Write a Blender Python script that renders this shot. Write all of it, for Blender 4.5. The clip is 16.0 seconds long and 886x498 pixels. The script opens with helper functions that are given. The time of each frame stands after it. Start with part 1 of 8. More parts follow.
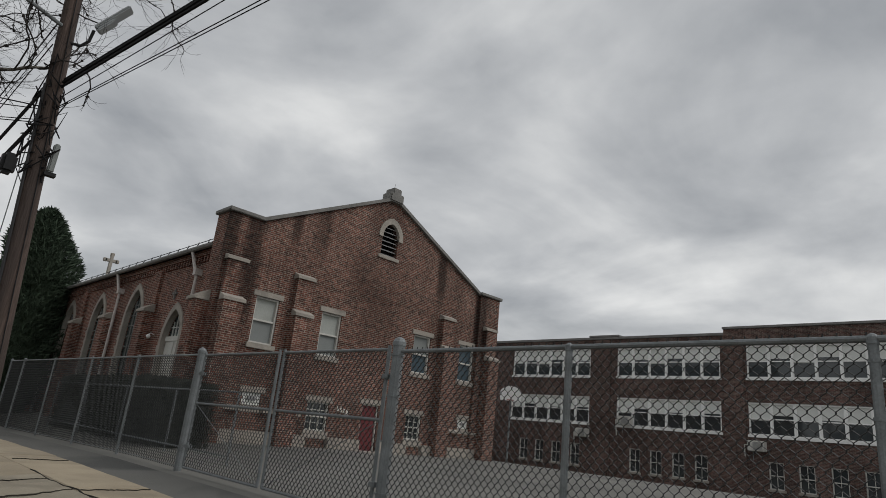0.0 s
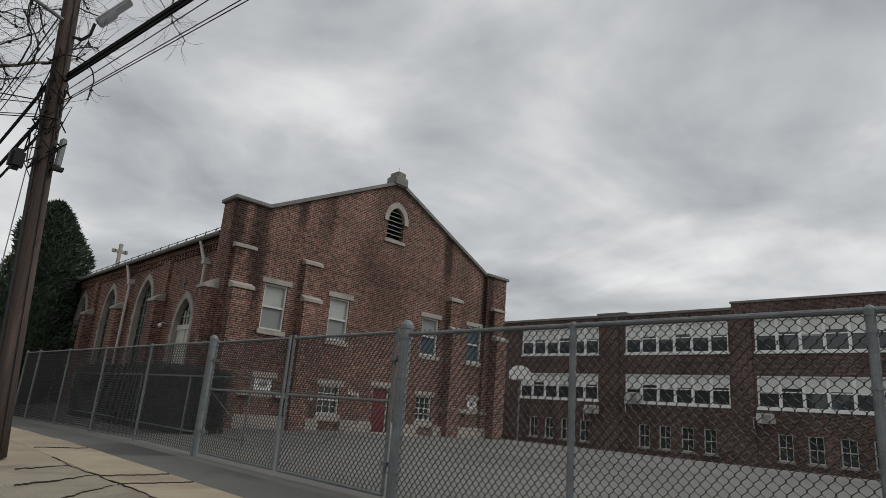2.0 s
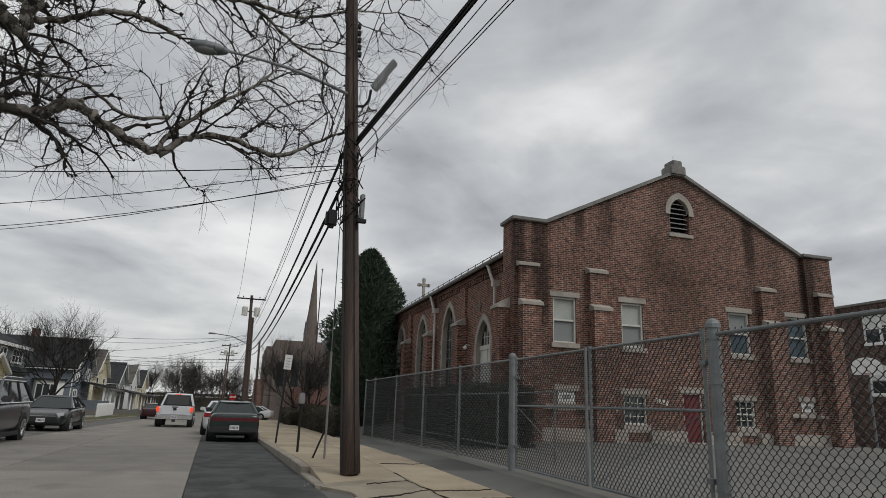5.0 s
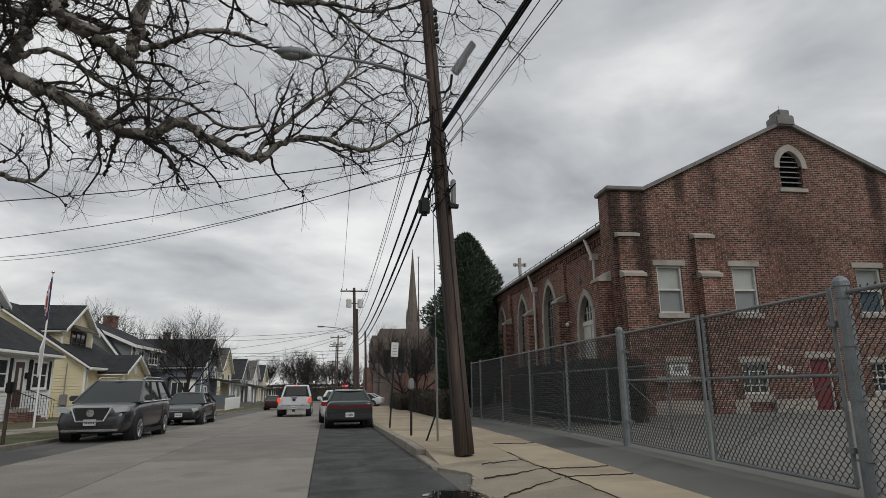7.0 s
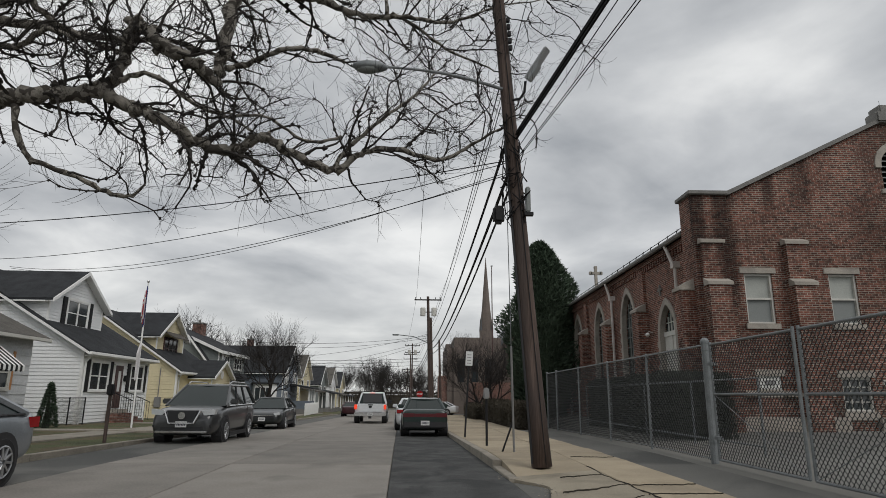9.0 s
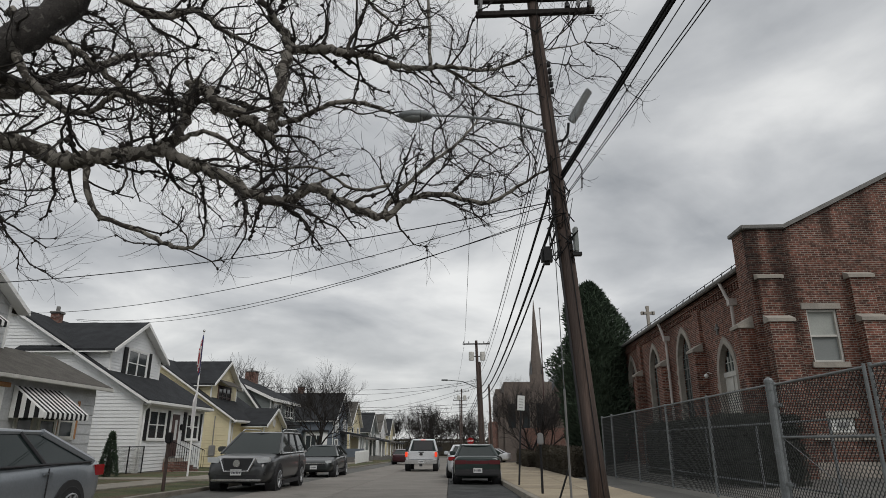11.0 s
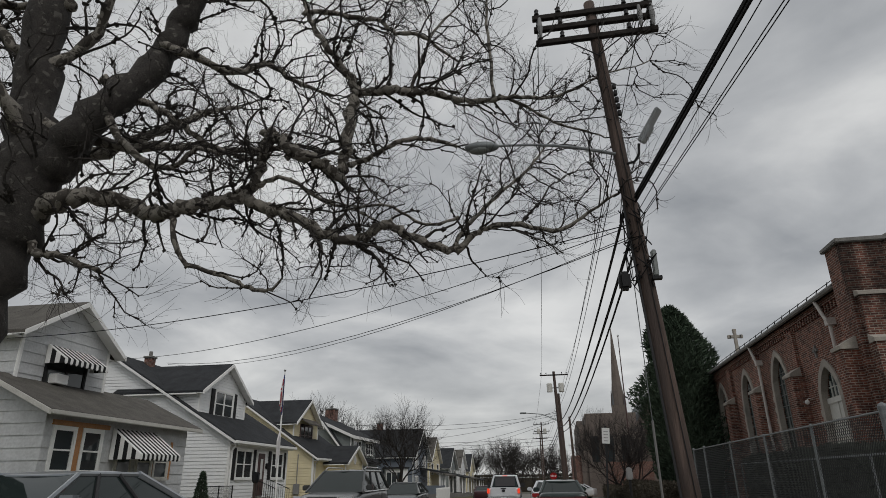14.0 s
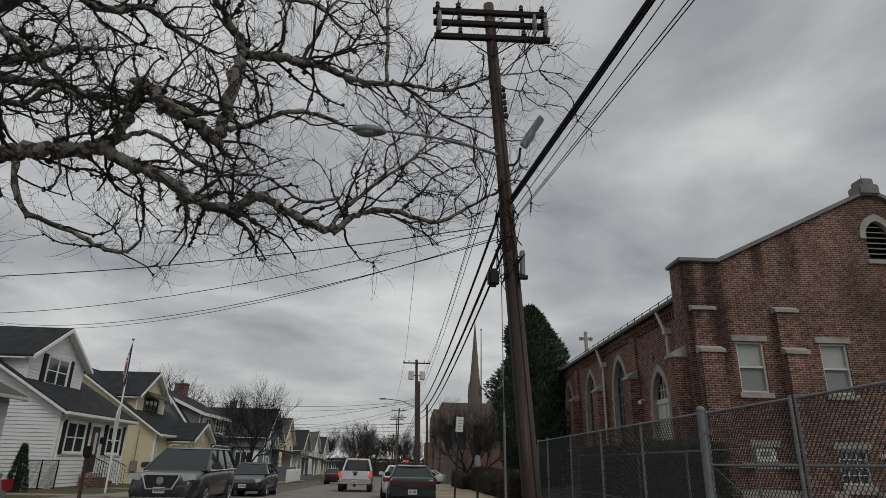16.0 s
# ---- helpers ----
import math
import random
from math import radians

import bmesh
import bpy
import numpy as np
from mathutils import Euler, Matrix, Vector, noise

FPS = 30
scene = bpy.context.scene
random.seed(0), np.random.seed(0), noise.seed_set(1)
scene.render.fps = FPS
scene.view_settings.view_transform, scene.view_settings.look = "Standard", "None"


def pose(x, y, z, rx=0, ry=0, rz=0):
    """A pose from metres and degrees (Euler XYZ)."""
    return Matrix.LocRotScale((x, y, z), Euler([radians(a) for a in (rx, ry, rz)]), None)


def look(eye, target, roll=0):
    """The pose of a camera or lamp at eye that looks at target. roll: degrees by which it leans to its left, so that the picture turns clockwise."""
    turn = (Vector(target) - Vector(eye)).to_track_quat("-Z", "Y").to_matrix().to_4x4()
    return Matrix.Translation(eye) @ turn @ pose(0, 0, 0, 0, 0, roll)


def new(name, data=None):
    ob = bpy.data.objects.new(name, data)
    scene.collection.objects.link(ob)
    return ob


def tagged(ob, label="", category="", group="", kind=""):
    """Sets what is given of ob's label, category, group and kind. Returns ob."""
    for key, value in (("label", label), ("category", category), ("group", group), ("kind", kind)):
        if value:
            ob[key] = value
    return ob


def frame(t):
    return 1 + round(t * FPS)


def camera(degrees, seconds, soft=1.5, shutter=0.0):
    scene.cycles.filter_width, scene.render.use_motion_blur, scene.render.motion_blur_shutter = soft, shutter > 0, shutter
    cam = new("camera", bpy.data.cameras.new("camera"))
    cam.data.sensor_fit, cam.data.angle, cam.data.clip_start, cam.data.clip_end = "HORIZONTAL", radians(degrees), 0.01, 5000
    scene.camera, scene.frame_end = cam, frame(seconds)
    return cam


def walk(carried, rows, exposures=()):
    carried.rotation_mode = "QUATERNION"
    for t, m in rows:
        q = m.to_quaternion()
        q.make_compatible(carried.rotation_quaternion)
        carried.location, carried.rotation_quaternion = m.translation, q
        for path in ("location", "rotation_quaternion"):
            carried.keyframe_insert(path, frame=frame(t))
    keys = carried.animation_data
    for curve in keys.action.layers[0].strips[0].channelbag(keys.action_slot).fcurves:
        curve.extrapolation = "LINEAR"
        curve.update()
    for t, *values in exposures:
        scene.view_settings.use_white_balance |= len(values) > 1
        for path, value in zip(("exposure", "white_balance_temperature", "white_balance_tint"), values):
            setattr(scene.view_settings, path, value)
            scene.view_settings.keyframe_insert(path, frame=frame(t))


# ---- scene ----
cam = camera(71.5, 16.0, 0.7)
# seconds, eye, target, roll
PATH = [
    (0, (0.104, -0.038, 1.271), (1.434, 1.342, 1.844), 6.0),
    (0.5, (0.112, -0.018, 1.278), (1.458, 1.356, 1.826), 5.9),
    (1, (0.099, -0.027, 1.269), (1.45, 1.35, 1.797), 5.9),
    (1.5, (0.073, -0.083, 1.269), (1.422, 1.299, 1.787), 5.5),
    (2, (0.049, -0.124, 1.261), (1.379, 1.278, 1.776), 4.6),
    (2.5, (0.063, -0.093, 1.264), (1.378, 1.322, 1.783), 4.4),
    (3, (0.059, -0.098, 1.262), (1.318, 1.366, 1.785), 3.4),
    (3.5, (0.096, -0.06, 1.271), (1.249, 1.488, 1.793), 2.7),
    (4, (0.172, 0.014, 1.296), (1.094, 1.712, 1.815), 2.5),
    (4.5, (0.188, 0.034, 1.3), (1.047, 1.76, 1.832), 2.8),
    (5, (0.209, 0.092, 1.307), (0.774, 1.946, 1.801), 2.1),
    (5.2, (0.204, 0.087, 1.3), (0.735, 1.952, 1.787), 2.4),
    (7.3, (0.158, 0.104, 1.305), (0.418, 2.041, 1.727), -0.9),
    (7.5, (0.148, 0.099, 1.306), (0.413, 2.038, 1.72), -0.6),
    (8, (0.14, 0.11, 1.313), (0.375, 2.052, 1.729), -0.0),
    (8.5, (0.143, 0.125, 1.318), (0.28, 2.067, 1.777), 0.2),
    (8.7, (0.143, 0.153, 1.315), (0.231, 2.097, 1.777), 0.4),
    (10.8, (0.087, 0.05, 1.285), (0.006, 1.979, 1.804), -0.2),
    (11, (0.092, 0.093, 1.28), (-0.017, 1.998, 1.879), -0.0),
    (11.5, (0.113, 0.124, 1.281), (-0.074, 1.997, 1.956), 0.1),
    (12, (0.106, 0.148, 1.287), (-0.175, 1.994, 2.004), -0.3),
    (12.5, (0.109, 0.172, 1.291), (-0.23, 1.998, 2.033), -0.6),
    (13, (0.083, 0.161, 1.301), (-0.275, 1.988, 2.034), -0.7),
    (13.5, (0.056, 0.157, 1.302), (-0.303, 1.987, 2.024), -0.7),
    (14, (0.039, 0.164, 1.303), (-0.29, 2.009, 2.002), -0.7),
    (14.5, (0.026, 0.179, 1.305), (-0.2, 2.057, 1.953), -0.8),
    (15, (0.065, 0.127, 1.289), (-0.054, 2.022, 1.918), -0.7),
    (15.5, (0.047, 0.153, 1.291), (-0.011, 2.046, 1.936), 0.2),
    (16, (0.039, 0.155, 1.293), (0.108, 2.043, 1.951), 1.2),
]
EXPOSURES = [(0.0, -0.08), (1.5, 0.02), (3.0, 0.03), (5.0, 0.05), (8.0, 0.08), (11.0, 0.05), (11.5, 0.0), (12.5, -0.18), (14.0, -0.22), (15.0, -0.28), (16.0, -0.33)]
walk(cam, [(t, look(eye, target, roll)) for t, eye, target, roll in PATH], EXPOSURES)

# ---- world and light: a bright overcast sky ----
world = bpy.data.worlds.new("overcast_sky")
scene.world = world
world.use_nodes = True
wt = world.node_tree
wt.nodes.clear()


def wnode(kind, **vals):
    n = wt.nodes.new(kind)
    for k, v in vals.items():
        n.inputs[k].default_value = v
    return n


w_out = wt.nodes.new("ShaderNodeOutputWorld")
w_bg = wnode("ShaderNodeBackground", Strength=1.2)
w_tc = wt.nodes.new("ShaderNodeTexCoord")
w_sep = wt.nodes.new("ShaderNodeSeparateXYZ")
wt.links.new(w_tc.outputs["Generated"], w_sep.inputs[0])
# cloud deck: directions projected on a flat layer overhead
w_h = wt.nodes.new("ShaderNodeMath")
w_h.operation = "MAXIMUM"
w_h.inputs[1].default_value = 0.0
wt.links.new(w_sep.outputs["Z"], w_h.inputs[0])
w_h2 = wt.nodes.new("ShaderNodeMath")
w_h2.operation = "ADD"
w_h2.inputs[1].default_value = 0.22
wt.links.new(w_h.outputs[0], w_h2.inputs[0])
w_div = wt.nodes.new("ShaderNodeVectorMath")
w_div.operation = "DIVIDE"
w_comb = wt.nodes.new("ShaderNodeCombineXYZ")
for k in range(3):
    wt.links.new(w_h2.outputs[0], w_comb.inputs[k])
wt.links.new(w_tc.outputs["Generated"], w_div.inputs[0])
wt.links.new(w_comb.outputs[0], w_div.inputs[1])
w_n1 = wnode("ShaderNodeTexNoise", Scale=1.25, Detail=7.0, Roughness=0.5, Distortion=0.5)
w_n2 = wnode("ShaderNodeTexNoise", Scale=3.4, Detail=6.0, Roughness=0.5, Distortion=0.2)
w_off = wt.nodes.new("ShaderNodeVectorMath")
w_off.operation = "ADD"
w_off.inputs[1].default_value = (3.1, 1.7, 0.0)
wt.links.new(w_div.outputs[0], w_off.inputs[0])
wt.links.new(w_off.outputs[0], w_n1.inputs["Vector"])
wt.links.new(w_off.outputs[0], w_n2.inputs["Vector"])
w_mixn = wt.nodes.new("ShaderNodeMix")
w_mixn.inputs["Factor"].default_value = 0.28
wt.links.new(w_n1.outputs["Fac"], w_mixn.inputs["A"])
wt.links.new(w_n2.outputs["Fac"], w_mixn.inputs["B"])
w_ramp = wt.nodes.new("ShaderNodeValToRGB")
cr = w_ramp.color_ramp
cr.elements[0].position, cr.elements[0].color = 0.33, (0.26, 0.275, 0.295, 1)
cr.elements[1].position, cr.elements[1].color = 0.66, (0.70, 0.705, 0.70, 1)
e = cr.elements.new(0.5)
e.color = (0.455, 0.467, 0.48, 1)
wt.links.new(w_mixn.outputs["Result"], w_ramp.inputs["Fac"])
# thin, brighter band low over the horizon
w_hr = wt.nodes.new("ShaderNodeMapRange")
w_hr.inputs["From Min"].default_value = 0.02
w_hr.inputs["From Max"].default_value = 0.22
w_hr.inputs["To Min"].default_value = 0.5
w_hr.inputs["To Max"].default_value = 0.0
wt.links.new(w_sep.outputs["Z"], w_hr.inputs["Value"])
w_band = wt.nodes.new("ShaderNodeMix")
w_band.data_type = "RGBA"
w_band.inputs["B"].default_value = (0.6, 0.605, 0.585, 1)
wt.links.new(w_hr.outputs[0], w_band.inputs["Factor"])
wt.links.new(w_ramp.outputs["Color"], w_band.inputs["A"])
# a trace of the clear sky above the cloud deck
w_sky = wt.nodes.new("ShaderNodeTexSky")
w_sky.sky_type = "NISHITA"
w_sky.sun_disc = False
w_sky.sun_elevation, w_sky.sun_rotation = radians(48), radians(200)
w_skys = wt.nodes.new("ShaderNodeVectorMath")
w_skys.operation = "SCALE"
w_skys.inputs["Scale"].default_value = 0.05
wt.links.new(w_sky.outputs[0], w_skys.inputs[0])
w_mix2 = wt.nodes.new("ShaderNodeMix")
w_mix2.data_type = "RGBA"
w_mix2.inputs["Factor"].default_value = 0.06
wt.links.new(w_band.outputs["Result"], w_mix2.inputs["A"])
wt.links.new(w_skys.outputs[0], w_mix2.inputs["B"])
wt.links.new(w_mix2.outputs["Result"], w_bg.inputs["Color"])
wt.links.new(w_bg.outputs[0], w_out.inputs[0])

sun_data = bpy.data.lights.new("sun", "SUN")
sun_data.energy, sun_data.angle, sun_data.color = 1.15, radians(30), (1.0, 0.97, 0.93)
sun = new("sun", sun_data)
sun.matrix_basis = look((15, -21, 27), (0, 0, 0))


# ---- materials ----
def material(name, base, rough=0.8, metal=0.0, vary=0.12, scale=1.5, fine=30.0, bump=0.3, dist=0.01, stain=None, stain_at=(0.55, 0.7), rnd=0.0, spec=0.5, island=False, stretch=None):
    """A plain surface with large and fine variation, relief, and stains where given."""
    m = bpy.data.materials.new(name)
    m.use_nodes = True
    nt = m.node_tree
    b = nt.nodes["Principled BSDF"]
    tc = nt.nodes.new("ShaderNodeTexCoord")
    n1 = nt.nodes.new("ShaderNodeTexNoise")
    n1.inputs["Scale"].default_value, n1.inputs["Detail"].default_value = scale, 5
    n2 = nt.nodes.new("ShaderNodeTexNoise")
    n2.inputs["Scale"].default_value, n2.inputs["Detail"].default_value = fine, 6
    place = tc.outputs["Object"]
    if stretch:
        mp = nt.nodes.new("ShaderNodeMapping")
        mp.inputs["Scale"].default_value = (1, 1, stretch)
        nt.links.new(place, mp.inputs["Vector"])
        place = mp.outputs[0]
    nt.links.new(place, n1.inputs["Vector"])
    nt.links.new(place, n2.inputs["Vector"])
    add = nt.nodes.new("ShaderNodeMath")
    add.operation = "ADD"
    nt.links.new(n1.outputs["Fac"], add.inputs[0])
    nt.links.new(n2.outputs["Fac"], add.inputs[1])
    src = add
    if rnd:
        oi = nt.nodes.new("ShaderNodeNewGeometry") if island else nt.nodes.new("ShaderNodeObjectInfo")
        mul = nt.nodes.new("ShaderNodeMath")
        mul.operation = "MULTIPLY_ADD"
        mul.inputs[1].default_value = rnd
        nt.links.new(oi.outputs["Random Per Island" if island else "Random"], mul.inputs[0])
        nt.links.new(add.outputs[0], mul.inputs[2])
        src = mul
    mr = nt.nodes.new("ShaderNodeMapRange")
    mr.inputs["From Min"].default_value, mr.inputs["From Max"].default_value = 0.6 + rnd * 0.2, 1.4 + rnd * 0.8
    mr.inputs["To Min"].default_value, mr.inputs["To Max"].default_value = 1 - vary * 1.6, 1 + vary * 1.6
    nt.links.new(src.outputs[0], mr.inputs["Value"])
    col = nt.nodes.new("ShaderNodeVectorMath")
    col.operation = "SCALE"
    col.inputs[0].default_value = base
    nt.links.new(mr.outputs[0], col.inputs["Scale"])
    out = col.outputs[0]
    if stain:
        n3 = nt.nodes.new("ShaderNodeTexNoise")
        n3.inputs["Scale"].default_value, n3.inputs["Detail"].default_value, n3.inputs["Distortion"].default_value = scale * 0.7, 8, 0.6
        nt.links.new(place, n3.inputs["Vector"])
        r = nt.nodes.new("ShaderNodeMapRange")
        r.inputs["From Min"].default_value, r.inputs["From Max"].default_value = stain_at
        nt.links.new(n3.outputs["Fac"], r.inputs["Value"])
        mx = nt.nodes.new("ShaderNodeMix")
        mx.data_type = "RGBA"
        mx.inputs["B"].default_value = (*stain, 1)
        nt.links.new(r.outputs[0], mx.inputs["Factor"])
        nt.links.new(out, mx.inputs["A"])
        out = mx.outputs["Result"]
    nt.links.new(out, b.inputs["Base Color"])
    b.inputs["Roughness"].default_value, b.inputs["Metallic"].default_value = rough, metal
    b.inputs["Specular IOR Level"].default_value = spec
    if bump:
        bp = nt.nodes.new("ShaderNodeBump")
        bp.inputs["Strength"].default_value, bp.inputs["Distance"].default_value = bump, dist
        nt.links.new(n2.outputs["Fac"], bp.inputs["Height"])
        nt.links.new(bp.outputs[0], b.inputs["Normal"])
    return m


def brick_material(name, c1, c2, mortar, axis, length=0.205, height=0.0685, streak=0.0, soot=()):
    """Running brick; axis: the wall's run, 'x' or 'y'. Joints are sunk. soot: (x, half width, lower end) of sooty runs on a wall."""
    m = bpy.data.materials.new(name)
    m.use_nodes = True
    nt = m.node_tree
    b = nt.nodes["Principled BSDF"]
    tc = nt.nodes.new("ShaderNodeNewGeometry")
    sp = nt.nodes.new("ShaderNodeSeparateXYZ")
    nt.links.new(tc.outputs["Position"], sp.inputs[0])
    sm = nt.nodes.new("ShaderNodeMath")
    sm.operation = "ADD"
    nt.links.new(sp.outputs["X"], sm.inputs[0])
    nt.links.new(sp.outputs["Y"], sm.inputs[1])
    cb = nt.nodes.new("ShaderNodeCombineXYZ")
    nt.links.new(sm.outputs[0], cb.inputs["X"])
    nt.links.new(sp.outputs["Z"], cb.inputs["Y"])
    bt = nt.nodes.new("ShaderNodeTexBrick")
    bt.inputs["Color1"].default_value, bt.inputs["Color2"].default_value, bt.inputs["Mortar"].default_value = (*c1, 1), (*c2, 1), (*mortar, 1)
    bt.inputs["Scale"].default_value = 1.0
    bt.inputs["Brick Width"].default_value, bt.inputs["Row Height"].default_value = length, height
    bt.inputs["Mortar Size"].default_value, bt.inputs["Mortar Smooth"].default_value = 0.0105, 0.15
    bt.inputs["Bias"].default_value = -0.15
    nt.links.new(cb.outputs[0], bt.inputs["Vector"])
    n1 = nt.nodes.new("ShaderNodeTexNoise")
    n1.inputs["Scale"].default_value, n1.inputs["Detail"].default_value = 0.55, 6
    nt.links.new(tc.outputs["Position"], n1.inputs["Vector"])
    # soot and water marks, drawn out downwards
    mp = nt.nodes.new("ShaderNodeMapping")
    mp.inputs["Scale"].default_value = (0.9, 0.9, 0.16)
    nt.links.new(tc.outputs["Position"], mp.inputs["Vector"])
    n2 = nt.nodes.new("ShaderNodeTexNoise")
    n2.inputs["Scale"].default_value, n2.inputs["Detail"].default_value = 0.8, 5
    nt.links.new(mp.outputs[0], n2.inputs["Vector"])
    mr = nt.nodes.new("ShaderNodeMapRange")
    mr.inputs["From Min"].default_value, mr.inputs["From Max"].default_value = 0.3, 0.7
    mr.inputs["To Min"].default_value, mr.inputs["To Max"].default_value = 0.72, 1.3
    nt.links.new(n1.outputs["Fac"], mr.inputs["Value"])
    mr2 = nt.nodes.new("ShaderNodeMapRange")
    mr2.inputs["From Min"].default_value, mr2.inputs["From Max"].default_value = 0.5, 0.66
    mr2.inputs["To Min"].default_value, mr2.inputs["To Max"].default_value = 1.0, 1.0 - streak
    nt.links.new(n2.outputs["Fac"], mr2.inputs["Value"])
    ml = nt.nodes.new("ShaderNodeMath")
    ml.operation = "MULTIPLY"
    nt.links.new(mr.outputs[0], ml.inputs[0])
    nt.links.new(mr2.outputs[0], ml.inputs[1])
    # mottling from brick to brick
    n3 = nt.nodes.new("ShaderNodeTexNoise")
    n3.inputs["Scale"].default_value, n3.inputs["Detail"].default_value = 7.0, 3
    nt.links.new(tc.outputs["Position"], n3.inputs["Vector"])
    mr3 = nt.nodes.new("ShaderNodeMapRange")
    mr3.inputs["From Min"].default_value, mr3.inputs["From Max"].default_value = 0.32, 0.68
    mr3.inputs["To Min"].default_value, mr3.inputs["To Max"].default_value = 0.6, 1.4
    nt.links.new(n3.outputs["Fac"], mr3.inputs["Value"])

    def times(p, q):
        k = nt.nodes.new("ShaderNodeMath")
        k.operation = "MULTIPLY"
        nt.links.new(p, k.inputs[0])
        nt.links.new(q, k.inputs[1])
        return k.outputs[0]

    def ranged(v, f0, f1, t0, t1):
        k = nt.nodes.new("ShaderNodeMapRange")
        k.interpolation_type = "SMOOTHSTEP"
        k.inputs["From Min"].default_value, k.inputs["From Max"].default_value = f0, f1
        k.inputs["To Min"].default_value, k.inputs["To Max"].default_value = t0, t1
        nt.links.new(v, k.inputs["Value"])
        return k.outputs[0]
    tone = times(ml.outputs[0], mr3.outputs[0])
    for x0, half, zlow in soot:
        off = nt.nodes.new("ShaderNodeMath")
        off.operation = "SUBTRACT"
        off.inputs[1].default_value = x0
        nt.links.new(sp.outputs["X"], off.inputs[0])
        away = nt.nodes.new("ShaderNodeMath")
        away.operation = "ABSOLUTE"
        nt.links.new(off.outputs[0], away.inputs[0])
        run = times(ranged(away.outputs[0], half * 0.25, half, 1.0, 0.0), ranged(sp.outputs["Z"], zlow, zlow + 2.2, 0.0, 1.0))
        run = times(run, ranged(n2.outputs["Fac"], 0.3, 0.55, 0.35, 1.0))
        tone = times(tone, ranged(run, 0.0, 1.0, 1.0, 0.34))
    sc = nt.nodes.new("ShaderNodeVectorMath")
    sc.operation = "SCALE"
    nt.links.new(bt.outputs["Color"], sc.inputs[0])
    nt.links.new(tone, sc.inputs["Scale"])
    nt.links.new(sc.outputs[0], b.inputs["Base Color"])
    b.inputs["Roughness"].default_value = 0.88
    b.inputs["Specular IOR Level"].default_value = 0.25
    bp = nt.nodes.new("ShaderNodeBump")
    bp.invert = True
    bp.inputs["Strength"].default_value, bp.inputs["Distance"].default_value = 0.7, 0.01
    nt.links.new(bt.outputs["Fac"], bp.inputs["Height"])
    nt.links.new(bp.outputs[0], b.inputs["Normal"])
    return m


def glass_material(name, tint, rough=0.05, spec=0.7):
    """Window glass seen from outside: dark, glossy."""
    m = bpy.data.materials.new(name)
    m.use_nodes = True
    b = m.node_tree.nodes["Principled BSDF"]
    b.inputs["Base Color"].default_value = (*tint, 1)
    b.inputs["Roughness"].default_value = rough
    b.inputs["Specular IOR Level"].default_value = spec
    return m


BRICK = brick_material("church_brick", (0.19, 0.067, 0.046), (0.055, 0.025, 0.022), (0.29, 0.235, 0.195), "x", streak=0.3)
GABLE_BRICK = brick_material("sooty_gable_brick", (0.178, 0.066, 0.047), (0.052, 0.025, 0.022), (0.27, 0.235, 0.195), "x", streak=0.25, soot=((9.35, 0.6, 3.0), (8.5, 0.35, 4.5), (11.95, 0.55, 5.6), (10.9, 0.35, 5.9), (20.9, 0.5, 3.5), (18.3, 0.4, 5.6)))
BRICK_DARK = brick_material("school_brick", (0.115, 0.06, 0.05), (0.045, 0.029, 0.028), (0.17, 0.145, 0.125), "y", streak=0.3)
BRICK_RED = brick_material("red_brick", (0.17, 0.075, 0.055), (0.11, 0.05, 0.04), (0.2, 0.17, 0.15), "y")
STONE = material("limestone", (0.335, 0.305, 0.265), 0.85, vary=0.16, scale=2.0, fine=25, bump=0.3, stain=(0.2, 0.19, 0.17), stain_at=(0.55, 0.75))
STONE_DARK = material("weathered_coping", (0.19, 0.185, 0.175), 0.9, vary=0.22, scale=2.5)
ASPHALT = material("asphalt", (0.12, 0.118, 0.108), 0.92, vary=0.2, scale=0.35, fine=90, bump=0.35, stain=(0.07, 0.07, 0.066), stain_at=(0.52, 0.62))
ASPHALT_DARK = material("parking_asphalt", (0.052, 0.053, 0.052), 0.9, vary=0.55, scale=1.6, fine=38, bump=0.9, dist=0.015, stain=(0.026, 0.027, 0.027), stain_at=(0.5, 0.6))
YARD = material("yard_asphalt", (0.155, 0.152, 0.138), 0.92, vary=0.16, scale=0.25, fine=60, bump=0.3, stain=(0.105, 0.104, 0.095), stain_at=(0.5, 0.66))
ROAD = material("road_concrete", (0.215, 0.198, 0.176), 0.92, vary=0.2, scale=1.1, fine=28, bump=0.25, rnd=0.35, stain=(0.15, 0.14, 0.125), stain_at=(0.56, 0.75))
PAVING = material("pavement_concrete", (0.33, 0.275, 0.195), 0.9, vary=0.22, scale=1.3, fine=75, bump=0.5, rnd=0.5, stain=(0.24, 0.2, 0.145), stain_at=(0.55, 0.72))
KERB = material("kerb_stone", (0.25, 0.225, 0.185), 0.9, vary=0.25, scale=2, fine=30, bump=0.5)
GRASS = material("winter_lawn", (0.075, 0.085, 0.032), 0.95, vary=0.45, scale=0.8, fine=50, bump=0.9, dist=0.04, stain=(0.12, 0.09, 0.05), stain_at=(0.5, 0.62))
SOIL = material("far_ground", (0.12, 0.115, 0.09), 0.95, vary=0.25, scale=0.05, fine=3)
GALV = material("galvanised_steel", (0.20, 0.215, 0.22), 0.6, metal=0.45, vary=0.2, scale=6, fine=60, bump=0.1)
WIRE_MESH = material("chain_link_wire", (0.03, 0.032, 0.032), 0.7, metal=0.0, vary=0.1, bump=0)
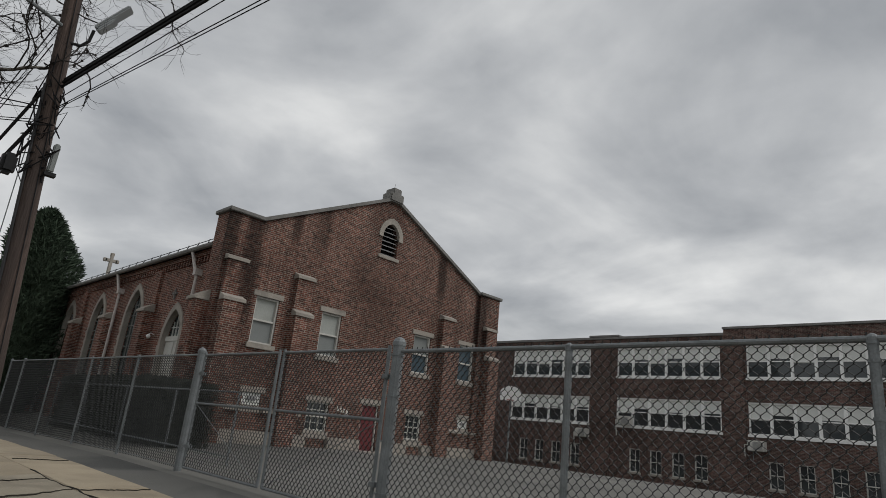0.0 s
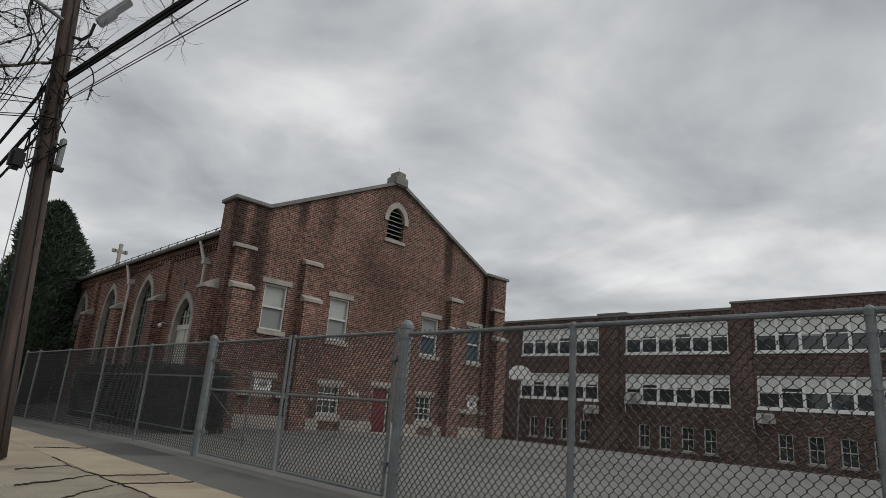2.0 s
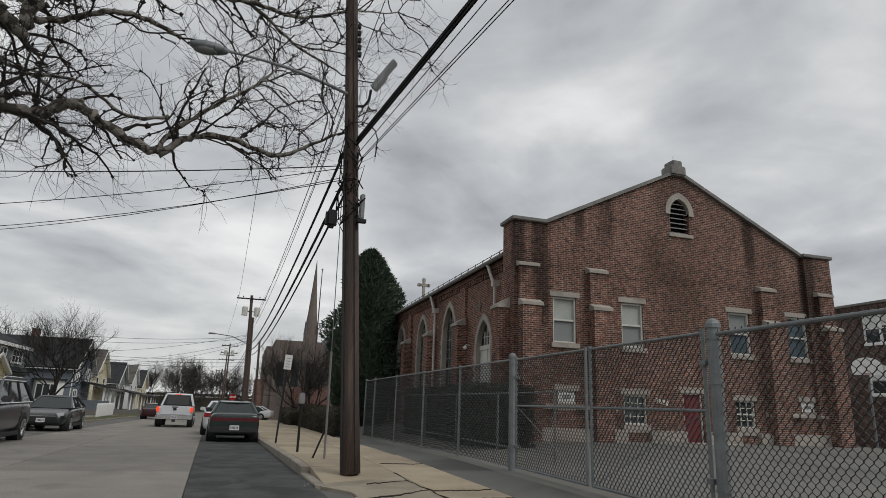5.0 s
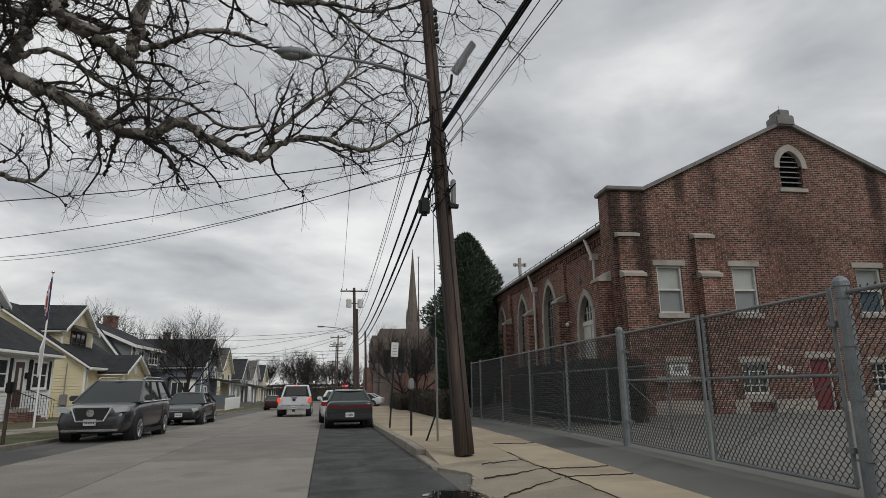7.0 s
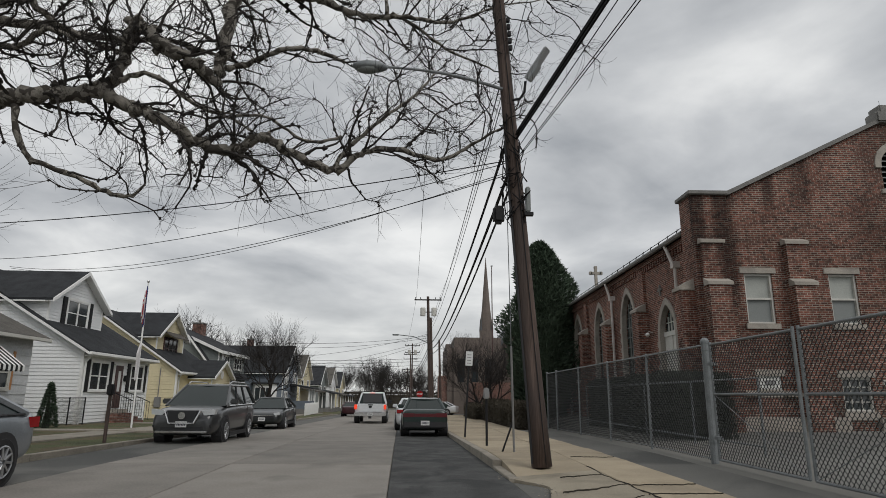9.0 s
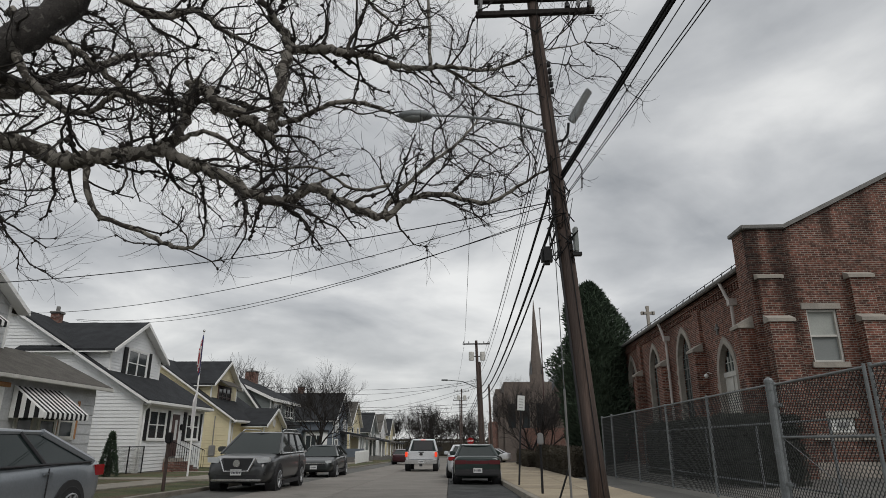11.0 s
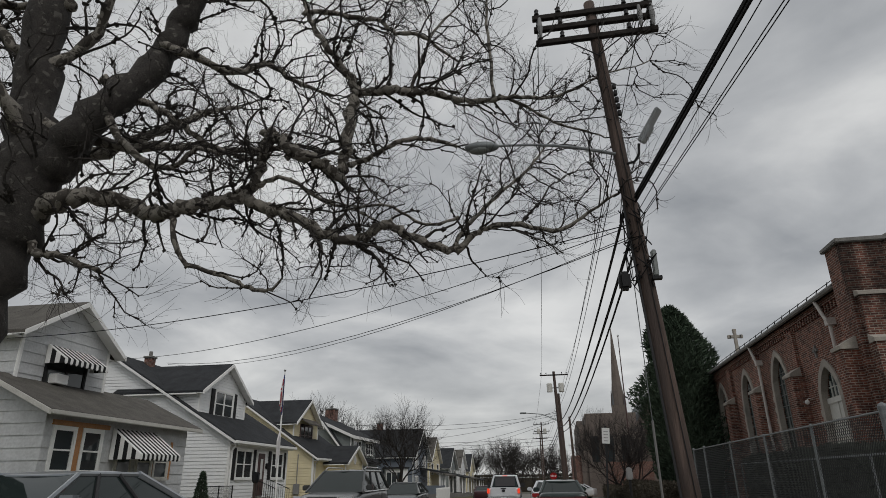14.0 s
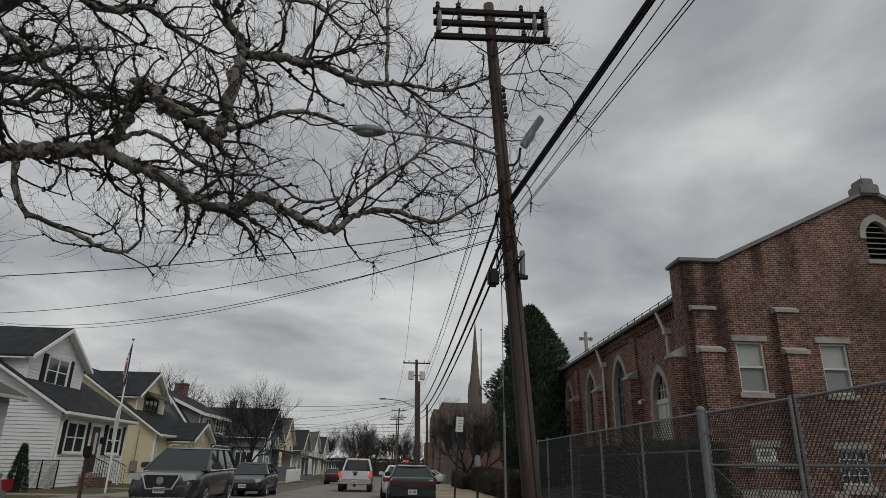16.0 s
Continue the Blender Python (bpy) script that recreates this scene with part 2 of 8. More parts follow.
WHITE = material("white_paint", (0.82, 0.82, 0.80), 0.55, vary=0.06, scale=3, bump=0.08)
SILVER_PAINT = material("silver_paint", (0.42, 0.44, 0.45), 0.45, metal=0.3, vary=0.1, scale=6, fine=60, bump=0.05)
OFFWHITE = material("aged_white_paint", (0.55, 0.54, 0.50), 0.7, vary=0.12, scale=3, bump=0.1)
SIDING_W = material("white_vinyl_siding", (0.80, 0.81, 0.81), 0.55, vary=0.05, scale=1.2, fine=14, bump=0.08)
SIDING_C = material("cream_vinyl_siding", (0.70, 0.62, 0.41), 0.55, vary=0.06, scale=1.2, fine=14, bump=0.08)
SIDING_B = material("blue_siding", (0.14, 0.165, 0.195), 0.6, vary=0.1, scale=1.2, fine=14, bump=0.08)
SIDING_G = material("grey_siding", (0.18, 0.2, 0.195), 0.6, vary=0.1, scale=1.2, fine=14, bump=0.08)
SHINGLE = material("dark_shingles", (0.034, 0.036, 0.039), 0.95, spec=0.2, vary=0.3, scale=2, fine=22, bump=0.6, dist=0.02)
SHINGLE_B = material("brown_shingles", (0.105, 0.098, 0.088), 0.95, spec=0.2, vary=0.25, scale=2, fine=22, bump=0.6, dist=0.02)
SLATE = material("slate_roof", (0.09, 0.095, 0.10), 0.8, vary=0.2, scale=2, fine=20)
# also the black sheets that stand in for dark hollows
BLACK = material("black_paint_and_hollow_dark", (0.016, 0.016, 0.017), 0.6, vary=0.1, bump=0.05, spec=0.25)
ARM_WOOD = material("dark_crossarm_wood", (0.028, 0.024, 0.022), 0.9, vary=0.3, scale=5, fine=40, bump=0.4, spec=0.2)
RED_DOOR = material("red_door_paint", (0.13, 0.02, 0.023), 0.5, vary=0.12, scale=2)
BROWN_DOOR = material("brown_door_paint", (0.06, 0.028, 0.025), 0.5, vary=0.1)
WOOD_TRIM = material("orange_wood_trim", (0.42, 0.2, 0.08), 0.6, vary=0.18, scale=4)
POLE_WOOD = material("creosoted_wood", (0.085, 0.06, 0.05), 0.9, vary=0.45, scale=6, fine=55, stretch=0.06, bump=0.8, dist=0.02, stain=(0.06, 0.045, 0.04), stain_at=(0.45, 0.65))
CABLE = material("black_cable", (0.012, 0.012, 0.013), 0.7, vary=0.1, bump=0, spec=0.2)
COPPER_PIPE = material("pale_downspout", (0.5, 0.46, 0.43), 0.5, vary=0.15, scale=5)
GLASS = glass_material("window_glass", (0.035, 0.042, 0.045))
GLASS_BLUE = glass_material("bluish_pane", (0.07, 0.1, 0.12))
STAINED = glass_material("leaded_glass", (0.035, 0.055, 0.055), 0.2)
BLIND = material("window_blind", (0.66, 0.67, 0.64), 0.8, vary=0.05)
BLIND_GREY = material("grey_blind", (0.22, 0.235, 0.23), 0.8, vary=0.06)
BLIND_DULL = material("dull_window_shade", (0.36, 0.375, 0.35), 0.8, vary=0.1, scale=2)
LOUVRE = material("louvre_slats", (0.22, 0.22, 0.22), 0.7, vary=0.1)
BARK_SYC = material("sycamore_bark", (0.034, 0.03, 0.027), 0.9, vary=0.4, scale=9, fine=35, bump=0.8, dist=0.02, stain=(0.1, 0.094, 0.083), stain_at=(0.6, 0.66))
BARK = material("grey_bark", (0.03, 0.026, 0.023), 0.95, vary=0.3, scale=4, fine=40, bump=0.5)
LIMB_BARK = material("flaking_limb_bark", (0.2, 0.185, 0.16), 0.9, vary=0.3, scale=9, fine=45, bump=0.8, dist=0.02, stain=(0.05, 0.043, 0.036), stain_at=(0.5, 0.54))
TWIG = material("twig_bark", (0.024, 0.02, 0.018), 0.95, vary=0.2, bump=0)
NEEDLES = material("evergreen_needles", (0.055, 0.078, 0.052), 0.9, vary=0.4, scale=2, fine=10, bump=0, rnd=0.7, island=True, spec=0.2)
HEDGE = material("dark_hedge_leaves", (0.065, 0.07, 0.06), 0.9, vary=0.4, scale=2, fine=10, bump=0, rnd=0.8, island=True, spec=0.2)
RUBBER = material("tyre_rubber", (0.015, 0.015, 0.016), 0.85, vary=0.15)
ALLOY = material("alloy_rim", (0.42, 0.43, 0.44), 0.35, metal=0.8, vary=0.1)
CHROME = material("chrome_trim", (0.6, 0.6, 0.6), 0.2, metal=1.0, vary=0.05, bump=0)
# also fills wheel wells and rim hollows, in place of shade
PLASTIC = material("black_plastic_and_well_shade", (0.02, 0.02, 0.022), 0.6, vary=0.1, bump=0)
CAR_GLASS = glass_material("car_glass", (0.018, 0.026, 0.025), 0.03, 0.3)
TAIL_RED = material("tail_light_red", (0.3, 0.01, 0.012), 0.25, vary=0.05, bump=0)
HEAD_LENS = material("headlight_lens", (0.55, 0.57, 0.58), 0.15, vary=0.05, bump=0)
PLATE = material("plate_white", (0.62, 0.63, 0.62), 0.5, vary=0.05, bump=0)
INK = material("dark_ink", (0.05, 0.05, 0.07), 0.6, bump=0)


def car_paint(name, c, metal=0.35):
    m = material(name, c, 0.3, metal=metal, vary=0.08, scale=3, bump=0, spec=0.5)
    m.node_tree.nodes["Principled BSDF"].inputs["Coat Weight"].default_value = 0.55
    m.node_tree.nodes["Principled BSDF"].inputs["Coat Roughness"].default_value = 0.08
    return m


def glowing(name, c, s):
    m = bpy.data.materials.new(name)
    m.use_nodes = True
    b = m.node_tree.nodes["Principled BSDF"]
    b.inputs["Base Color"].default_value = (*c, 1)
    b.inputs["Emission Color"].default_value, b.inputs["Emission Strength"].default_value = (*c, 1), s
    return m


# ---- mesh helpers ----
def thing(name, m, label, category, group="", kind=""):
    ob = new(name)
    ob.empty_display_size = 0.2
    ob.matrix_basis = m
    return tagged(ob, label, category, group, kind)


def mesh_of(bm, name, mat, smooth=False):
    me = bpy.data.meshes.new(name)
    if len(bm.verts) < 4000:
        bmesh.ops.remove_doubles(bm, verts=bm.verts[:], dist=1e-4)
    bmesh.ops.recalc_face_normals(bm, faces=bm.faces[:])
    bm.to_mesh(me)
    bm.free()
    for mm in (mat if isinstance(mat, (list, tuple)) else [mat]):
        me.materials.append(mm)
    if smooth:
        me.shade_smooth()
    return me


def part(name, bm, mat, parent, label="", smooth=False):
    """One mesh under a thing or a part; its coordinates are the thing's own."""
    ob = new(name, mesh_of(bm, name, mat, smooth))
    ob.parent = parent
    return tagged(ob, label)


def solo(name, bm, mat, m, label, category, group="", kind="", smooth=False):
    ob = new(name, mesh_of(bm, name, mat, smooth))
    ob.matrix_basis = m
    return tagged(ob, label, category, group, kind)


def raw(name, verts, faces, mat, parent=None, smooth=False):
    me = bpy.data.meshes.new(name)
    me.from_pydata(verts, [], faces)
    me.materials.append(mat)
    if smooth:
        me.shade_smooth()
    ob = new(name, me)
    ob.parent = parent
    return ob


def box(x0, x1, y0, y1, z0, z1, bm=None, bevel=0.0):
    bm = bm or bmesh.new()
    r = bmesh.ops.create_cube(bm, size=1.0)
    for v in r["verts"]:
        v.co = ((x0 + x1) / 2 + v.co.x * (x1 - x0), (y0 + y1) / 2 + v.co.y * (y1 - y0), (z0 + z1) / 2 + v.co.z * (z1 - z0))
    if bevel:
        es = list({e for v in r["verts"] for e in v.link_edges})
        bmesh.ops.bevel(bm, geom=es, offset=bevel, segments=2, affect="EDGES")
    return bm


def prism(pts, axis, lo, hi, bm=None):
    """A polygon drawn in the other two axes, pushed out along axis from lo to hi. pts: (u, z) for 'x' and 'y', (x, y) for 'z'."""
    bm = bm or bmesh.new()

    def at(p, d):
        return (d, p[0], p[1]) if axis == "x" else (p[0], d, p[1]) if axis == "y" else (p[0], p[1], d)
    a = [bm.verts.new(at(p, lo)) for p in pts]
    b = [bm.verts.new(at(p, hi)) for p in pts]
    n = len(pts)
    bm.faces.new(a)
    bm.faces.new(b[::-1])
    for i in range(n):
        bm.faces.new((a[i], b[i], b[(i + 1) % n], a[(i + 1) % n]))
    return bm


def tube(points, radii, seg=8, bm=None, caps=True):
    """A round bar through points."""
    bm = bm or bmesh.new()
    pts = [Vector(p) for p in points]
    if not isinstance(radii, (list, tuple)):
        radii = [radii] * len(pts)
    rings, side = [], None
    for i, p in enumerate(pts):
        d = (pts[min(i + 1, len(pts) - 1)] - pts[max(i - 1, 0)]).normalized()
        if side is None or abs(side.dot(d)) > 0.95:
            side = d.orthogonal().normalized()
        side = (side - d * side.dot(d)).normalized()
        up = d.cross(side)
        rings.append([bm.verts.new(p + (side * math.cos(a) + up * math.sin(a)) * radii[i]) for a in (2 * math.pi * k / seg for k in range(seg))])
    for r0, r1 in zip(rings, rings[1:]):
        for k in range(seg):
            bm.faces.new((r0[k], r0[(k + 1) % seg], r1[(k + 1) % seg], r1[k]))
    if caps:
        bm.faces.new(rings[0][::-1])
        bm.faces.new(rings[-1])
    return bm


def wall_with_holes(u0, u1, z0, z1, d0, d1, axis, holes, bm=None):
    """A wall along u ('x' or 'y'), from d0 to d1 thick, with rectangular holes (ua, ub, za, zb) right through."""
    bm = bm or bmesh.new()
    us = sorted({u0, u1, *(h[0] for h in holes), *(h[1] for h in holes)})
    us = [u for u in us if u0 <= u <= u1]
    for a, b in zip(us, us[1:]):
        mid = (a + b) / 2
        cuts = sorted((h[2], h[3]) for h in holes if h[0] < mid < h[1])
        z = z0
        for c0, c1 in [*cuts, (z1, z1)]:
            if c0 > z + 1e-4:
                box(a, b, d0, d1, z, min(c0, z1), bm) if axis == "x" else box(d0, d1, a, b, z, min(c0, z1), bm)
            z = max(z, c1)
    return bm


def arch_curve(c, half, spring, apex, n=7):
    """The right half of a pointed arch, from the spring to the apex."""
    rise = max(apex - spring, half * 1.02)
    big = (half * half + rise * rise) / (2 * half)
    end = math.acos((big - half) / big)
    f = (apex - spring) / rise
    return [(c + half - big + big * math.cos(end * k / n), spring + f * big * math.sin(end * k / n)) for k in range(n + 1)]


def arch_outline(c, half, bottom, spring, apex, n=7):
    r = arch_curve(c, half, spring, apex, n)
    return [(c - half, bottom), (c + half, bottom), *r, *[(2 * c - x, z) for x, z in r[-2::-1]]]


def arch_band(c, half, width, bottom, spring, apex, axis, d0, d1, bm=None):
    """A frame round a pointed opening, with legs down to bottom."""
    bm = bm or bmesh.new()
    i_ = arch_curve(c, half, spring, apex)
    o_ = arch_curve(c, half + width, spring, apex + width * 1.25)
    ins = [(c + half, bottom), *i_]
    out = [(c + half + width, bottom), *o_]
    for k in range(len(ins) - 1):
        for s in (1, -1):
            q = [ins[k], out[k], out[k + 1], ins[k + 1]]
            q = [(c + s * (x - c), z) for x, z in q]
            prism(q, axis, d0, d1, bm)
    return bm


def arch_spandrels(c, half, spring, apex, axis, d0, d1, bm):
    """Fills the corners of a square hole above a pointed arch."""
    r = arch_curve(c, half, spring, apex)
    for s in (1, -1):
        for p, q in zip(r, r[1:]):
            prism([(c + s * (p[0] - c), p[1]), (c + s * (q[0] - c), q[1]), (c + s * (q[0] - c), apex), (c + s * (p[0] - c), apex)] if abs(p[1] - apex) > 1e-4 else [(c, apex)], axis, d0, d1, bm)
    return bm


I4 = Matrix.Identity(4)
SLANT = 0.045         # the street runs slightly off the church's axis


def kerb_x(y):
    return 1.9 - SLANT * y


def left_kerb_x(y):
    return -7.2 - SLANT * y


def fall(y):
    """The street runs gently downhill beyond the gate."""
    return -0.0165 * min(max(0.0, y - 14.0), 186.0)


def sloped(bm):
    for v in bm.verts:
        v.co.z += fall(v.co.y)
    return bm


def street(x, y, z=0.0, turn=0.0):
    """A pose that follows the street's line; x is taken at y = 0."""
    return pose(x - SLANT * y, y, z + fall(y), 0, 0, math.degrees(math.atan(SLANT)) + turn)

# ---- ground, road, pavements ----
def ground_z(x, y):
    k, lk = kerb_x(y), left_kerb_x(y)
    st = [(-500, 0.3), (lk - 8, 0.2), (lk - 0.16, 0.10), (lk - 0.14, -0.06), (k + 0.04, -0.06), (k + 0.06, -0.04), (4.2, 0.09), (5.0, 0.13), (9.0, 0.33), (14.0, 0.38), (21.0, 0.36), (29.0, 0.1), (37.0, -0.26), (500, -0.3)]
    for (a, za), (b, zb) in zip(st, st[1:]):
        if x <= b:
            return za + (zb - za) * max(0.0, (x - a) / (b - a)) + fall(y) * (1.0 if y > 58 else min(1.0, max(0.0, (9.0 - x) / 3.7)))
    return -0.3 + fall(y)


gv, gf, gm = [], [], []
ys = [-400, -60, -20, *range(-10, 70, 4), 80, 110, 160, 260, 600]
for y in ys:
    k, lk = kerb_x(y), left_kerb_x(y)
    for x in (-500, -60, -30, lk - 8, lk - 0.16, lk - 0.14, k + 0.04, k + 0.06, 4.25, 5.0, 9.0, 14.0, 21.0, 25.0, 29.0, 33.0, 37.0, 60.0, 500.0):
        gv.append((x, y, ground_z(x, y)))
nx = 19
for j in range(len(ys) - 1):
    for i in range(nx - 1):
        gf.append((j * nx + i, j * nx + i + 1, (j + 1) * nx + i + 1, (j + 1) * nx + i))
        gm.append(1 if i < 4 and ys[j] < 110 else 2 if 7 <= i < 9 and ys[j] < 70 else 3 if 9 <= i < 18 and ys[j] < 60 else 0)
ground = raw("ground", gv, gf, SOIL)
for mm in (GRASS, ASPHALT, YARD):
    ground.data.materials.append(mm)
ground.data.polygons.foreach_set("material_index", gm)
tagged(ground, "ground of lawns, worn asphalt schoolyard and verges", "ground", kind="structure")

# parking lane on the near side and the lane before the houses
for name, xa, xb, mat_, lab in (("road_parking_lane", 0.0, 1.9, ASPHALT_DARK, "dark patched asphalt parking lane"), ("road_far_lane", -7.2, -5.5, ASPHALT, "grey asphalt lane along the far kerb")):
    bm = bmesh.new()
    for a, b in zip(range(-60, 200, 10), range(-50, 210, 10)):
        prism([(xa - SLANT * a, a), (xb - SLANT * a, a), (xb - SLANT * b, b), (xa - SLANT * b, b)], "z", -0.06, 0.0, bm)
    bmesh.ops.remove_doubles(bm, verts=bm.verts[:], dist=1e-4)
    solo(name, sloped(bm), mat_, I4, lab, "road", kind="structure")

road = thing("road", I4, "pale concrete road slabs with dark joints", "road", kind="structure")
SLABS = []
for col, (xa, xb) in enumerate(((-5.5, -3.1), (-3.1, 0.0))):
    for j in range(-3, 24):
        a, b = j * 7.3 - 1.9, (j + 1) * 7.3 - 1.9
        SLABS.append((xa, xb, a, b))

kerb = thing("kerb", I4, "worn stone kerb beside the pavement", "kerb", kind="structure")
kerb_far = thing("kerb_far", I4, "low concrete kerb before the lawns", "kerb", kind="structure")
pavement = thing("pavement", I4, "tan concrete pavement slabs with cracked joints", "pavement", kind="structure")
pavement_far = thing("pavement_far", I4, "pale concrete pavement before the houses", "pavement", kind="structure")
apron = thing("driveway_apron", I4, "cracked concrete driveway apron at the kerb", "driveway", kind="structure")

# ---- chain-link fence along the schoolyard ----
FX, FTOP, FBASE = 5.3, 2.28, 0.15
fence = thing("chain_link_fence", pose(FX, 12, FBASE), "grey galvanised chain-link fence with round posts", "fence")


def fp(x, y, z):
    return (x - FX, y - 12, z - FBASE)


def post(y, r, top, name="post", parent=None, x=FX, base=None):
    parent = parent or fence
    b0 = FBASE - 0.05 + fall(y) if base is None else base
    bm = tube([fp(x, y, b0), fp(x, y, top)], r, 10)
    # domed cap with a collar
    tube([fp(x, y, top - 0.05), fp(x, y, top)], r * 1.18, 10, bm)
    tube([fp(x, y, top), fp(x, y, top + r * 0.5), fp(x, y, top + r * 0.85)], [r * 1.15, r * 0.85, r * 0.25], 10, bm)
    ob = part(name, bm, GALV, parent, smooth=False)
    for z in (FBASE + 0.35, FBASE + 0.95, FBASE + 1.5, top - 0.18):
        part("tie_band", tube([fp(x, y, z), fp(x, y, z + 0.025)], r * 1.2, 8), GALV, ob)
    return ob


def chain_link(y0, y1, z0, z1, parent, pitch=0.092, rise=0.052, r=0.0058, x=FX):
    """Woven wires: upright zigzags that meet their neighbours at each bend."""
    vs, fs = [], []
    n = max(1, int(round((y1 - y0) / (pitch / 2))))
    step = (y1 - y0) / n
    m = int(round((z1 - z0) / rise))
    dz = (z1 - z0) / m
    for i in range(n):
        ya = y0 + i * step
        base = len(vs)
        for j in range(m + 1):
            yy = ya + (step if (i + j) % 2 else 0.0)
            off = 0.0015 if j % 2 else -0.0015
            for e in (-0.17, 0.17):
                p = fp(x + off, yy, z0 + (j + e) * dz + fall(yy) * (1 - (j + e) / m))
                vs += [(p[0] - r, p[1], p[2]), (p[0] + r, p[1] - r, p[2]), (p[0] + r, p[1] + r, p[2])]
        for j in range(2 * m + 1):
            q = base + 3 * j
            fs += [(q, q + 1, q + 4, q + 3), (q + 1, q + 2, q + 5, q + 4), (q + 2, q, q + 3, q + 5)]
    return tagged(raw("wire_mesh", vs, fs, WIRE_MESH, parent), "woven diamond wire mesh", kind="stuff")


def rail(y0, y1, z, parent, r=0.021, name="top_rail", down=0.0):
    ys_ = sorted({y0, y1, 14.0}) if down else (y0, y1)
    return part(name, tube([fp(FX, y, z + down * fall(y)) for y in ys_], r, 8), GALV, parent)


for y in (27.6, 25.6):
    post(y, 0.045, FTOP + 0.02)
for y in (21.8, 18.22, 14.92):
    post(y, 0.032, FTOP)
post(11.7, 0.068, FTOP + 0.06)
post(5.97, 0.075, FTOP + 0.06)
for y in (3.41, 0.89, -1.7, -4.3, -7.0):
    post(y, 0.036, FTOP - 0.05)
rail(25.6, 11.75, FTOP - 0.02, fence)
rail(5.94, -7.0, FTOP - 0.06, fence, 0.025)
rail(27.6, 25.6, FTOP - 0.02, fence)
rail(25.6, 11.75, FBASE + 0.07, fence, 0.008, "bottom_wire", 1.0)
rail(5.94, -7.0, FBASE + 0.07, fence, 0.008, "bottom_wire")
chain_link(11.8, 27.55, FBASE + 0.05, FTOP, fence)
chain_link(-7.0, 5.9, FBASE + 0.05, FTOP - 0.02, fence)


def gate(y0, y1, label):
    g = thing("fence_gate", pose(FX, 12, FBASE), label, "gate", group="gate leaves")
    z0, z1 = FBASE + 0.08, FTOP - 0.03
    for y in (y0, y1):
        bm = tube([fp(FX, y, z0), fp(FX, y, z1 + 0.05)], 0.025, 8)
        part("gate_stile", bm, GALV, g)
    for z, nm in ((z1, "top_rail"), (1.36, "middle_rail"), (z0, "bottom_rail")):
        part(nm, tube([fp(FX, y0, z), fp(FX, y1, z)], 0.021, 8), GALV, g)
    part("brace_rod", tube([fp(FX, y0, 1.36), fp(FX, y1, z0)], 0.006, 6), GALV, g)
    for z in (0.6, 1.9):
        part("hinge", box(-0.06, 0.06, y0 - 12 - 0.09, y0 - 12 + 0.03, z - FBASE - 0.03, z - FBASE + 0.03, bevel=0.008), GALV, g)
    chain_link(min(y0, y1), max(y0, y1), z0, z1, g)
    return g


gate(11.5, 8.84, "closed chain-link gate leaf in a steel tube frame")
gate(6.15, 8.7, "closed chain-link gate leaf with a diagonal brace rod")

# lower inner fence in front of the hedge
inner = thing("inner_fence", pose(FX, 12, FBASE), "low chain-link fence before the dark hedge", "fence")
for y in (26.0, 22.5, 19.0, 15.6, 12.4):
    part("post", tube([fp(6.6, y, -0.1), fp(6.6, y, 1.7)], 0.028, 8), GALV, inner)
part("top_rail", tube([fp(6.6, 26.0, 1.68), fp(6.6, 12.4, 1.68)], 0.02, 8), GALV, inner)
part("bottom_rail", tube([fp(6.6, 26.0, 0.38), fp(6.6, 12.4, 0.38)], 0.02, 8), GALV, inner)

# ---- brick church hall ----
CX, CY, CB = 15.12, 18.7, 0.36       # middle of the gable, its plane, the ground
church = thing("church_hall", I4, "red-brown brick church hall with a stone-coped gable", "church")
PEAK, EAVE_Z = 10.28, 7.54
SHOULDER = 9.52                      # where the sloped coping starts
T = 0.42
tall = [(9.84, 10.72, 3.5, 5.05), (12.49, 13.37, 3.5, 5.06), (17.07, 18.02, 3.52, 5.07), (19.82, 20.76, 3.54, 5.1)]
low = [(9.98, 10.66, 1.54, 1.93), (12.47, 13.38, 0.93, 1.9), (17.1, 17.95, 0.92, 1.87), (20.09, 20.75, 1.56, 1.92)]
door_hole = (14.86, 15.66, CB - 0.02, 2.04)
bm = wall_with_holes(8.4, 22.04, CB - 0.5, 6.4, CY, CY + T, "x", tall + low + [door_hole])
# upper gable round the louvred opening
la, lb, lz0, lz1 = 14.74, 15.58, 7.86, 9.26
def roof_z(x):
    return EAVE_Z + (PEAK - EAVE_Z) * (1 - abs(x - CX) / (CX - SHOULDER)) if abs(x - CX) < CX - SHOULDER else EAVE_Z
LX = (la + lb) / 2
prism([(8.4, 6.4), (la, 6.4), (la, roof_z(la)), (SHOULDER, EAVE_Z), (8.4, EAVE_Z)], "y", CY, CY + T, bm)
prism([(lb, 6.4), (22.04, 6.4), (22.04, EAVE_Z), (2 * CX - SHOULDER, EAVE_Z), (lb, roof_z(lb))], "y", CY, CY + T, bm)
prism([(la, 6.4), (lb, 6.4), (lb, lz0), (la, lz0)], "y", CY, CY + T, bm)
prism([(la, lz1), (lb, lz1), (lb, roof_z(lb)), (CX, PEAK), (la, roof_z(la))], "y", CY, CY + T, bm)
arch_spandrels(LX, 0.42, 8.7, lz1, "y", CY, CY + T, bm)
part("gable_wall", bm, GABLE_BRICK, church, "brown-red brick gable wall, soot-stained")

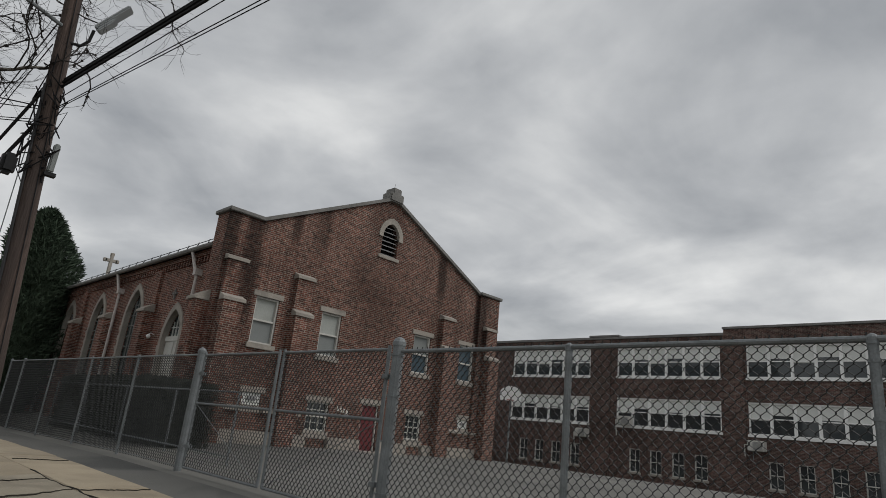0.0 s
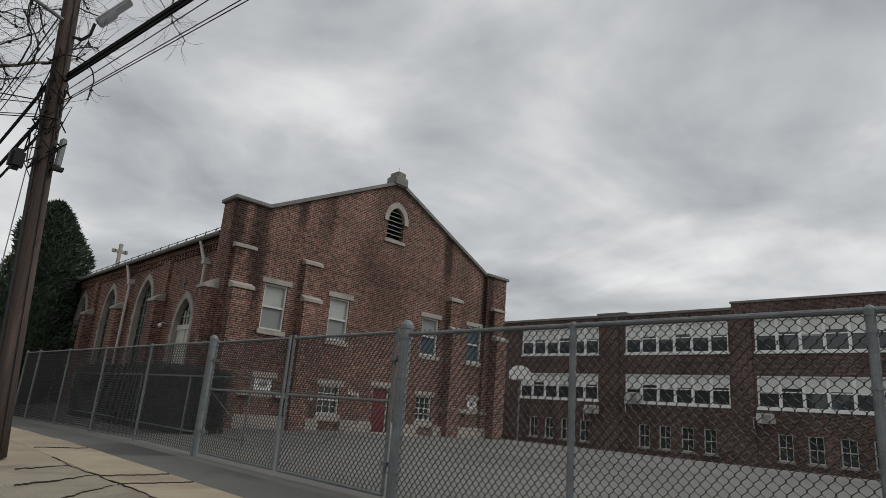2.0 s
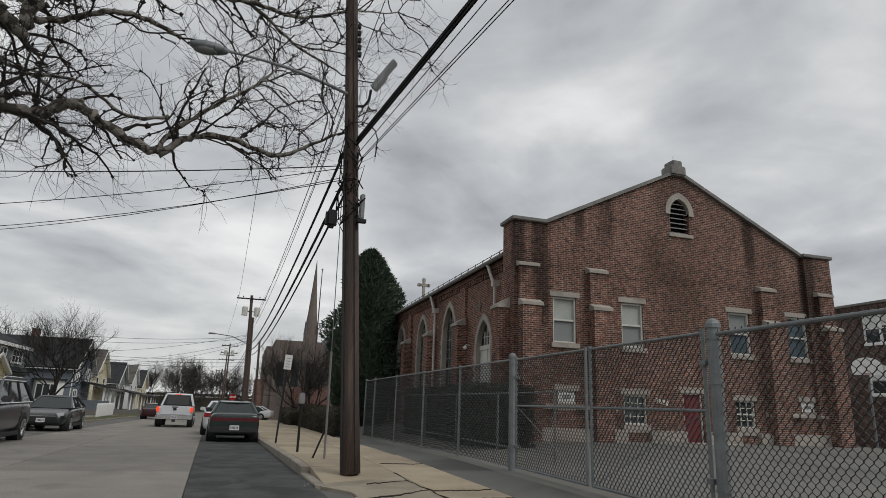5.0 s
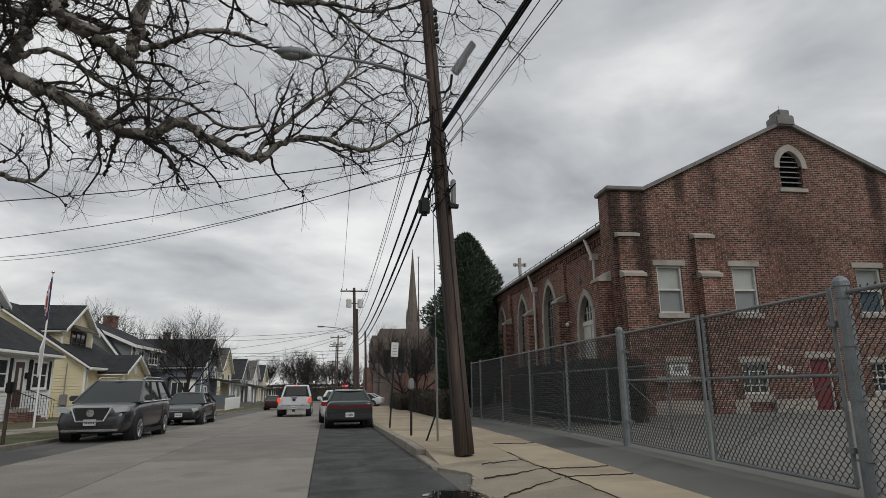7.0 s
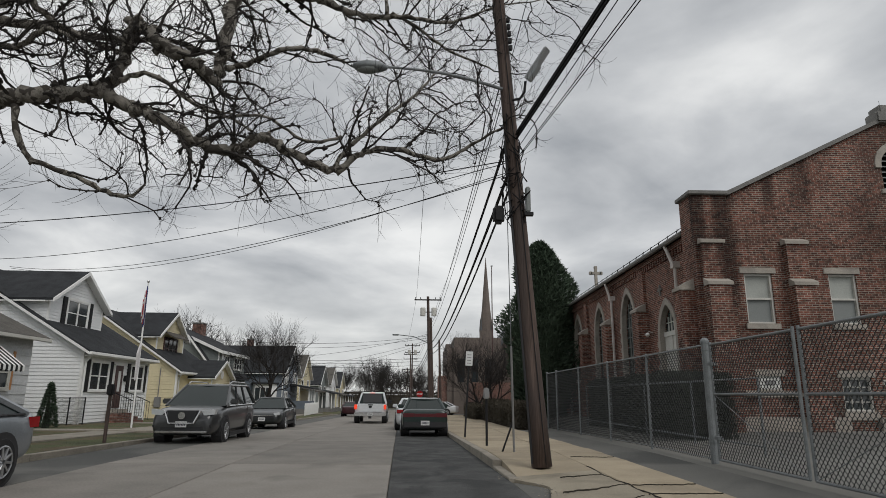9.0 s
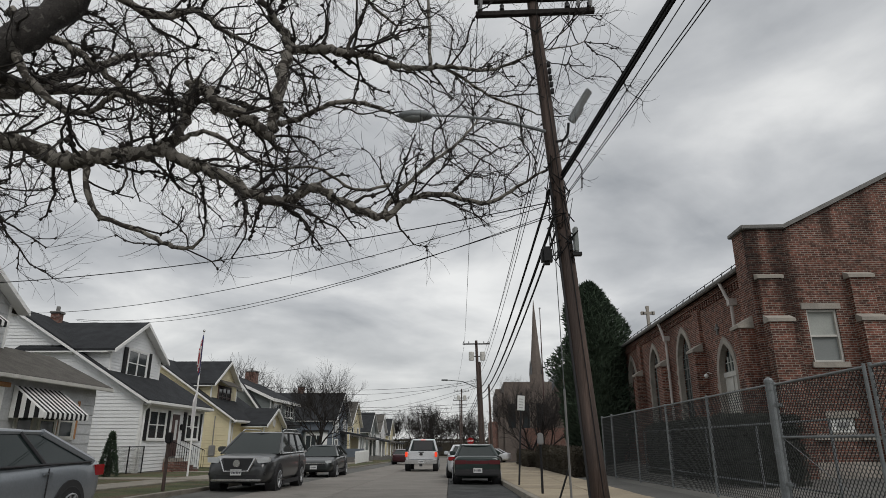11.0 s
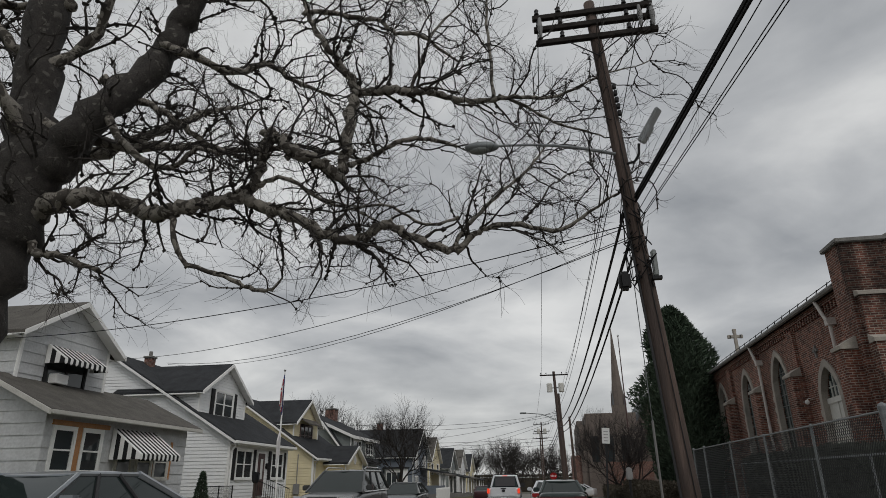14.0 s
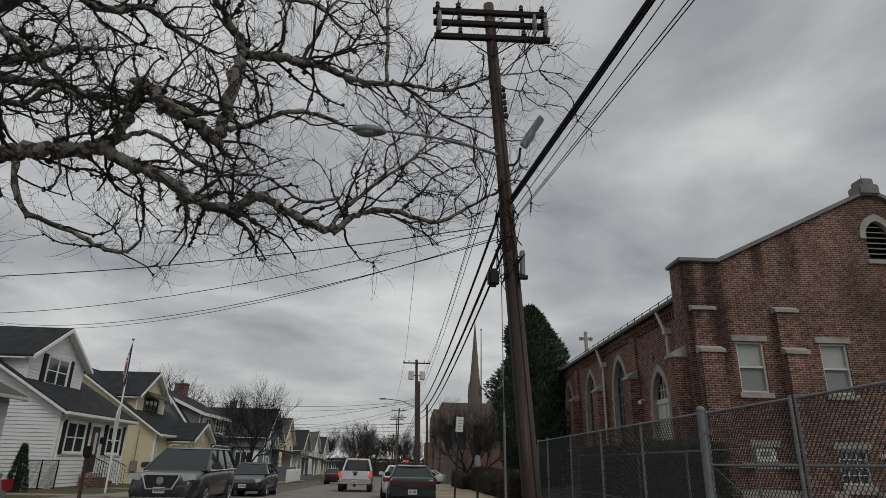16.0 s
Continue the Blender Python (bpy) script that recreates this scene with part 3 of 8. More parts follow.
# piers and stepped buttresses with stone caps
def stepped_buttress(x0, x1, steps, name="buttress"):
    """steps: (top, how far it stands out), from the lowest up."""
    bm, caps = bmesh.new(), []
    z = CB - 0.3
    for k, (top, out) in enumerate(steps):
        box(x0, x1, CY - out, CY + 0.05, z, top, bm)
        back = CY - (steps[k + 1][1] if k + 1 < len(steps) else 0.0)
        caps.append(prism([(CY - out - 0.05, top), (CY - out - 0.05, top + 0.1), (back + 0.02, top + 0.24), (back + 0.02, top)], "x", x0 - 0.05, x1 + 0.05))
        z = top
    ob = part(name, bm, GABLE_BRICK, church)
    for c_ in caps:
        part("buttress_cap", c_, STONE, ob, "sloped limestone cap")

for x0, x1 in ((8.34, 9.46), (20.78, 22.1)):
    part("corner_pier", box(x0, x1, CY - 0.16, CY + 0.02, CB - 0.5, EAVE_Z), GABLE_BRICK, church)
stepped_buttress(8.46, 9.12, ((4.58, 0.62), (5.93, 0.36)))
stepped_buttress(21.12, 21.8, ((4.6, 0.62), (5.96, 0.36)))
stepped_buttress(11.15, 11.8, ((4.62, 0.46), (5.95, 0.24)))
stepped_buttress(18.45, 19.12, ((4.62, 0.46), (5.95, 0.24)))

# coping and finial
for nm, p, q in (("coping", (SHOULDER - 0.04, EAVE_Z), (CX, PEAK)), ("coping", (2 * CX - SHOULDER + 0.04, EAVE_Z), (CX, PEAK))):
    bm = prism([(p[0], p[1]), (p[0], p[1] + 0.14), (q[0], q[1] + 0.14), (q[0], q[1])], "y", CY - 0.12, CY + T + 0.08)
    part(nm, bm, STONE_DARK, church, "weathered grey stone coping")
for x0, x1 in ((8.22, SHOULDER), (2 * CX - SHOULDER, 22.2)):
    part("pier_coping", box(x0, x1, CY - 0.26, CY + 0.85, EAVE_Z, EAVE_Z + 0.13, bevel=0.02), STONE_DARK, church)
bm = box(CX - 0.22, CX + 0.22, CY - 0.15, CY + 0.4, PEAK, PEAK + 0.5, bevel=0.04)
box(CX - 0.36, CX + 0.36, CY - 0.18, CY + 0.42, PEAK - 0.12, PEAK + 0.28, bm, bevel=0.05)
part("finial", bm, STONE_DARK, church, "stubby stone finial")
bm = tube([(CX, CY + 0.1, PEAK + 0.4), (CX, CY + 0.1, PEAK + 0.75)], 0.008, 6)
part("lightning_rod", bm, GALV, church)

# soldier course between the buttresses
bm = bmesh.new()
n = 92
for k in range(n):
    x = 11.9 + (18.4 - 11.9) * k / n
    box(x + 0.006, x + (18.4 - 11.9) / n - 0.006, CY - 0.006, CY + 0.02, 5.92, 6.12, bm)
part("soldier_course", bm, GABLE_BRICK, church, "row of upright bricks")

# stone water table and plinth
for a, b in ((8.2, 9.96), (10.68, 12.15), (18.4, 20.07), (20.77, 22.2)):
    part("water_table", prism([(CY - 0.22, 1.34), (CY - 0.22, 1.42), (CY + 0.03, 1.5), (CY + 0.03, 1.34)], "x", a, b), STONE, church, "pale limestone string course")
for a, b in ((8.26, 12.47), (13.38, 14.8), (15.72, 17.1), (17.95, 22.2)):
    part("plinth", box(a, b, CY - 0.2, CY + 0.03, CB - 0.5, 0.75), STONE, church, "pale stone plinth")


def sash_window(parent, x0, x1, z0, z1, y, axis="y", blind=None, lights=(1, 1), frame_mat=None, depth=0.12, bar=0.05, glass=None, name="window", out=-1):
    """A two-sash window in an opening; y: the wall's face, out: the side on which the outside lies."""
    frame_mat = frame_mat or OFFWHITE
    def bx(u0, u1, d0, d1, a, b, bm=None):
        d0, d1 = sorted((y - out * d0, y - out * d1))
        return box(u0, u1, d0, d1, a, b, bm) if axis == "y" else box(d0, d1, u0, u1, a, b, bm)
    bm = bx(x0, x0 + bar, depth - 0.06, depth + 0.06, z0, z1)
    bx(x1 - bar, x1, depth - 0.06, depth + 0.06, z0, z1, bm)
    bx(x0 + bar, x1 - bar, depth - 0.06, depth + 0.06, z0, z0 + bar, bm)
    bx(x0 + bar, x1 - bar, depth - 0.06, depth + 0.06, z1 - bar, z1, bm)
    zm = (z0 + z1) / 2
    bx(x0 + bar, x1 - bar, depth - 0.045, depth + 0.05, zm - bar * 0.5, zm + bar * 0.5, bm)
    nx_, nz_ = lights
    for half_, (a, b) in enumerate(((z0 + bar, zm), (zm, z1 - bar))):
        for i in range(1, nx_):
            u = x0 + (x1 - x0) * i / nx_
            bx(u - 0.012, u + 0.012, depth - 0.01, depth + 0.03, a, b, bm)
        for i in range(1, nz_):
            v = a + (b - a) * i / nz_
            bx(x0 + bar, x1 - bar, depth - 0.01, depth + 0.03, v - 0.012, v + 0.012, bm)
    win = part(name, bm, frame_mat, parent)
    part("pane", bx(x0 + bar, x1 - bar, depth + 0.035, depth + 0.05, z0 + bar, zm), glass or GLASS, win)
    if blind:
        part("blind", bx(x0 + bar, x1 - bar, depth + 0.033, depth + 0.06, zm, z1 - bar), blind, win, "pale blind behind the upper pane")
    else:
        part("pane", bx(x0 + bar, x1 - bar, depth + 0.035, depth + 0.05, zm, z1 - bar), glass or GLASS, win)
    return win


for k, (a, b, z0, z1) in enumerate(tall):
    w = sash_window(church, a, b, z0, z1, CY, blind=(BLIND_DULL, BLIND_DULL, BLIND_GREY, None)[k], bar=0.06, glass=(BLIND_GREY, BLIND_GREY, GLASS_BLUE, GLASS_BLUE)[k])
    part("lintel", box(a - 0.13, b + 0.13, CY - 0.03, CY + 0.1, z1, z1 + 0.19, bevel=0.012), STONE, w, "limestone lintel")
    part("sill", box(a - 0.09, b + 0.09, CY - 0.07, CY + 0.12, z0 - 0.17, z0, bevel=0.012), STONE, w, "limestone sill")
for k, (a, b, z0, z1) in enumerate(low):
    if k in (0, 3):
        w = part("glass_block_window", box(a, b, CY + 0.07, CY + 0.13, z0, z1), STONE_DARK, church, "small glass-block basement window")
        for i in range(4):
            for j in range(2):
                part("glass_block", box(a + (b - a) * i / 4 + 0.006, a + (b - a) * (i + 1) / 4 - 0.006, CY + 0.05, CY + 0.075, z0 + (z1 - z0) * j / 2 + 0.006, z0 + (z1 - z0) * (j + 1) / 2 - 0.006), BLIND, w)
        part("vent", box(a + 0.2, b - 0.2, CY + 0.0, CY + 0.06, z0 + 0.14, z1 - 0.12, bevel=0.01), LOUVRE, w)
    else:
        w = sash_window(church, a, b, z0, z1, CY, lights=(3, 2), glass=GLASS)
    part("lintel", box(a - 0.12, b + 0.12, CY - 0.025, CY + 0.1, z1, z1 + 0.2, bevel=0.012), STONE, w, "limestone lintel")
    if k in (0, 3):
        part("sill", box(a - 0.02, b + 0.02, CY - 0.03, CY + 0.1, z0 - 0.22, z0, bevel=0.012), STONE, w)
    else:
        bm = box(a - 0.06, b + 0.06, CY - 0.06, CY + 0.1, z0 - 0.26, z0, bevel=0.012)
        part("sill", bm, STONE, w)
# red basement door
a, b, z0, z1 = door_hole
bm = box(a + 0.05, b - 0.05, CY + 0.1, CY + 0.16, z0, z1 - 0.04)
for zz in ((0.5, 1.0), (1.13, 1.88)):
    box(a + 0.15, b - 0.15, CY + 0.085, CY + 0.12, *zz, bm, bevel=0.01)
d = part("door", bm, RED_DOOR, church, "dull red panelled basement door")
bm = box(a, a + 0.05, CY + 0.05, CY + 0.2, z0, z1)
box(b - 0.05, b, CY + 0.05, CY + 0.2, z0, z1, bm)
box(a, b, CY + 0.05, CY + 0.2, z1 - 0.04, z1, bm)
part("door_frame", bm, OFFWHITE, d)
part("lintel", box(a - 0.15, b + 0.15, CY - 0.025, CY + 0.1, z1, z1 + 0.2, bevel=0.012), STONE, d)
part("door_handle", tube([(b - 0.14, CY + 0.04, 1.2), (b - 0.14, CY + 0.1, 1.2)], 0.03, 8), CHROME, d)
# raised numerals on the brickwork, as plain bars
bm = bmesh.new()
for k in range(4):
    box(13.72 + k * 0.14, 13.81 + k * 0.14, CY - 0.015, CY + 0.005, 1.68 - 0.03 * k, 1.84 - 0.03 * k, bm)
part("numeral_bars", bm, OFFWHITE, church, "row of small pale bars")

# louvred opening in the gable
bm = arch_band(LX, 0.42, 0.2, 8.6, 8.7, lz1 - 0.02, "y", CY - 0.05, CY + 0.12)
lv = part("louvre_surround", bm, STONE, church, "pointed limestone surround")
part("sill", box(la - 0.12, lb + 0.12, CY - 0.07, CY + 0.12, lz0 - 0.14, lz0, bevel=0.012), STONE, lv)
for k in range(7):
    z = lz0 + 0.03 + k * 0.19
    hw = 0.41 if z < 8.6 else 0.41 * max(0.15, math.cos((z - 8.6) / 0.66 * math.pi / 2)) ** 0.8
    part("slat", prism([(CY + 0.06, z), (CY + 0.26, z + 0.1), (CY + 0.26, z + 0.125), (CY + 0.06, z + 0.025)], "x", LX - hw, LX + hw), LOUVRE, lv)
# black sheet paints the shade in the gaps between the slats
part("dark_backing", box(la, lb, CY + 0.3, CY + 0.34, lz0, lz1), BLACK, lv)

# long side wall with pointed windows
SX, SEND, SZ = 8.7, 55.2, 6.55
arches = [(22.15, 0.75, 2.1, 3.45, 4.6), (26.5, 0.86, 2.2, 4.35, 5.72), (31.0, 0.86, 2.2, 4.35, 5.72), (35.6, 0.86, 2.2, 4.35, 5.72), (44.5, 0.86, 2.2, 4.35, 5.72), (49.0, 0.86, 2.2, 4.35, 5.72)]
bm = wall_with_holes(CY + 0.3, SEND, CB - 1.6, SZ, SX, SX + T, "y", [(c - h, c + h, b_, ap) for c, h, b_, sp, ap in arches])
for c, h, b_, sp, ap in arches:
    arch_spandrels(c, h, sp, ap, "x", SX, SX + T, bm)
part("side_wall", bm, BRICK, church, "brown brick side wall")
part("side_wall", box(21.6, 22.0, CY + T, SEND, CB - 1.6, SZ), BRICK, church)
part("end_wall", prism([(SX, CB - 1.6), (22.0, CB - 1.6), (22.0, SZ), (CX, PEAK - 0.1), (SX, SZ)], "y", SEND - 0.4, SEND), BRICK, church)
# corner pier turned along the side
part("corner_pier", box(8.335, 9.0, CY + 0.02, CY + 0.8, CB - 0.5, EAVE_Z - 0.004), BRICK, church)
part("corner_pier", box(21.5, 22.105, CY + 0.02, CY + 0.8, CB - 0.5, EAVE_Z - 0.004), BRICK, church)
ob = part("buttress", box(22.05, 22.5, CY + 0.2, CY + 0.75, CB - 0.5, 4.55), BRICK, church)
part("buttress_cap", prism([(22.56, 4.55), (22.56, 4.65), (22.08, 4.92), (22.08, 4.55)], "y", CY + 0.15, CY + 0.8), STONE, ob, "sloped limestone cap")
bm = box(7.93, 8.4, CY + 0.2, CY + 0.75, CB - 0.5, 4.55)
cp = part("buttress", bm, BRICK, church)
part("buttress_cap", prism([(7.87, 4.55), (7.87, 4.65), (8.36, 4.92), (8.36, 4.55)], "y", CY + 0.15, CY + 0.8), STONE, cp, "sloped limestone cap")
for c in (24.45, 28.95, 33.45, 38.0, 42.4, 46.8):
    bm = box(SX - 0.42, SX + 0.05, c - 0.36, c + 0.36, CB - 1.6, 4.55)
    box(SX - 0.12, SX + 0.05, c - 0.3, c + 0.3, 4.55, SZ - 0.35, bm)
    ob = part("buttress", bm, BRICK, church)
    part("buttress_cap", prism([(SX - 0.48, 4.55), (SX - 0.48, 4.65), (SX - 0.1, 4.88), (SX - 0.1, 4.55)], "y", c - 0.42, c + 0.42), STONE, ob, "sloped limestone cap")
# corbel table under the eaves
bm = bmesh.new()
y = CY + 0.9
while y < 42:
    box(SX - 0.07, SX + 0.02, y, y + 0.11, SZ - 0.42, SZ - 0.2, bm)
    y += 0.24
box(SX - 0.1, SX + 0.02, CY + 0.81, SEND, SZ - 0.2, SZ, bm)
part("corbel_table", bm, BRICK, church, "row of brick dentils under the eaves")
# roof, gutter, snow guard
for s, nm in ((0, "roof_slope"), (1, "roof_slope")):
    xe = SX - 0.28 if s == 0 else 22.3
    bm = prism([(xe, SZ), (xe, SZ + 0.12), (CX, PEAK - 0.05), (CX, PEAK - 0.17)], "y", CY + 0.4, SEND)
    part(nm, bm, SLATE, church, "grey slate roof slope")
gt = part("gutter", tube([(SX - 0.3, CY + 0.86, SZ + 0.02), (SX - 0.3, SEND, SZ + 0.02)], 0.085, 8), STONE_DARK, church, "dark metal gutter")
bm = tube([(SX - 0.05, CY + 0.86, SZ + 0.36), (SX - 0.05, SEND, SZ + 0.36)], 0.014, 6)
for k in range(40):
    y = CY + 1.0 + k * 0.86
    tube([(SX - 0.12, y, SZ + 0.12), (SX - 0.04, y, SZ + 0.4)], 0.016, 6, bm)
part("snow_guard", bm, BLACK, church, "thin rail along the roof edge")
# pointed windows
for k, (c, h, b_, sp, ap) in enumerate(arches):
    sur = part("arch_surround", arch_band(c, h - 0.02, 0.2, b_, sp, ap - 0.03, "x", SX - 0.05, SX + 0.16), STONE, church, "pointed limestone window surround")
    for j in range(6):
        for s in (1, -1):
            u = c + s * (h + 0.2)
            zz = b_ + 0.15 + j * 0.42
            if zz + 0.2 < sp:
                part("quoin", box(SX - 0.045, SX + 0.1, min(u, u + s * 0.09), max(u, u + s * 0.09), zz, zz + 0.2), STONE, sur)
    if k == 0:
        bm = box(SX + 0.14, SX + 0.2, c - h, c + h, b_, 3.5)
        box(SX + 0.11, SX + 0.16, c - 0.03, c + 0.03, b_, 3.5, bm)
        box(SX + 0.1, SX + 0.2, c - h, c + h, 3.45, 3.62, bm)
        part("side_door", bm, OFFWHITE, sur, "pale double door below the pointed light")
    part("pane", prism(arch_outline(c, h, b_ if k else 3.6, sp, ap), "x", SX + 0.2, SX + 0.22), STAINED, sur, "dark leaded glass")
    bm = bmesh.new()
    for u in (-0.42, -0.14, 0.14, 0.42):
        hz = sp + (ap - sp) * (1 - abs(u) / h) ** 0.6
        part("mullion", box(SX + 0.16, SX + 0.21, c + u * h / 0.8 - 0.018, c + u * h / 0.8 + 0.018, b_ if k else 3.6, hz), OFFWHITE if k == 0 else STONE_DARK, sur)
    z = (b_ if k else 3.6) + 0.35
    while z < ap - 0.3:
        hw = h if z < sp else h * (1 - ((z - sp) / (ap - sp)) ** 1.8)
        part("glazing_bar", box(SX + 0.17, SX + 0.21, c - hw, c + hw, z - 0.014, z + 0.014), OFFWHITE if k == 0 else STONE_DARK, sur)
        z += 0.42
    if k:
        part("sill", box(SX - 0.1, SX + 0.2, c - h - 0.15, c + h + 0.15, b_ - 0.15, b_, bevel=0.01), STONE, sur)
# downspouts with hoppers
for c, z0 in ((20.75, 4.85), (28.35, 0.2), (37.45, 0.0)):
    bm = tube([(SX - 0.28, c + 0.45, SZ - 0.05), (SX - 0.22, c + 0.05, SZ - 0.75), (SX - 0.16, c, SZ - 0.95), (SX - 0.16, c, z0)], 0.06, 8)
    box(SX - 0.26, SX, c - 0.09, c + 0.12, SZ - 0.92, SZ - 0.7, bm)
    part("downspout", bm, COPPER_PIPE, church, "pale metal downspout")
# small cross over the side door and lamps
bm = box(SX - 0.06, SX, 22.56, 22.64, 4.95, 5.35)
box(SX - 0.06, SX, 22.43, 22.77, 5.14, 5.22, bm)
part("wall_cross", bm, STONE_DARK, church)
for c, z in ((20.6, 3.42), (23.75, 3.7)):
    bm = tube([(SX, c, z), (SX - 0.14, c, z + 0.05), (SX - 0.2, c, z - 0.02)], 0.015, 6)
    bmesh.ops.create_icosphere(bm, subdivisions=2, radius=0.08, matrix=Matrix.Translation((SX - 0.2, c, z - 0.08)))
    part("wall_lamp", bm, WHITE, church)
# stone cross on the far gable
GY, GZ = 54.75, 12.18
bm = box(CX - 0.12, CX + 0.12, GY - 0.14, GY + 0.14, PEAK - 0.3, GZ + 0.5, bevel=0.03)
box(CX - 0.48, CX + 0.48, GY - 0.12, GY + 0.12, GZ - 0.12, GZ + 0.12, bm, bevel=0.03)
for dx, dz in ((-0.46, GZ), (0.46, GZ), (0, GZ + 0.5)):
    box(CX + dx - 0.15, CX + dx + 0.15, GY - 0.12, GY + 0.12, dz - 0.15, dz + 0.15, bm, bevel=0.04)
part("roof_cross", bm, STONE, church, "pale stone cross")
part("apron_slab", box(14.4, 16.4, CY - 1.1, CY - 0.2, 0.2, 0.4, bevel=0.01), STONE, church)

# ---- three-storey brick school beyond the yard ----
HX, HB = 38.0, -0.28
school = thing("school_building", I4, "long dark brick school with rows of white windows", "school")
ROWS_Z = ((6.13, 8.0), (2.98, 4.75))
BAYS = ((30.1, 6, 1.13, 0.0), (21.26, 6, 1.13, 0.0), (12.98, 6, 1.19, 0.0), (4.3, 6, 1.19, 0.0), (-4.4, 6, 1.19, 0.0))
LOW = [29.1, 27.72, 26.3, 24.75, 20.33, 18.93, 17.5, 16.12, 12.04, 10.56, 9.06, 7.6, 3.2, 1.7, 0.2]
LOW_Z = (0.2, 1.6)
holes = []
for y0, n, w, _ in BAYS:
    for z0, z1 in ROWS_Z:
        holes.append((y0 - n * w, y0, z0, z1))
for y in LOW:
    holes.append((y - 0.76, y, *LOW_Z))
RT, YB = 8.62, 14.15                 # roof line, and where the taller part starts
part("front_wall", wall_with_holes(-14, 34, HB - 0.3, RT - 0.15, HX, HX + 0.45, "y", holes), BRICK_DARK, school, "dark brown brick front")
part("front_parapet", box(HX - 0.02, HX + 0.45, YB, 34, RT - 0.15, RT), BRICK_DARK, school)
part("front_parapet", box(HX - 0.25, HX + 0.45, -14, YB, RT - 0.3, RT + 0.33), BRICK_DARK, school)
part("parapet_coping", box(HX - 0.12, HX + 0.6, YB, 34, RT, RT + 0.17, bevel=0.02), STONE_DARK, school, "weathered stone coping")
part("parapet_coping", box(HX - 0.35, HX + 0.6, -14, YB + 0.05, RT + 0.33, RT + 0.47, bevel=0.02), STONE_DARK, school, "weathered stone coping")
part("parapet_coping", box(HX - 0.16, HX + 0.6, 21.1, 23.4, RT + 0.17, RT + 0.29, bevel=0.02), STONE_DARK, school)
part("side_wall", box(HX, 60, 33.6, 34, HB - 0.3, RT - 0.1), BRICK_DARK, school)
part("side_wall", box(HX + 0.45, 60, -14, -13.6, HB - 0.3, RT - 0.1), BRICK_DARK, school)
part("rear_wall", box(59.6, 60, -13.6, 33.6, HB - 0.3, RT - 0.1), BRICK_DARK, school)
part("flat_roof", box(HX + 0.45, 59.6, -13.6, 33.6, RT - 0.35, RT - 0.15), STONE_DARK, school)
# upright black sheet added behind the windows as a dark interior
part("dark_inner_sheet", box(HX + 2.5, HX + 2.6, -13.6, 33.6, HB, RT - 0.4), BLACK, school)
for c in (22.3, 13.7, 5.0, -3.7):
    part("pilaster", box(HX - 0.14, HX + 0.02, c - 0.55, c + 0.55, HB - 0.3, RT - 0.05), BRICK_DARK, school)
for y0, n, w, _ in BAYS:
    for r, (z0, z1) in enumerate(ROWS_Z):
        bank = part("window_bank", box(HX - 0.06, HX + 0.25, y0 - n * w - 0.06, y0 + 0.06, z0 - 0.14, z0, bevel=0.01), WHITE, school, "bank of white sash windows")
        for k in range(n):
            a = y0 - (k + 1) * w
            drop = (0.5, 0.42, 0.55, 0.38, 0.5, 0.45)[(k + r * 2) % 6]
            bm = box(HX + 0.04, HX + 0.16, a, a + 0.08, z0, z1)
            box(HX + 0.04, HX + 0.16, a + w - 0.08, a + w, z0, z1, bm)
            box(HX + 0.04, HX + 0.16, a + 0.08, a + w - 0.08, z1 - 0.08, z1, bm)
            box(HX + 0.04, HX + 0.16, a + 0.08, a + w - 0.08, z0, z0 + 0.07, bm)
            zm = z0 + (z1 - z0) * 0.5
            box(HX + 0.05, HX + 0.15, a + 0.08, a + w - 0.08, zm - 0.03, zm + 0.03, bm)
            f_ = part("window_frame", bm, WHITE, bank)
            zb = z1 - (z1 - z0) * drop
            part("pane", box(HX + 0.13, HX + 0.14, a + 0.08, a + w - 0.08, z0 + 0.07, zb), GLASS, bank)
            part("blind", box(HX + 0.125, HX + 0.14, a + 0.08, a + w - 0.08, zb, z1 - 0.08), BLIND, bank)
for y in LOW:
    w = sash_window(school, y - 0.76, y, *LOW_Z, HX, axis="x", lights=(2, 1), name="basement_window", frame_mat=OFFWHITE)
    part("sill", box(HX - 0.07, HX + 0.1, y - 0.83, y + 0.07, LOW_Z[0] - 0.12, LOW_Z[0], bevel=0.01), STONE, w)


def ac_unit(y, z):
    u = thing("air_conditioner", pose(HX - 0.3, y, z), "white box air conditioner on the school wall", "air conditioner", group="air conditioners")
    part("case", box(-0.28, 0.3, -0.42, 0.42, 0, 0.55, bevel=0.03), OFFWHITE, u)
    bm = bmesh.new()
    for k in range(7):
        box(-0.3, -0.27, -0.36, 0.12, 0.07 + k * 0.06, 0.1 + k * 0.06, bm)
    part("grille", bm, LOUVRE, u)
    part("bracket", tube([(-0.25, 0.3, -0.02), (0.28, 0.3, -0.02), (0.28, 0.3, -0.5)], 0.02, 6), GALV, u)
    part("pipe", tube([(0.1, 0.42, 0.3), (0.1, 0.7, 0.3), (0.24, 0.7, -0.7)], 0.035, 6), OFFWHITE, u)


ac_unit(23.65, 2.05)
ac_unit(12.5, 2.1)
ac_unit(20.5, 3.0)

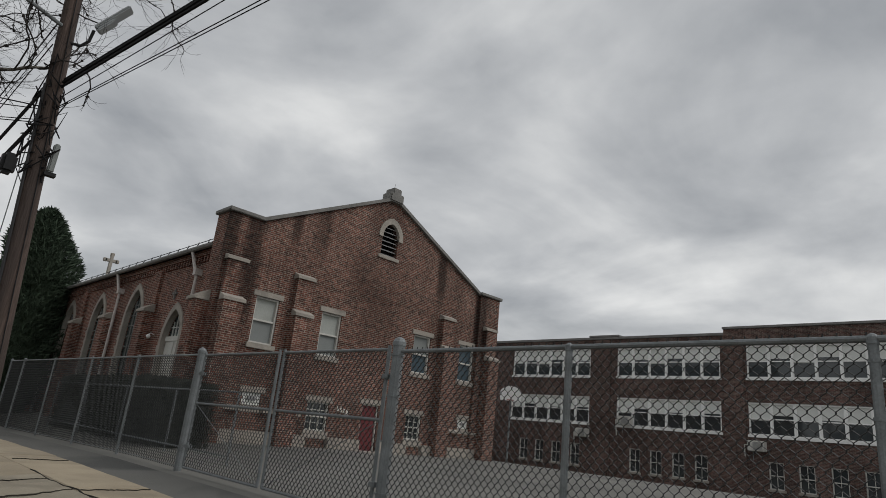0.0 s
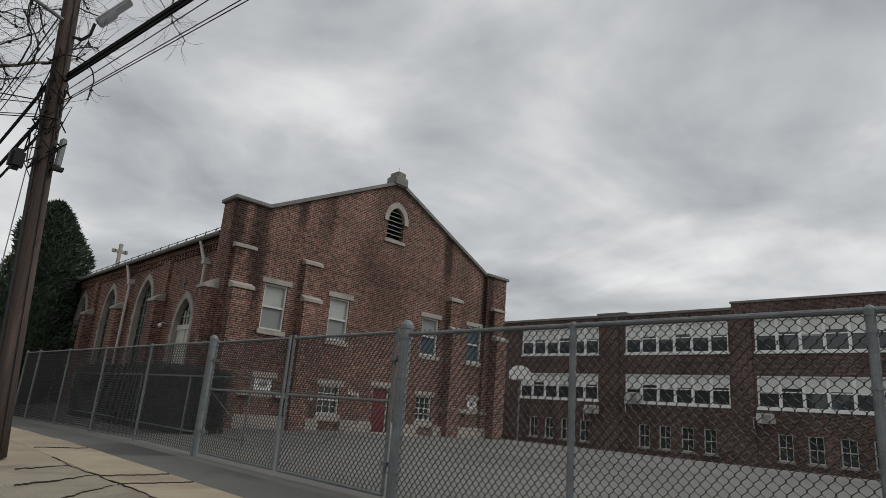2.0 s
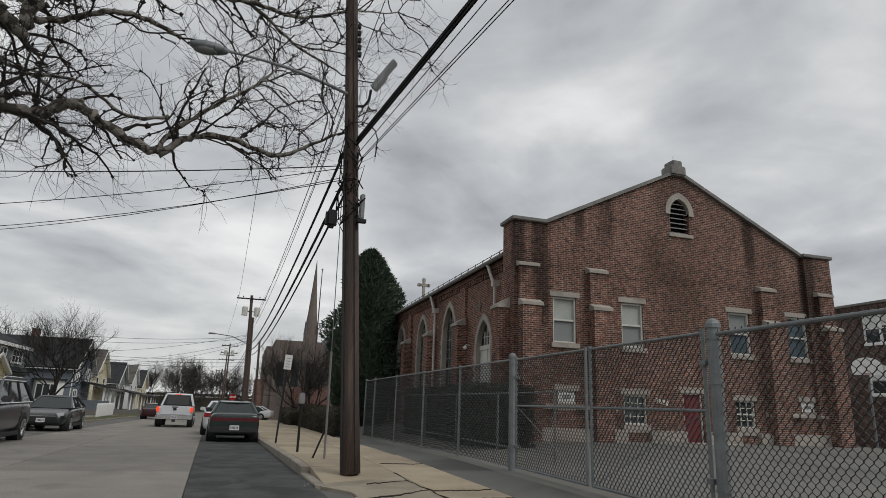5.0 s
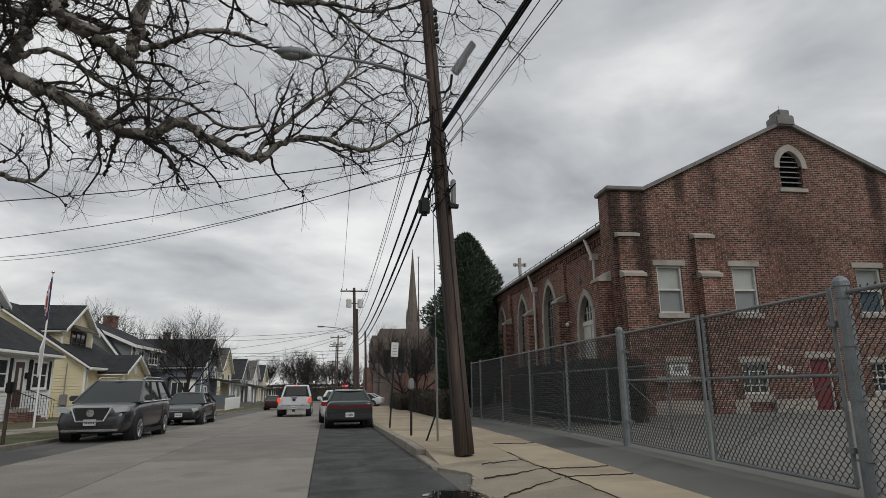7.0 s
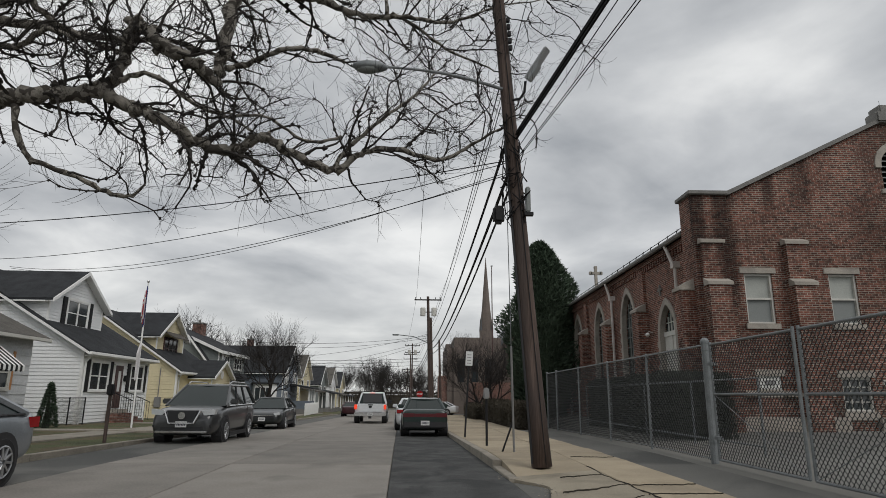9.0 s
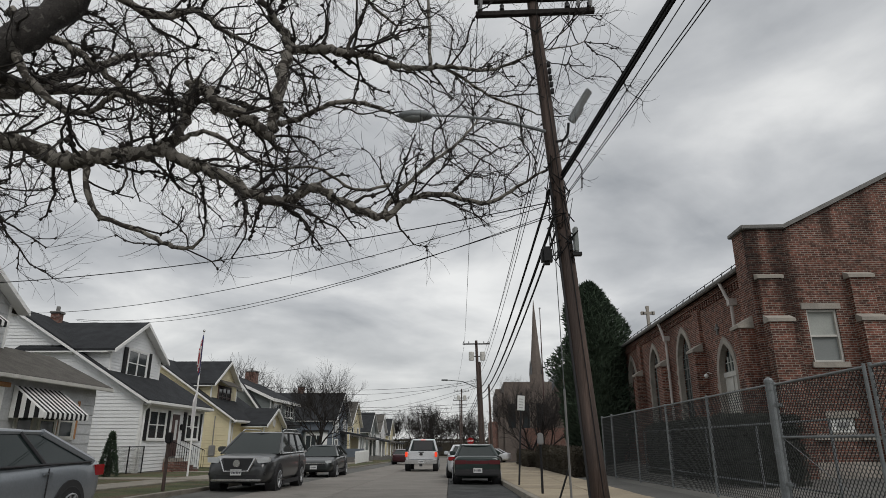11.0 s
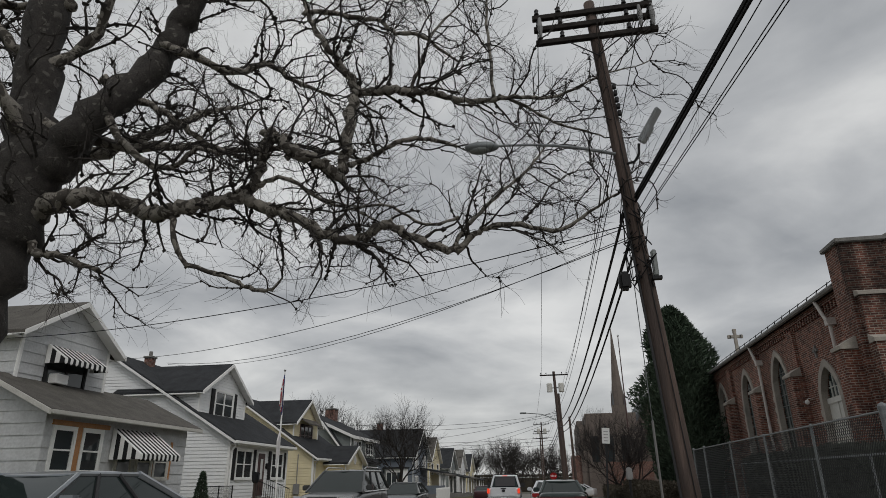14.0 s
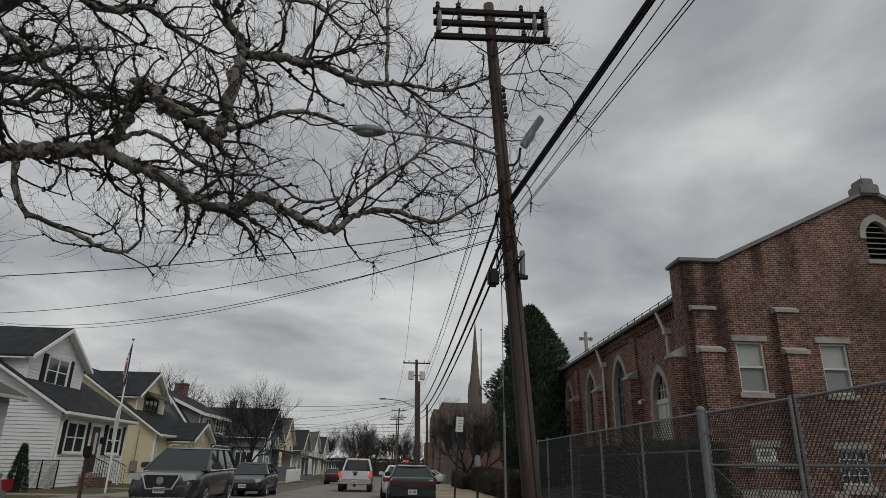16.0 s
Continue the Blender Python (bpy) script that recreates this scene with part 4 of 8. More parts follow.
# basketball goal on a post in the yard
goal = thing("basketball_goal", pose(30.5, 24.2, 0.05, 0, 0, 38), "white fan-shaped basketball backboard on a steel post", "basketball goal")
pts = [(0.68 * math.cos(a), 0.5 * math.sin(a)) for a in (math.pi * k / 12 for k in range(13))]
pts = [(0.62, -0.38), *pts, (-0.62, -0.38)]
bm = prism([(p[0], 3.95 + p[1]) for p in pts], "x", -0.03, 0.03)
part("backboard", bm, WHITE, goal, "white fan backboard")
part("post", tube([(1.0, 0, -0.1), (1.0, 0, 3.1), (0.6, 0, 3.7), (0.03, 0, 3.8)], 0.06, 8), GALV, goal)
bm = tube([(-0.25 + 0.225 * math.cos(a), 0.225 * math.sin(a), 3.6) for a in (2 * math.pi * k / 14 for k in range(15))], 0.012, 6)
part("rim", bm, TAIL_RED, goal, "orange-red rim")

# ---- utility poles, lamps and cables ----
def wires(vs, fs, pts, radii, seg=4):
    """Adds a thin round bar to lists of vertices and faces."""
    base, side = len(vs), None
    n = len(pts)
    for i, p in enumerate(pts):
        d = (pts[min(i + 1, n - 1)] - pts[max(i - 1, 0)])
        d = d.normalized() if d.length > 1e-9 else Vector((0, 0, 1))
        if side is None or abs(side.dot(d)) > 0.95:
            side = d.orthogonal().normalized()
        side = (side - d * side.dot(d)).normalized()
        up = d.cross(side)
        r = radii[i]
        for k in range(seg):
            a = 2 * math.pi * k / seg
            q = p + (side * math.cos(a) + up * math.sin(a)) * r
            vs.append((q.x, q.y, q.z))
    for i in range(n - 1):
        for k in range(seg):
            a, b = base + i * seg + k, base + i * seg + (k + 1) % seg
            fs.append((a, b, b + seg, a + seg))


def cable(p, q, sag, r, label="black overhead cable between the poles", group="overhead cables", n=14):
    p, q = Vector(p), Vector(q)
    pts = []
    for k in range(n + 1):
        t = k / n
        v = p.lerp(q, t)
        v.z -= sag * 4 * t * (1 - t)
        pts.append(v)
    vs, fs = [], []
    o = p.copy()
    wires(vs, fs, [v - o for v in pts], [r] * (n + 1), 5)
    ob = raw("overhead_cable", vs, fs, CABLE)
    ob.matrix_basis = Matrix.Translation(o)
    return tagged(ob, label, "cable", group)


def crossarm(parent, z, half, at, mat=ARM_WOOD):
    """A wooden arm across the pole with pin insulators."""
    ax, ay = at(z)
    arm = part("crossarm", box(ax - half, ax + half, ay - 0.16, ay - 0.05, z - 0.06, z + 0.06, bevel=0.01), mat, parent)
    for u in (-0.92, -0.55, 0.55, 0.92):
        bm = tube([(ax + u * half, ay - 0.1, z + 0.05), (ax + u * half, ay - 0.1, z + 0.14)], 0.012, 6)
        tube([(ax + u * half, ay - 0.1, z + 0.12), (ax + u * half, ay - 0.1, z + 0.17), (ax + u * half, ay - 0.1, z + 0.22), (ax + u * half, ay - 0.1, z + 0.26)], [0.055, 0.04, 0.05, 0.02], 8, bm)
        part("insulator", bm, PLASTIC, arm)
    return arm


PX, PY = 2.13, 11.5
TOP = (1.37, 11.5, 11.15)


def pole_at(z):
    t = (z - 0.15) / (TOP[2] - 0.15)
    return PX + (TOP[0] - PX) * t, PY + (TOP[1] - PY) * t


def pole_shaft(p, q, r0, r1, seg=14):
    n = 9
    pts = [Vector(p).lerp(Vector(q), k / n) for k in range(n + 1)]
    rad = [r0 * (1.12 if k == 0 else 1.0) + (r1 - r0) * k / n for k in range(n + 1)]
    return tube(pts, rad, seg)


upole = thing("utility_pole", I4, "tall weathered wooden utility pole with cables and lamps", "utility pole")
shaft = part("shaft", pole_shaft((PX, PY, 0.1), TOP, 0.162, 0.115), POLE_WOOD, upole, "dark creosoted wooden pole", smooth=True)
for z in (10.84, 10.53, 10.17):
    crossarm(upole, z, 1.28, pole_at)
for s in (-1, 1):
    ax, ay = pole_at(10.2)
    part("arm_brace", tube([(ax, ay - 0.15, 9.65), (ax + s * 0.6, ay - 0.12, 10.12)], 0.014, 6), BLACK, upole)
for u in (-1.15, 0.95, 1.2):
    ax, ay = pole_at(10.5)
    part("cutout", tube([(ax + u, ay - 0.22, 10.2), (ax + u, ay - 0.24, 10.5), (ax + u, ay - 0.22, 10.75)], [0.03, 0.06, 0.03], 8), LOUVRE, upole)
# conduit and ground wire up the shaft
x0, y0 = pole_at(0.2)
x1, y1 = pole_at(6.2)
part("conduit", tube([(x0 - 0.17, y0 - 0.06, 0.15), (pole_at(3.0)[0] - 0.155, y0 - 0.06, 3.0), (x1 - 0.145, y1 - 0.06, 6.2)], 0.024, 8), PLASTIC, upole, "dark conduit strapped to the pole")
part("ground_wire", tube([(x0 + 0.05, y0 - 0.17, 0.15), (x1 + 0.03, y1 - 0.145, 6.2), (*[a - 0.0 for a in (pole_at(10)[0], pole_at(10)[1] - 0.15)], 10.0)], 0.008, 5), BLACK, upole)
# flat street lamp on the church side
lx, ly = pole_at(7.3)
lamp = part("lamp_arm", tube([(lx + 0.05, ly - 0.08, 7.06), (lx + 0.24, ly - 0.12, 7.08), (lx + 0.33, ly - 0.17, 7.2), (lx + 0.35, ly - 0.2, 7.42)], 0.028, 8), BLACK, upole, "bent dark lamp arm")
d0, d1 = Vector((lx + 0.36, ly - 0.2, 7.42)), Vector((lx + 0.78, ly - 0.5, 8.02))
bm = box(-0.11, 0.11, -0.36, 0.36, -0.03, 0.03, bevel=0.022)
box(-0.09, 0.09, -0.36, 0.0, -0.085, -0.025, bm, bevel=0.02)
bm.transform(Matrix.Translation((d0 + d1) / 2) @ (d1 - d0).to_track_quat("Y", "Z").to_matrix().to_4x4())
part("floodlight_head", bm, SILVER_PAINT, lamp, "flat grey floodlight head")
# cobra-head lamp over the street
ax, ay = pole_at(7.45)
tip = Vector((-0.8, 10.3, 7.12))
st = Vector((ax - 0.1, ay - 0.1, 7.3))
pts = [st.lerp(tip, k / 8) + Vector((0, 0, 0.1 * math.sin(math.pi * k / 8))) for k in range(9)]
arm = part("street_lamp_arm", tube(pts, [0.035 - 0.0015 * k for k in range(9)], 8), GALV, upole, "long curved steel lamp arm")
bm = bmesh.new()
bmesh.ops.create_uvsphere(bm, u_segments=14, v_segments=8, radius=1.0)
bm.transform(Matrix.Translation(tip + Vector((-0.2, -0.03, -0.02))) @ pose(0, 0, 0, 0, 0, 6) @ Matrix.Diagonal((0.33, 0.14, 0.1, 1)))
head = part("lamp_head", bm, GALV, arm, "rounded cobra lamp head", smooth=True)
bm = bmesh.new()
bmesh.ops.create_uvsphere(bm, u_segments=12, v_segments=6, radius=1.0)
bm.transform(Matrix.Translation(tip + Vector((-0.24, -0.03, -0.07))) @ Matrix.Diagonal((0.22, 0.12, 0.08, 1)))
part("lens", bm, BLIND_GREY, head, smooth=True)
# splice cases, boxes and cable loops on the pole
cx, cy = pole_at(4.6)
part("splice_case", box(cx - 0.52, cx - 0.31, cy - 0.32, cy - 0.1, 4.46, 4.8, bevel=0.05), BLACK, upole, "black cable box")
part("meter_box", box(cx + 0.11, cx + 0.2, cy - 0.24, cy - 0.1, 4.7, 5.2, bevel=0.02), BLIND_GREY, upole, "narrow pale box on the pole")
part("hanger_bracket", box(cx + 0.08, cx + 0.25, cy - 0.22, cy - 0.1, 4.64, 4.7), BLACK, upole)
random.seed(12)
for k in range(14):
    z = 4.7 + 0.13 * k
    ax, ay = pole_at(z)
    pts = [Vector((ax + random.uniform(-0.3, 0.25), ay + random.uniform(-0.35, 0.25), z + random.uniform(-0.4, 0.4))) for _ in range(4)]
    pts = [Vector((ax - 0.1, ay - 0.15, z)), *pts, Vector((ax + 0.1, ay - 0.16, z - 0.2))]
    part("cable_loop", tube(pts, 0.012, 5), CABLE, upole)
# steps and bolts
for k in range(5):
    z = 8.2 + 0.16 * k
    ax, ay = pole_at(z)
    part("bracket", box(ax + 0.1, ax + 0.17, ay - 0.2, ay - 0.12, z - 0.07, z + 0.04, bevel=0.01), BLACK, upole)
# guy wire with its guard
gx, gy = 1.97, 13.95
guy = thing("guy_wire", I4, "steel guy wire with a pale guard beside the pole", "guy wire")
ax, ay = pole_at(8.0)
part("wire", tube([(gx, gy, 0.1), (ax, ay + 0.15, 8.0)], 0.009, 5), GALV, guy)
a, b = Vector((gx, gy, 0.12)), Vector((ax, ay + 0.15, 8.0))
part("guard", tube([a, a.lerp(b, 0.28)], 0.024, 8), LOUVRE, guy, "grey plastic guard")
part("anchor_rod", tube([(gx - 0.25, gy + 0.1, 0.1), (gx - 0.02, gy, 0.75)], 0.02, 6), BLACK, guy)

# communication cables, from behind along the street
bx, by = pole_at(6.2)
behind = Vector((7.2, -30.0, 6.7))
for dz, r in ((0.0, 0.028), (-0.085, 0.024), (0.06, 0.013)):
    cable((bx + 0.08, by - 0.15, 6.3 + dz), behind + Vector((dz, 0, dz)), 0.12, r)
for z, dx in ((6.02, -0.1), (5.84, 0.9), (5.8, 1.1)):
    cable((bx + 0.1, by - 0.12, z), behind + Vector((dx, 0, 0)), 0.1, 0.0075, "thin service wire along the street")


def plain_pole(x, y, h, lean=0.0, arms=(0.35,), can=False, lamp_arm=False, base=0.12, r=0.16):
    h, base = h + fall(y), base + fall(y)
    tp = (x + lean, y, h)
    ob = thing("utility_pole", I4, "distant wooden utility pole with crossarms", "utility pole", group="poles along the street")
    part("shaft", pole_shaft((x, y, base), tp, r, r * 0.65, 10), POLE_WOOD, ob)
    at = lambda z: (x + lean * z / h, y)
    for dz in arms:
        crossarm(ob, h - dz, 1.35, at)
    if can:
        for s in (-1, 1):
            ax, ay = at(h - 2.0)
            bm = tube([(ax + s * 0.55, ay - 0.1, h - 1.95), (ax + s * 0.55, ay - 0.1, h - 1.2), (ax + s * 0.55, ay - 0.1, h - 1.13)], [0.27, 0.27, 0.2], 12)
            part("transformer", bm, OFFWHITE, ob, "pale transformer can")
            part("bracket", box(min(ax, ax + s * 0.5), max(ax, ax + s * 0.5), ay - 0.05, ay, h - 1.6, h - 1.52), BLACK, ob)
    if lamp_arm:
        ax, ay = at(6.4)
        bm = tube([(ax - 0.1, ay, 6.3), (ax - 1.5, ay, 6.9), (ax - 3.0, ay, 7.05)], 0.04, 6)
        part("lamp_arm", bm, GALV, ob)
        part("lamp_head", box(ax - 3.6, ax - 2.95, ay - 0.12, ay + 0.12, 6.98, 7.12, bevel=0.04), GALV, ob)
    return Vector(tp)


far1 = plain_pole(0.25, 61.0, 11.65, -0.36, (0.35,), can=True, lamp_arm=True, r=0.2)
plain_pole(0.5, 63.5, 9.9, -0.3, (), r=0.17)
plain_pole(1.3, 64.5, 7.76, -0.2, (), r=0.15)
far2 = plain_pole(-3.0, 112.0, 11.95, 0.0, (0.4, 1.6), can=True)
plain_pole(-3.7, 125.0, 11.4, 0.0, (0.4, 1.3))
plain_pole(-5.5, 160.0, 10.5, 0.0, (0.5,))
# primary wires between the tall poles
for u, dz in ((-1.15, 0.2), (1.15, 0.2)):
    ax, ay = pole_at(10.84)
    cable((ax + u, ay, 10.9 + dz), far1 + Vector((u, 0, -0.1)), 0.8, 0.011)
    cable(far1 + Vector((u, 0, -0.1)), far2 + Vector((u, 0, -0.1)), 0.8, 0.012)
for z, z2, r, sg in ((6.1, 6.7, 0.03, 0.8), (5.5, 6.2, 0.034, 0.9), (5.2, 5.8, 0.024, 1.0), (7.4, 8.4, 0.012, 0.7), (7.0, 7.9, 0.01, 0.7)):
    ax, ay = pole_at(z)
    cable((ax - 0.14, ay + 0.1, z), (0.1, 61.0, z2 - 0.5), sg, r)
    cable((0.1, 61.0, z2 - 0.5), (-3.0, 112.0, z2 - 0.9), 0.9, r)
# service drops over the street to the houses
ax, ay = pole_at(6.4)
for zz, q, sg, r in ((5.8, (-16.0, 15.7, 5.38), 0.4, 0.011), (5.75, (-17.3, 22.4, 6.0), 0.55, 0.009), (5.5, (-18.6, 27.4, 6.75), 0.75, 0.009), (5.55, (-18.6, 27.5, 6.7), 0.85, 0.008)):
    cable((ax - 0.12, ay, zz), q, sg, r, "thin service drop across the street", "service drops")
for q, z in (((-15.5, 45.0, 5.6), 7.4), ((-15.8, 52.0, 5.8), 7.2), ((-16.0, 66.0, 5.9), 7.6), ((-16.5, 78.0, 5.8), 7.0), ((-17.0, 90.0, 6.0), 6.8)):
    cable((0.1, 61.0, z - 0.4), (q[0], q[1], q[2] + fall(q[1])), 0.5, 0.014, "thin service drop across the street", "service drops")
for z in (5.4, 5.9, 6.3):
    cable((-28.0, 84.0, z - 0.1), (0.2, 82.0, z - 0.2), 0.5, 0.02, "cable crossing the far street", "crossing cables")

# pavement furniture
sign = thing("parking_sign", pose(1.27, 20.3, 0.13 + fall(20.3), -2.0, 3.5, 0), "leaning post with a small white parking sign", "sign")
part("post", box(-0.028, 0.028, -0.02, 0.02, 0, 2.75), BLACK, sign, "dark steel channel post")
pl = part("sign_plate", box(-0.115, 0.115, -0.04, -0.025, 2.22, 2.68, bevel=0.006), PLATE, sign, "white sign plate")
bm = bmesh.new()
for k in range(4):
    box(-0.065, 0.065, -0.044, -0.041, 2.29 + 0.09 * k, 2.31 + 0.09 * k, bm)
part("sign_bars", bm, LOUVRE, pl, "faded printed bars")
meter = thing("parking_meter", pose(1.58, 16.1, 0.13 + fall(16.1)), "old parking meter post with a dented head", "parking meter")
part("post", tube([(0, 0, 0), (0, 0, 1.15)], 0.03, 8), BLACK, meter, "rusty post")
bm = box(-0.075, 0.075, -0.06, 0.06, 1.13, 1.33, bevel=0.025)
tube([(0, -0.05, 1.34), (0, 0.05, 1.34)], 0.07, 10, bm)
part("meter_head", bm, LOUVRE, meter)

# ---- trees and hedges ----
def tilt_away(d, amount, rng):
    v = Vector((rng.gauss(0, 1), rng.gauss(0, 1), rng.gauss(0, 1)))
    v = v - d * v.dot(d)
    return (d + v.normalized() * amount).normalized()


def knob(vs, fs, p, r, rng):
    """A small lumpy burl."""
    base = len(vs)
    for x, y, z in ((1, 0, 0), (-1, 0, 0), (0, 1, 0), (0, -1, 0), (0, 0, 1), (0, 0, -1)):
        k = r * rng.uniform(0.7, 1.3)
        vs.append((p.x + x * k, p.y + y * k, p.z + z * k))
    for a, b, c in ((0, 2, 4), (2, 1, 4), (1, 3, 4), (3, 0, 4), (2, 0, 5), (1, 2, 5), (3, 1, 5), (0, 3, 5)):
        fs.append((base + a, base + b, base + c))


def crooked(p, d, length, n, wobble, lift, rng):
    pts = [p.copy()]
    for k in range(n):
        d = tilt_away(d, wobble * rng.random(), rng)
        d = (d + Vector((0, 0, lift))).normalized()
        p = p + d * (length / n)
        pts.append(p.copy())
    return pts


def smooth_line(pts, n):
    """A rounded line through plan points (Catmull-Rom)."""
    out = []
    for i in range(len(pts) - 1):
        a, b, c, d = pts[max(i - 1, 0)], pts[i], pts[i + 1], pts[min(i + 2, len(pts) - 1)]
        for k in range(n):
            t = k / n
            out.append(tuple(0.5 * (2 * b[j] + (c[j] - a[j]) * t + (2 * a[j] - 5 * b[j] + 4 * c[j] - d[j]) * t * t + (3 * b[j] - a[j] - 3 * c[j] + d[j]) * t ** 3) for j in range(len(b))))
    out.append(tuple(pts[-1]))
    return out


def sycamore():
    rng = random.Random(7)
    tree = thing("sycamore_tree", pose(-9.7, 9.1, 0.08), "big bare sycamore with mottled bark and knotty limbs", "tree")
    O = Vector((-9.7, 9.1, 0.08))

    def limb(rows, side=0.0, depth=0.0):
        """Rows: across the street, height, radius."""
        line = smooth_line(rows, 5)
        res = []
        for k, (x, z, r) in enumerate(line):
            f = k / len(line)
            y = 9.2 + 0.23 * (x + 9.3) + depth * f + 0.16 * math.sin(3.1 * x + side)
            jig = min(0.05, r * 0.4)
            res.append((Vector((x + jig * math.sin(k * 1.9 + side), y, z + jig * math.sin(k * 2.7 + 2 * side + 1))) - O, r * (1 + 0.16 * math.sin(k * 2.3 + side))))
        return res

    trunk_rows = [(-10.25, 0.0, 0.7), (-10.18, 0.7, 0.58), (-10.12, 2.2, 0.54), (-10.03, 4.2, 0.54), (-9.85, 5.7, 0.58), (-9.8, 7.0, 0.52), (-9.95, 8.7, 0.42), (-10.1, 11.5, 0.36), (-10.2, 14.5, 0.16)]
    limbs = [
        ([(-9.6, 6.6, .42), (-9.0, 7.4, .36), (-8.4, 8.3, .32), (-7.72, 9.6, .29), (-7.3, 10.7, .27), (-7.0, 11.55, .25), (-6.76, 12.8, .2), (-6.4, 14.4, .1)], 0.0),
        ([(-9.5, 6.1, .24), (-8.7, 6.3, .17), (-7.95, 6.35, .155), (-7.15, 6.05, .145), (-6.5, 6.15, .14), (-5.95, 6.35, .135), (-5.55, 6.7, .115), (-5.4, 7.25, .1), (-5.35, 7.7, .1), (-5.1, 7.75, .115), (-4.75, 7.4, .12), (-4.25, 7.15, .12), (-3.85, 6.9, .105)], 0.0),
        ([(-3.85, 7.0, .1), (-3.77, 7.7, .115), (-3.72, 8.55, .115), (-3.65, 9.05, .1), (-4.0, 9.6, .075), (-4.4, 10.2, .06), (-4.6, 10.65, .05), (-4.8, 11.4, .04)], 0.0),
        ([(-3.7, 8.95, .09), (-3.0, 8.9, .09), (-2.5, 8.75, .085), (-2.1, 8.85, .075), (-1.55, 8.8, .062), (-0.8, 8.65, .055), (-0.1, 8.75, .04), (0.7, 9.0, .03), (1.55, 9.3, .018), (2.6, 9.9, .012)], 0.0),
        ([(-5.6, 6.4, .11), (-5.15, 6.2, .11), (-4.5, 5.9, .105), (-3.85, 5.6, .1), (-3.35, 5.67, .095), (-2.95, 5.85, .09), (-2.4, 5.55, .08), (-1.7, 5.4, .075), (-1.3, 5.73, .06), (-0.8, 5.84, .052), (0.2, 5.8, .042), (0.8, 6.1, .034), (1.5, 6.5, .02)], 0.0),
        ([(-1.7, 5.45, .05), (-1.45, 5.9, .042), (-0.95, 6.35, .036), (-0.35, 6.85, .03), (0.0, 7.35, .024), (0.2, 7.7, .014)], 0.0),
        ([(-3.75, 7.2, .06), (-3.25, 7.4, .052), (-2.6, 7.62, .045), (-2.0, 7.73, .042), (-1.6, 7.68, .034)], 0.0),
        ([(-6.8, 6.0, .06), (-6.5, 5.1, .046), (-5.85, 4.85, .042), (-5.3, 4.6, .04), (-4.9, 4.55, .03), (-4.7, 4.75, .02)], 0.0),
        ([(-0.7, 8.7, .04), (0.0, 8.5, .032), (0.65, 8.2, .026), (1.4, 7.8, .014)], 0.1),
        ([(-0.8, 8.65, .04), (-0.83, 9.8, .034), (-0.88, 10.8, .03), (-0.8, 11.7, .02)], 0.1),
        ([(-2.5, 8.7, .045), (-2.25, 9.45, .036), (-2.0, 10.35, .03), (-1.5, 11.2, .02)], -0.1),
        ([(-4.7, 10.7, .06), (-4.0, 10.9, .055), (-3.25, 10.8, .05), (-2.8, 10.3, .046), (-2.25, 10.3, .04), (-1.55, 9.85, .024)], 0.1),
        ([(-8.6, 9.0, .1), (-7.55, 8.45, .07), (-6.95, 8.0, .065), (-6.5, 7.65, .055), (-5.8, 7.45, .045), (-5.4, 7.35, .03)], 0.3),
        ([(-5.35, 6.65, .05), (-4.85, 6.8, .042), (-4.2, 6.45, .036), (-3.7, 6.35, .03), (-3.2, 6.05, .02)], 0.3),
        ([(-1.6, 6.1, .03), (-2.25, 5.9, .03), (-2.9, 6.25, .026), (-3.5, 6.35, .022), (-4.2, 6.5, .016)], 0.2),
        ([(-7.6, 9.9, .1), (-6.4, 9.5, .08), (-5.6, 9.7, .065), (-5.0, 9.3, .05), (-4.3, 9.2, .03)], 0.6),
        ([(-7.0, 11.4, .1), (-5.9, 11.5, .08), (-4.9, 12.1, .06), (-3.6, 12.0, .04), (-2.0, 12.6, .02)], 0.6),
        ([(-8.4, 8.2, .09), (-7.6, 7.2, .07), (-6.9, 7.0, .055), (-6.3, 7.2, .04), (-5.8, 7.0, .025)], -0.5),
        ([(-9.9, 9.0, .12), (-8.9, 10.2, .1), (-8.5, 11.4, .08), (-8.1, 12.8, .04)], -0.6),
    ]
    left = [
        ([(-9.7, 9.3, .13), (-10.6, 9.9, .11), (-11.4, 10.7, .09), (-12.6, 11.0, .05)], 0.4),
        ([(-9.6, 10.9, .12), (-10.4, 11.1, .1), (-11.6, 11.0, .07), (-12.8, 11.6, .04)], 0.6),
        ([(-9.8, 6.6, .16), (-11.0, 7.3, .13), (-12.4, 7.5, .1), (-14.0, 8.4, .05)], 1.2),
        ([(-9.7, 7.6, .15), (-9.9, 8.6, .12), (-10.2, 9.8, .09), (-10.3, 11.4, .04)], -3.0),
        ([(-9.6, 7.2, .16), (-9.0, 8.2, .13), (-8.6, 9.4, .1), (-7.9, 10.8, .05)], 4.0),
        ([(-9.5, 7.9, .14), (-8.0, 8.0, .1), (-6.4, 8.6, .07), (-4.6, 9.0, .035)], 3.2),
        ([(-9.5, 6.0, .1), (-9.2, 5.3, .08), (-8.7, 5.2, .06), (-8.2, 5.0, .04)], 0.3),
    ]
    vs, fs = [], []
    tl = limb(trunk_rows)
    wires(vs, fs, [p for p, _ in tl], [r for _, r in tl], 16)
    trunk = raw("trunk", vs, fs, BARK_SYC, tree, smooth=True)
    tagged(trunk, "thick mottled grey-brown trunk")
    all_limbs = []
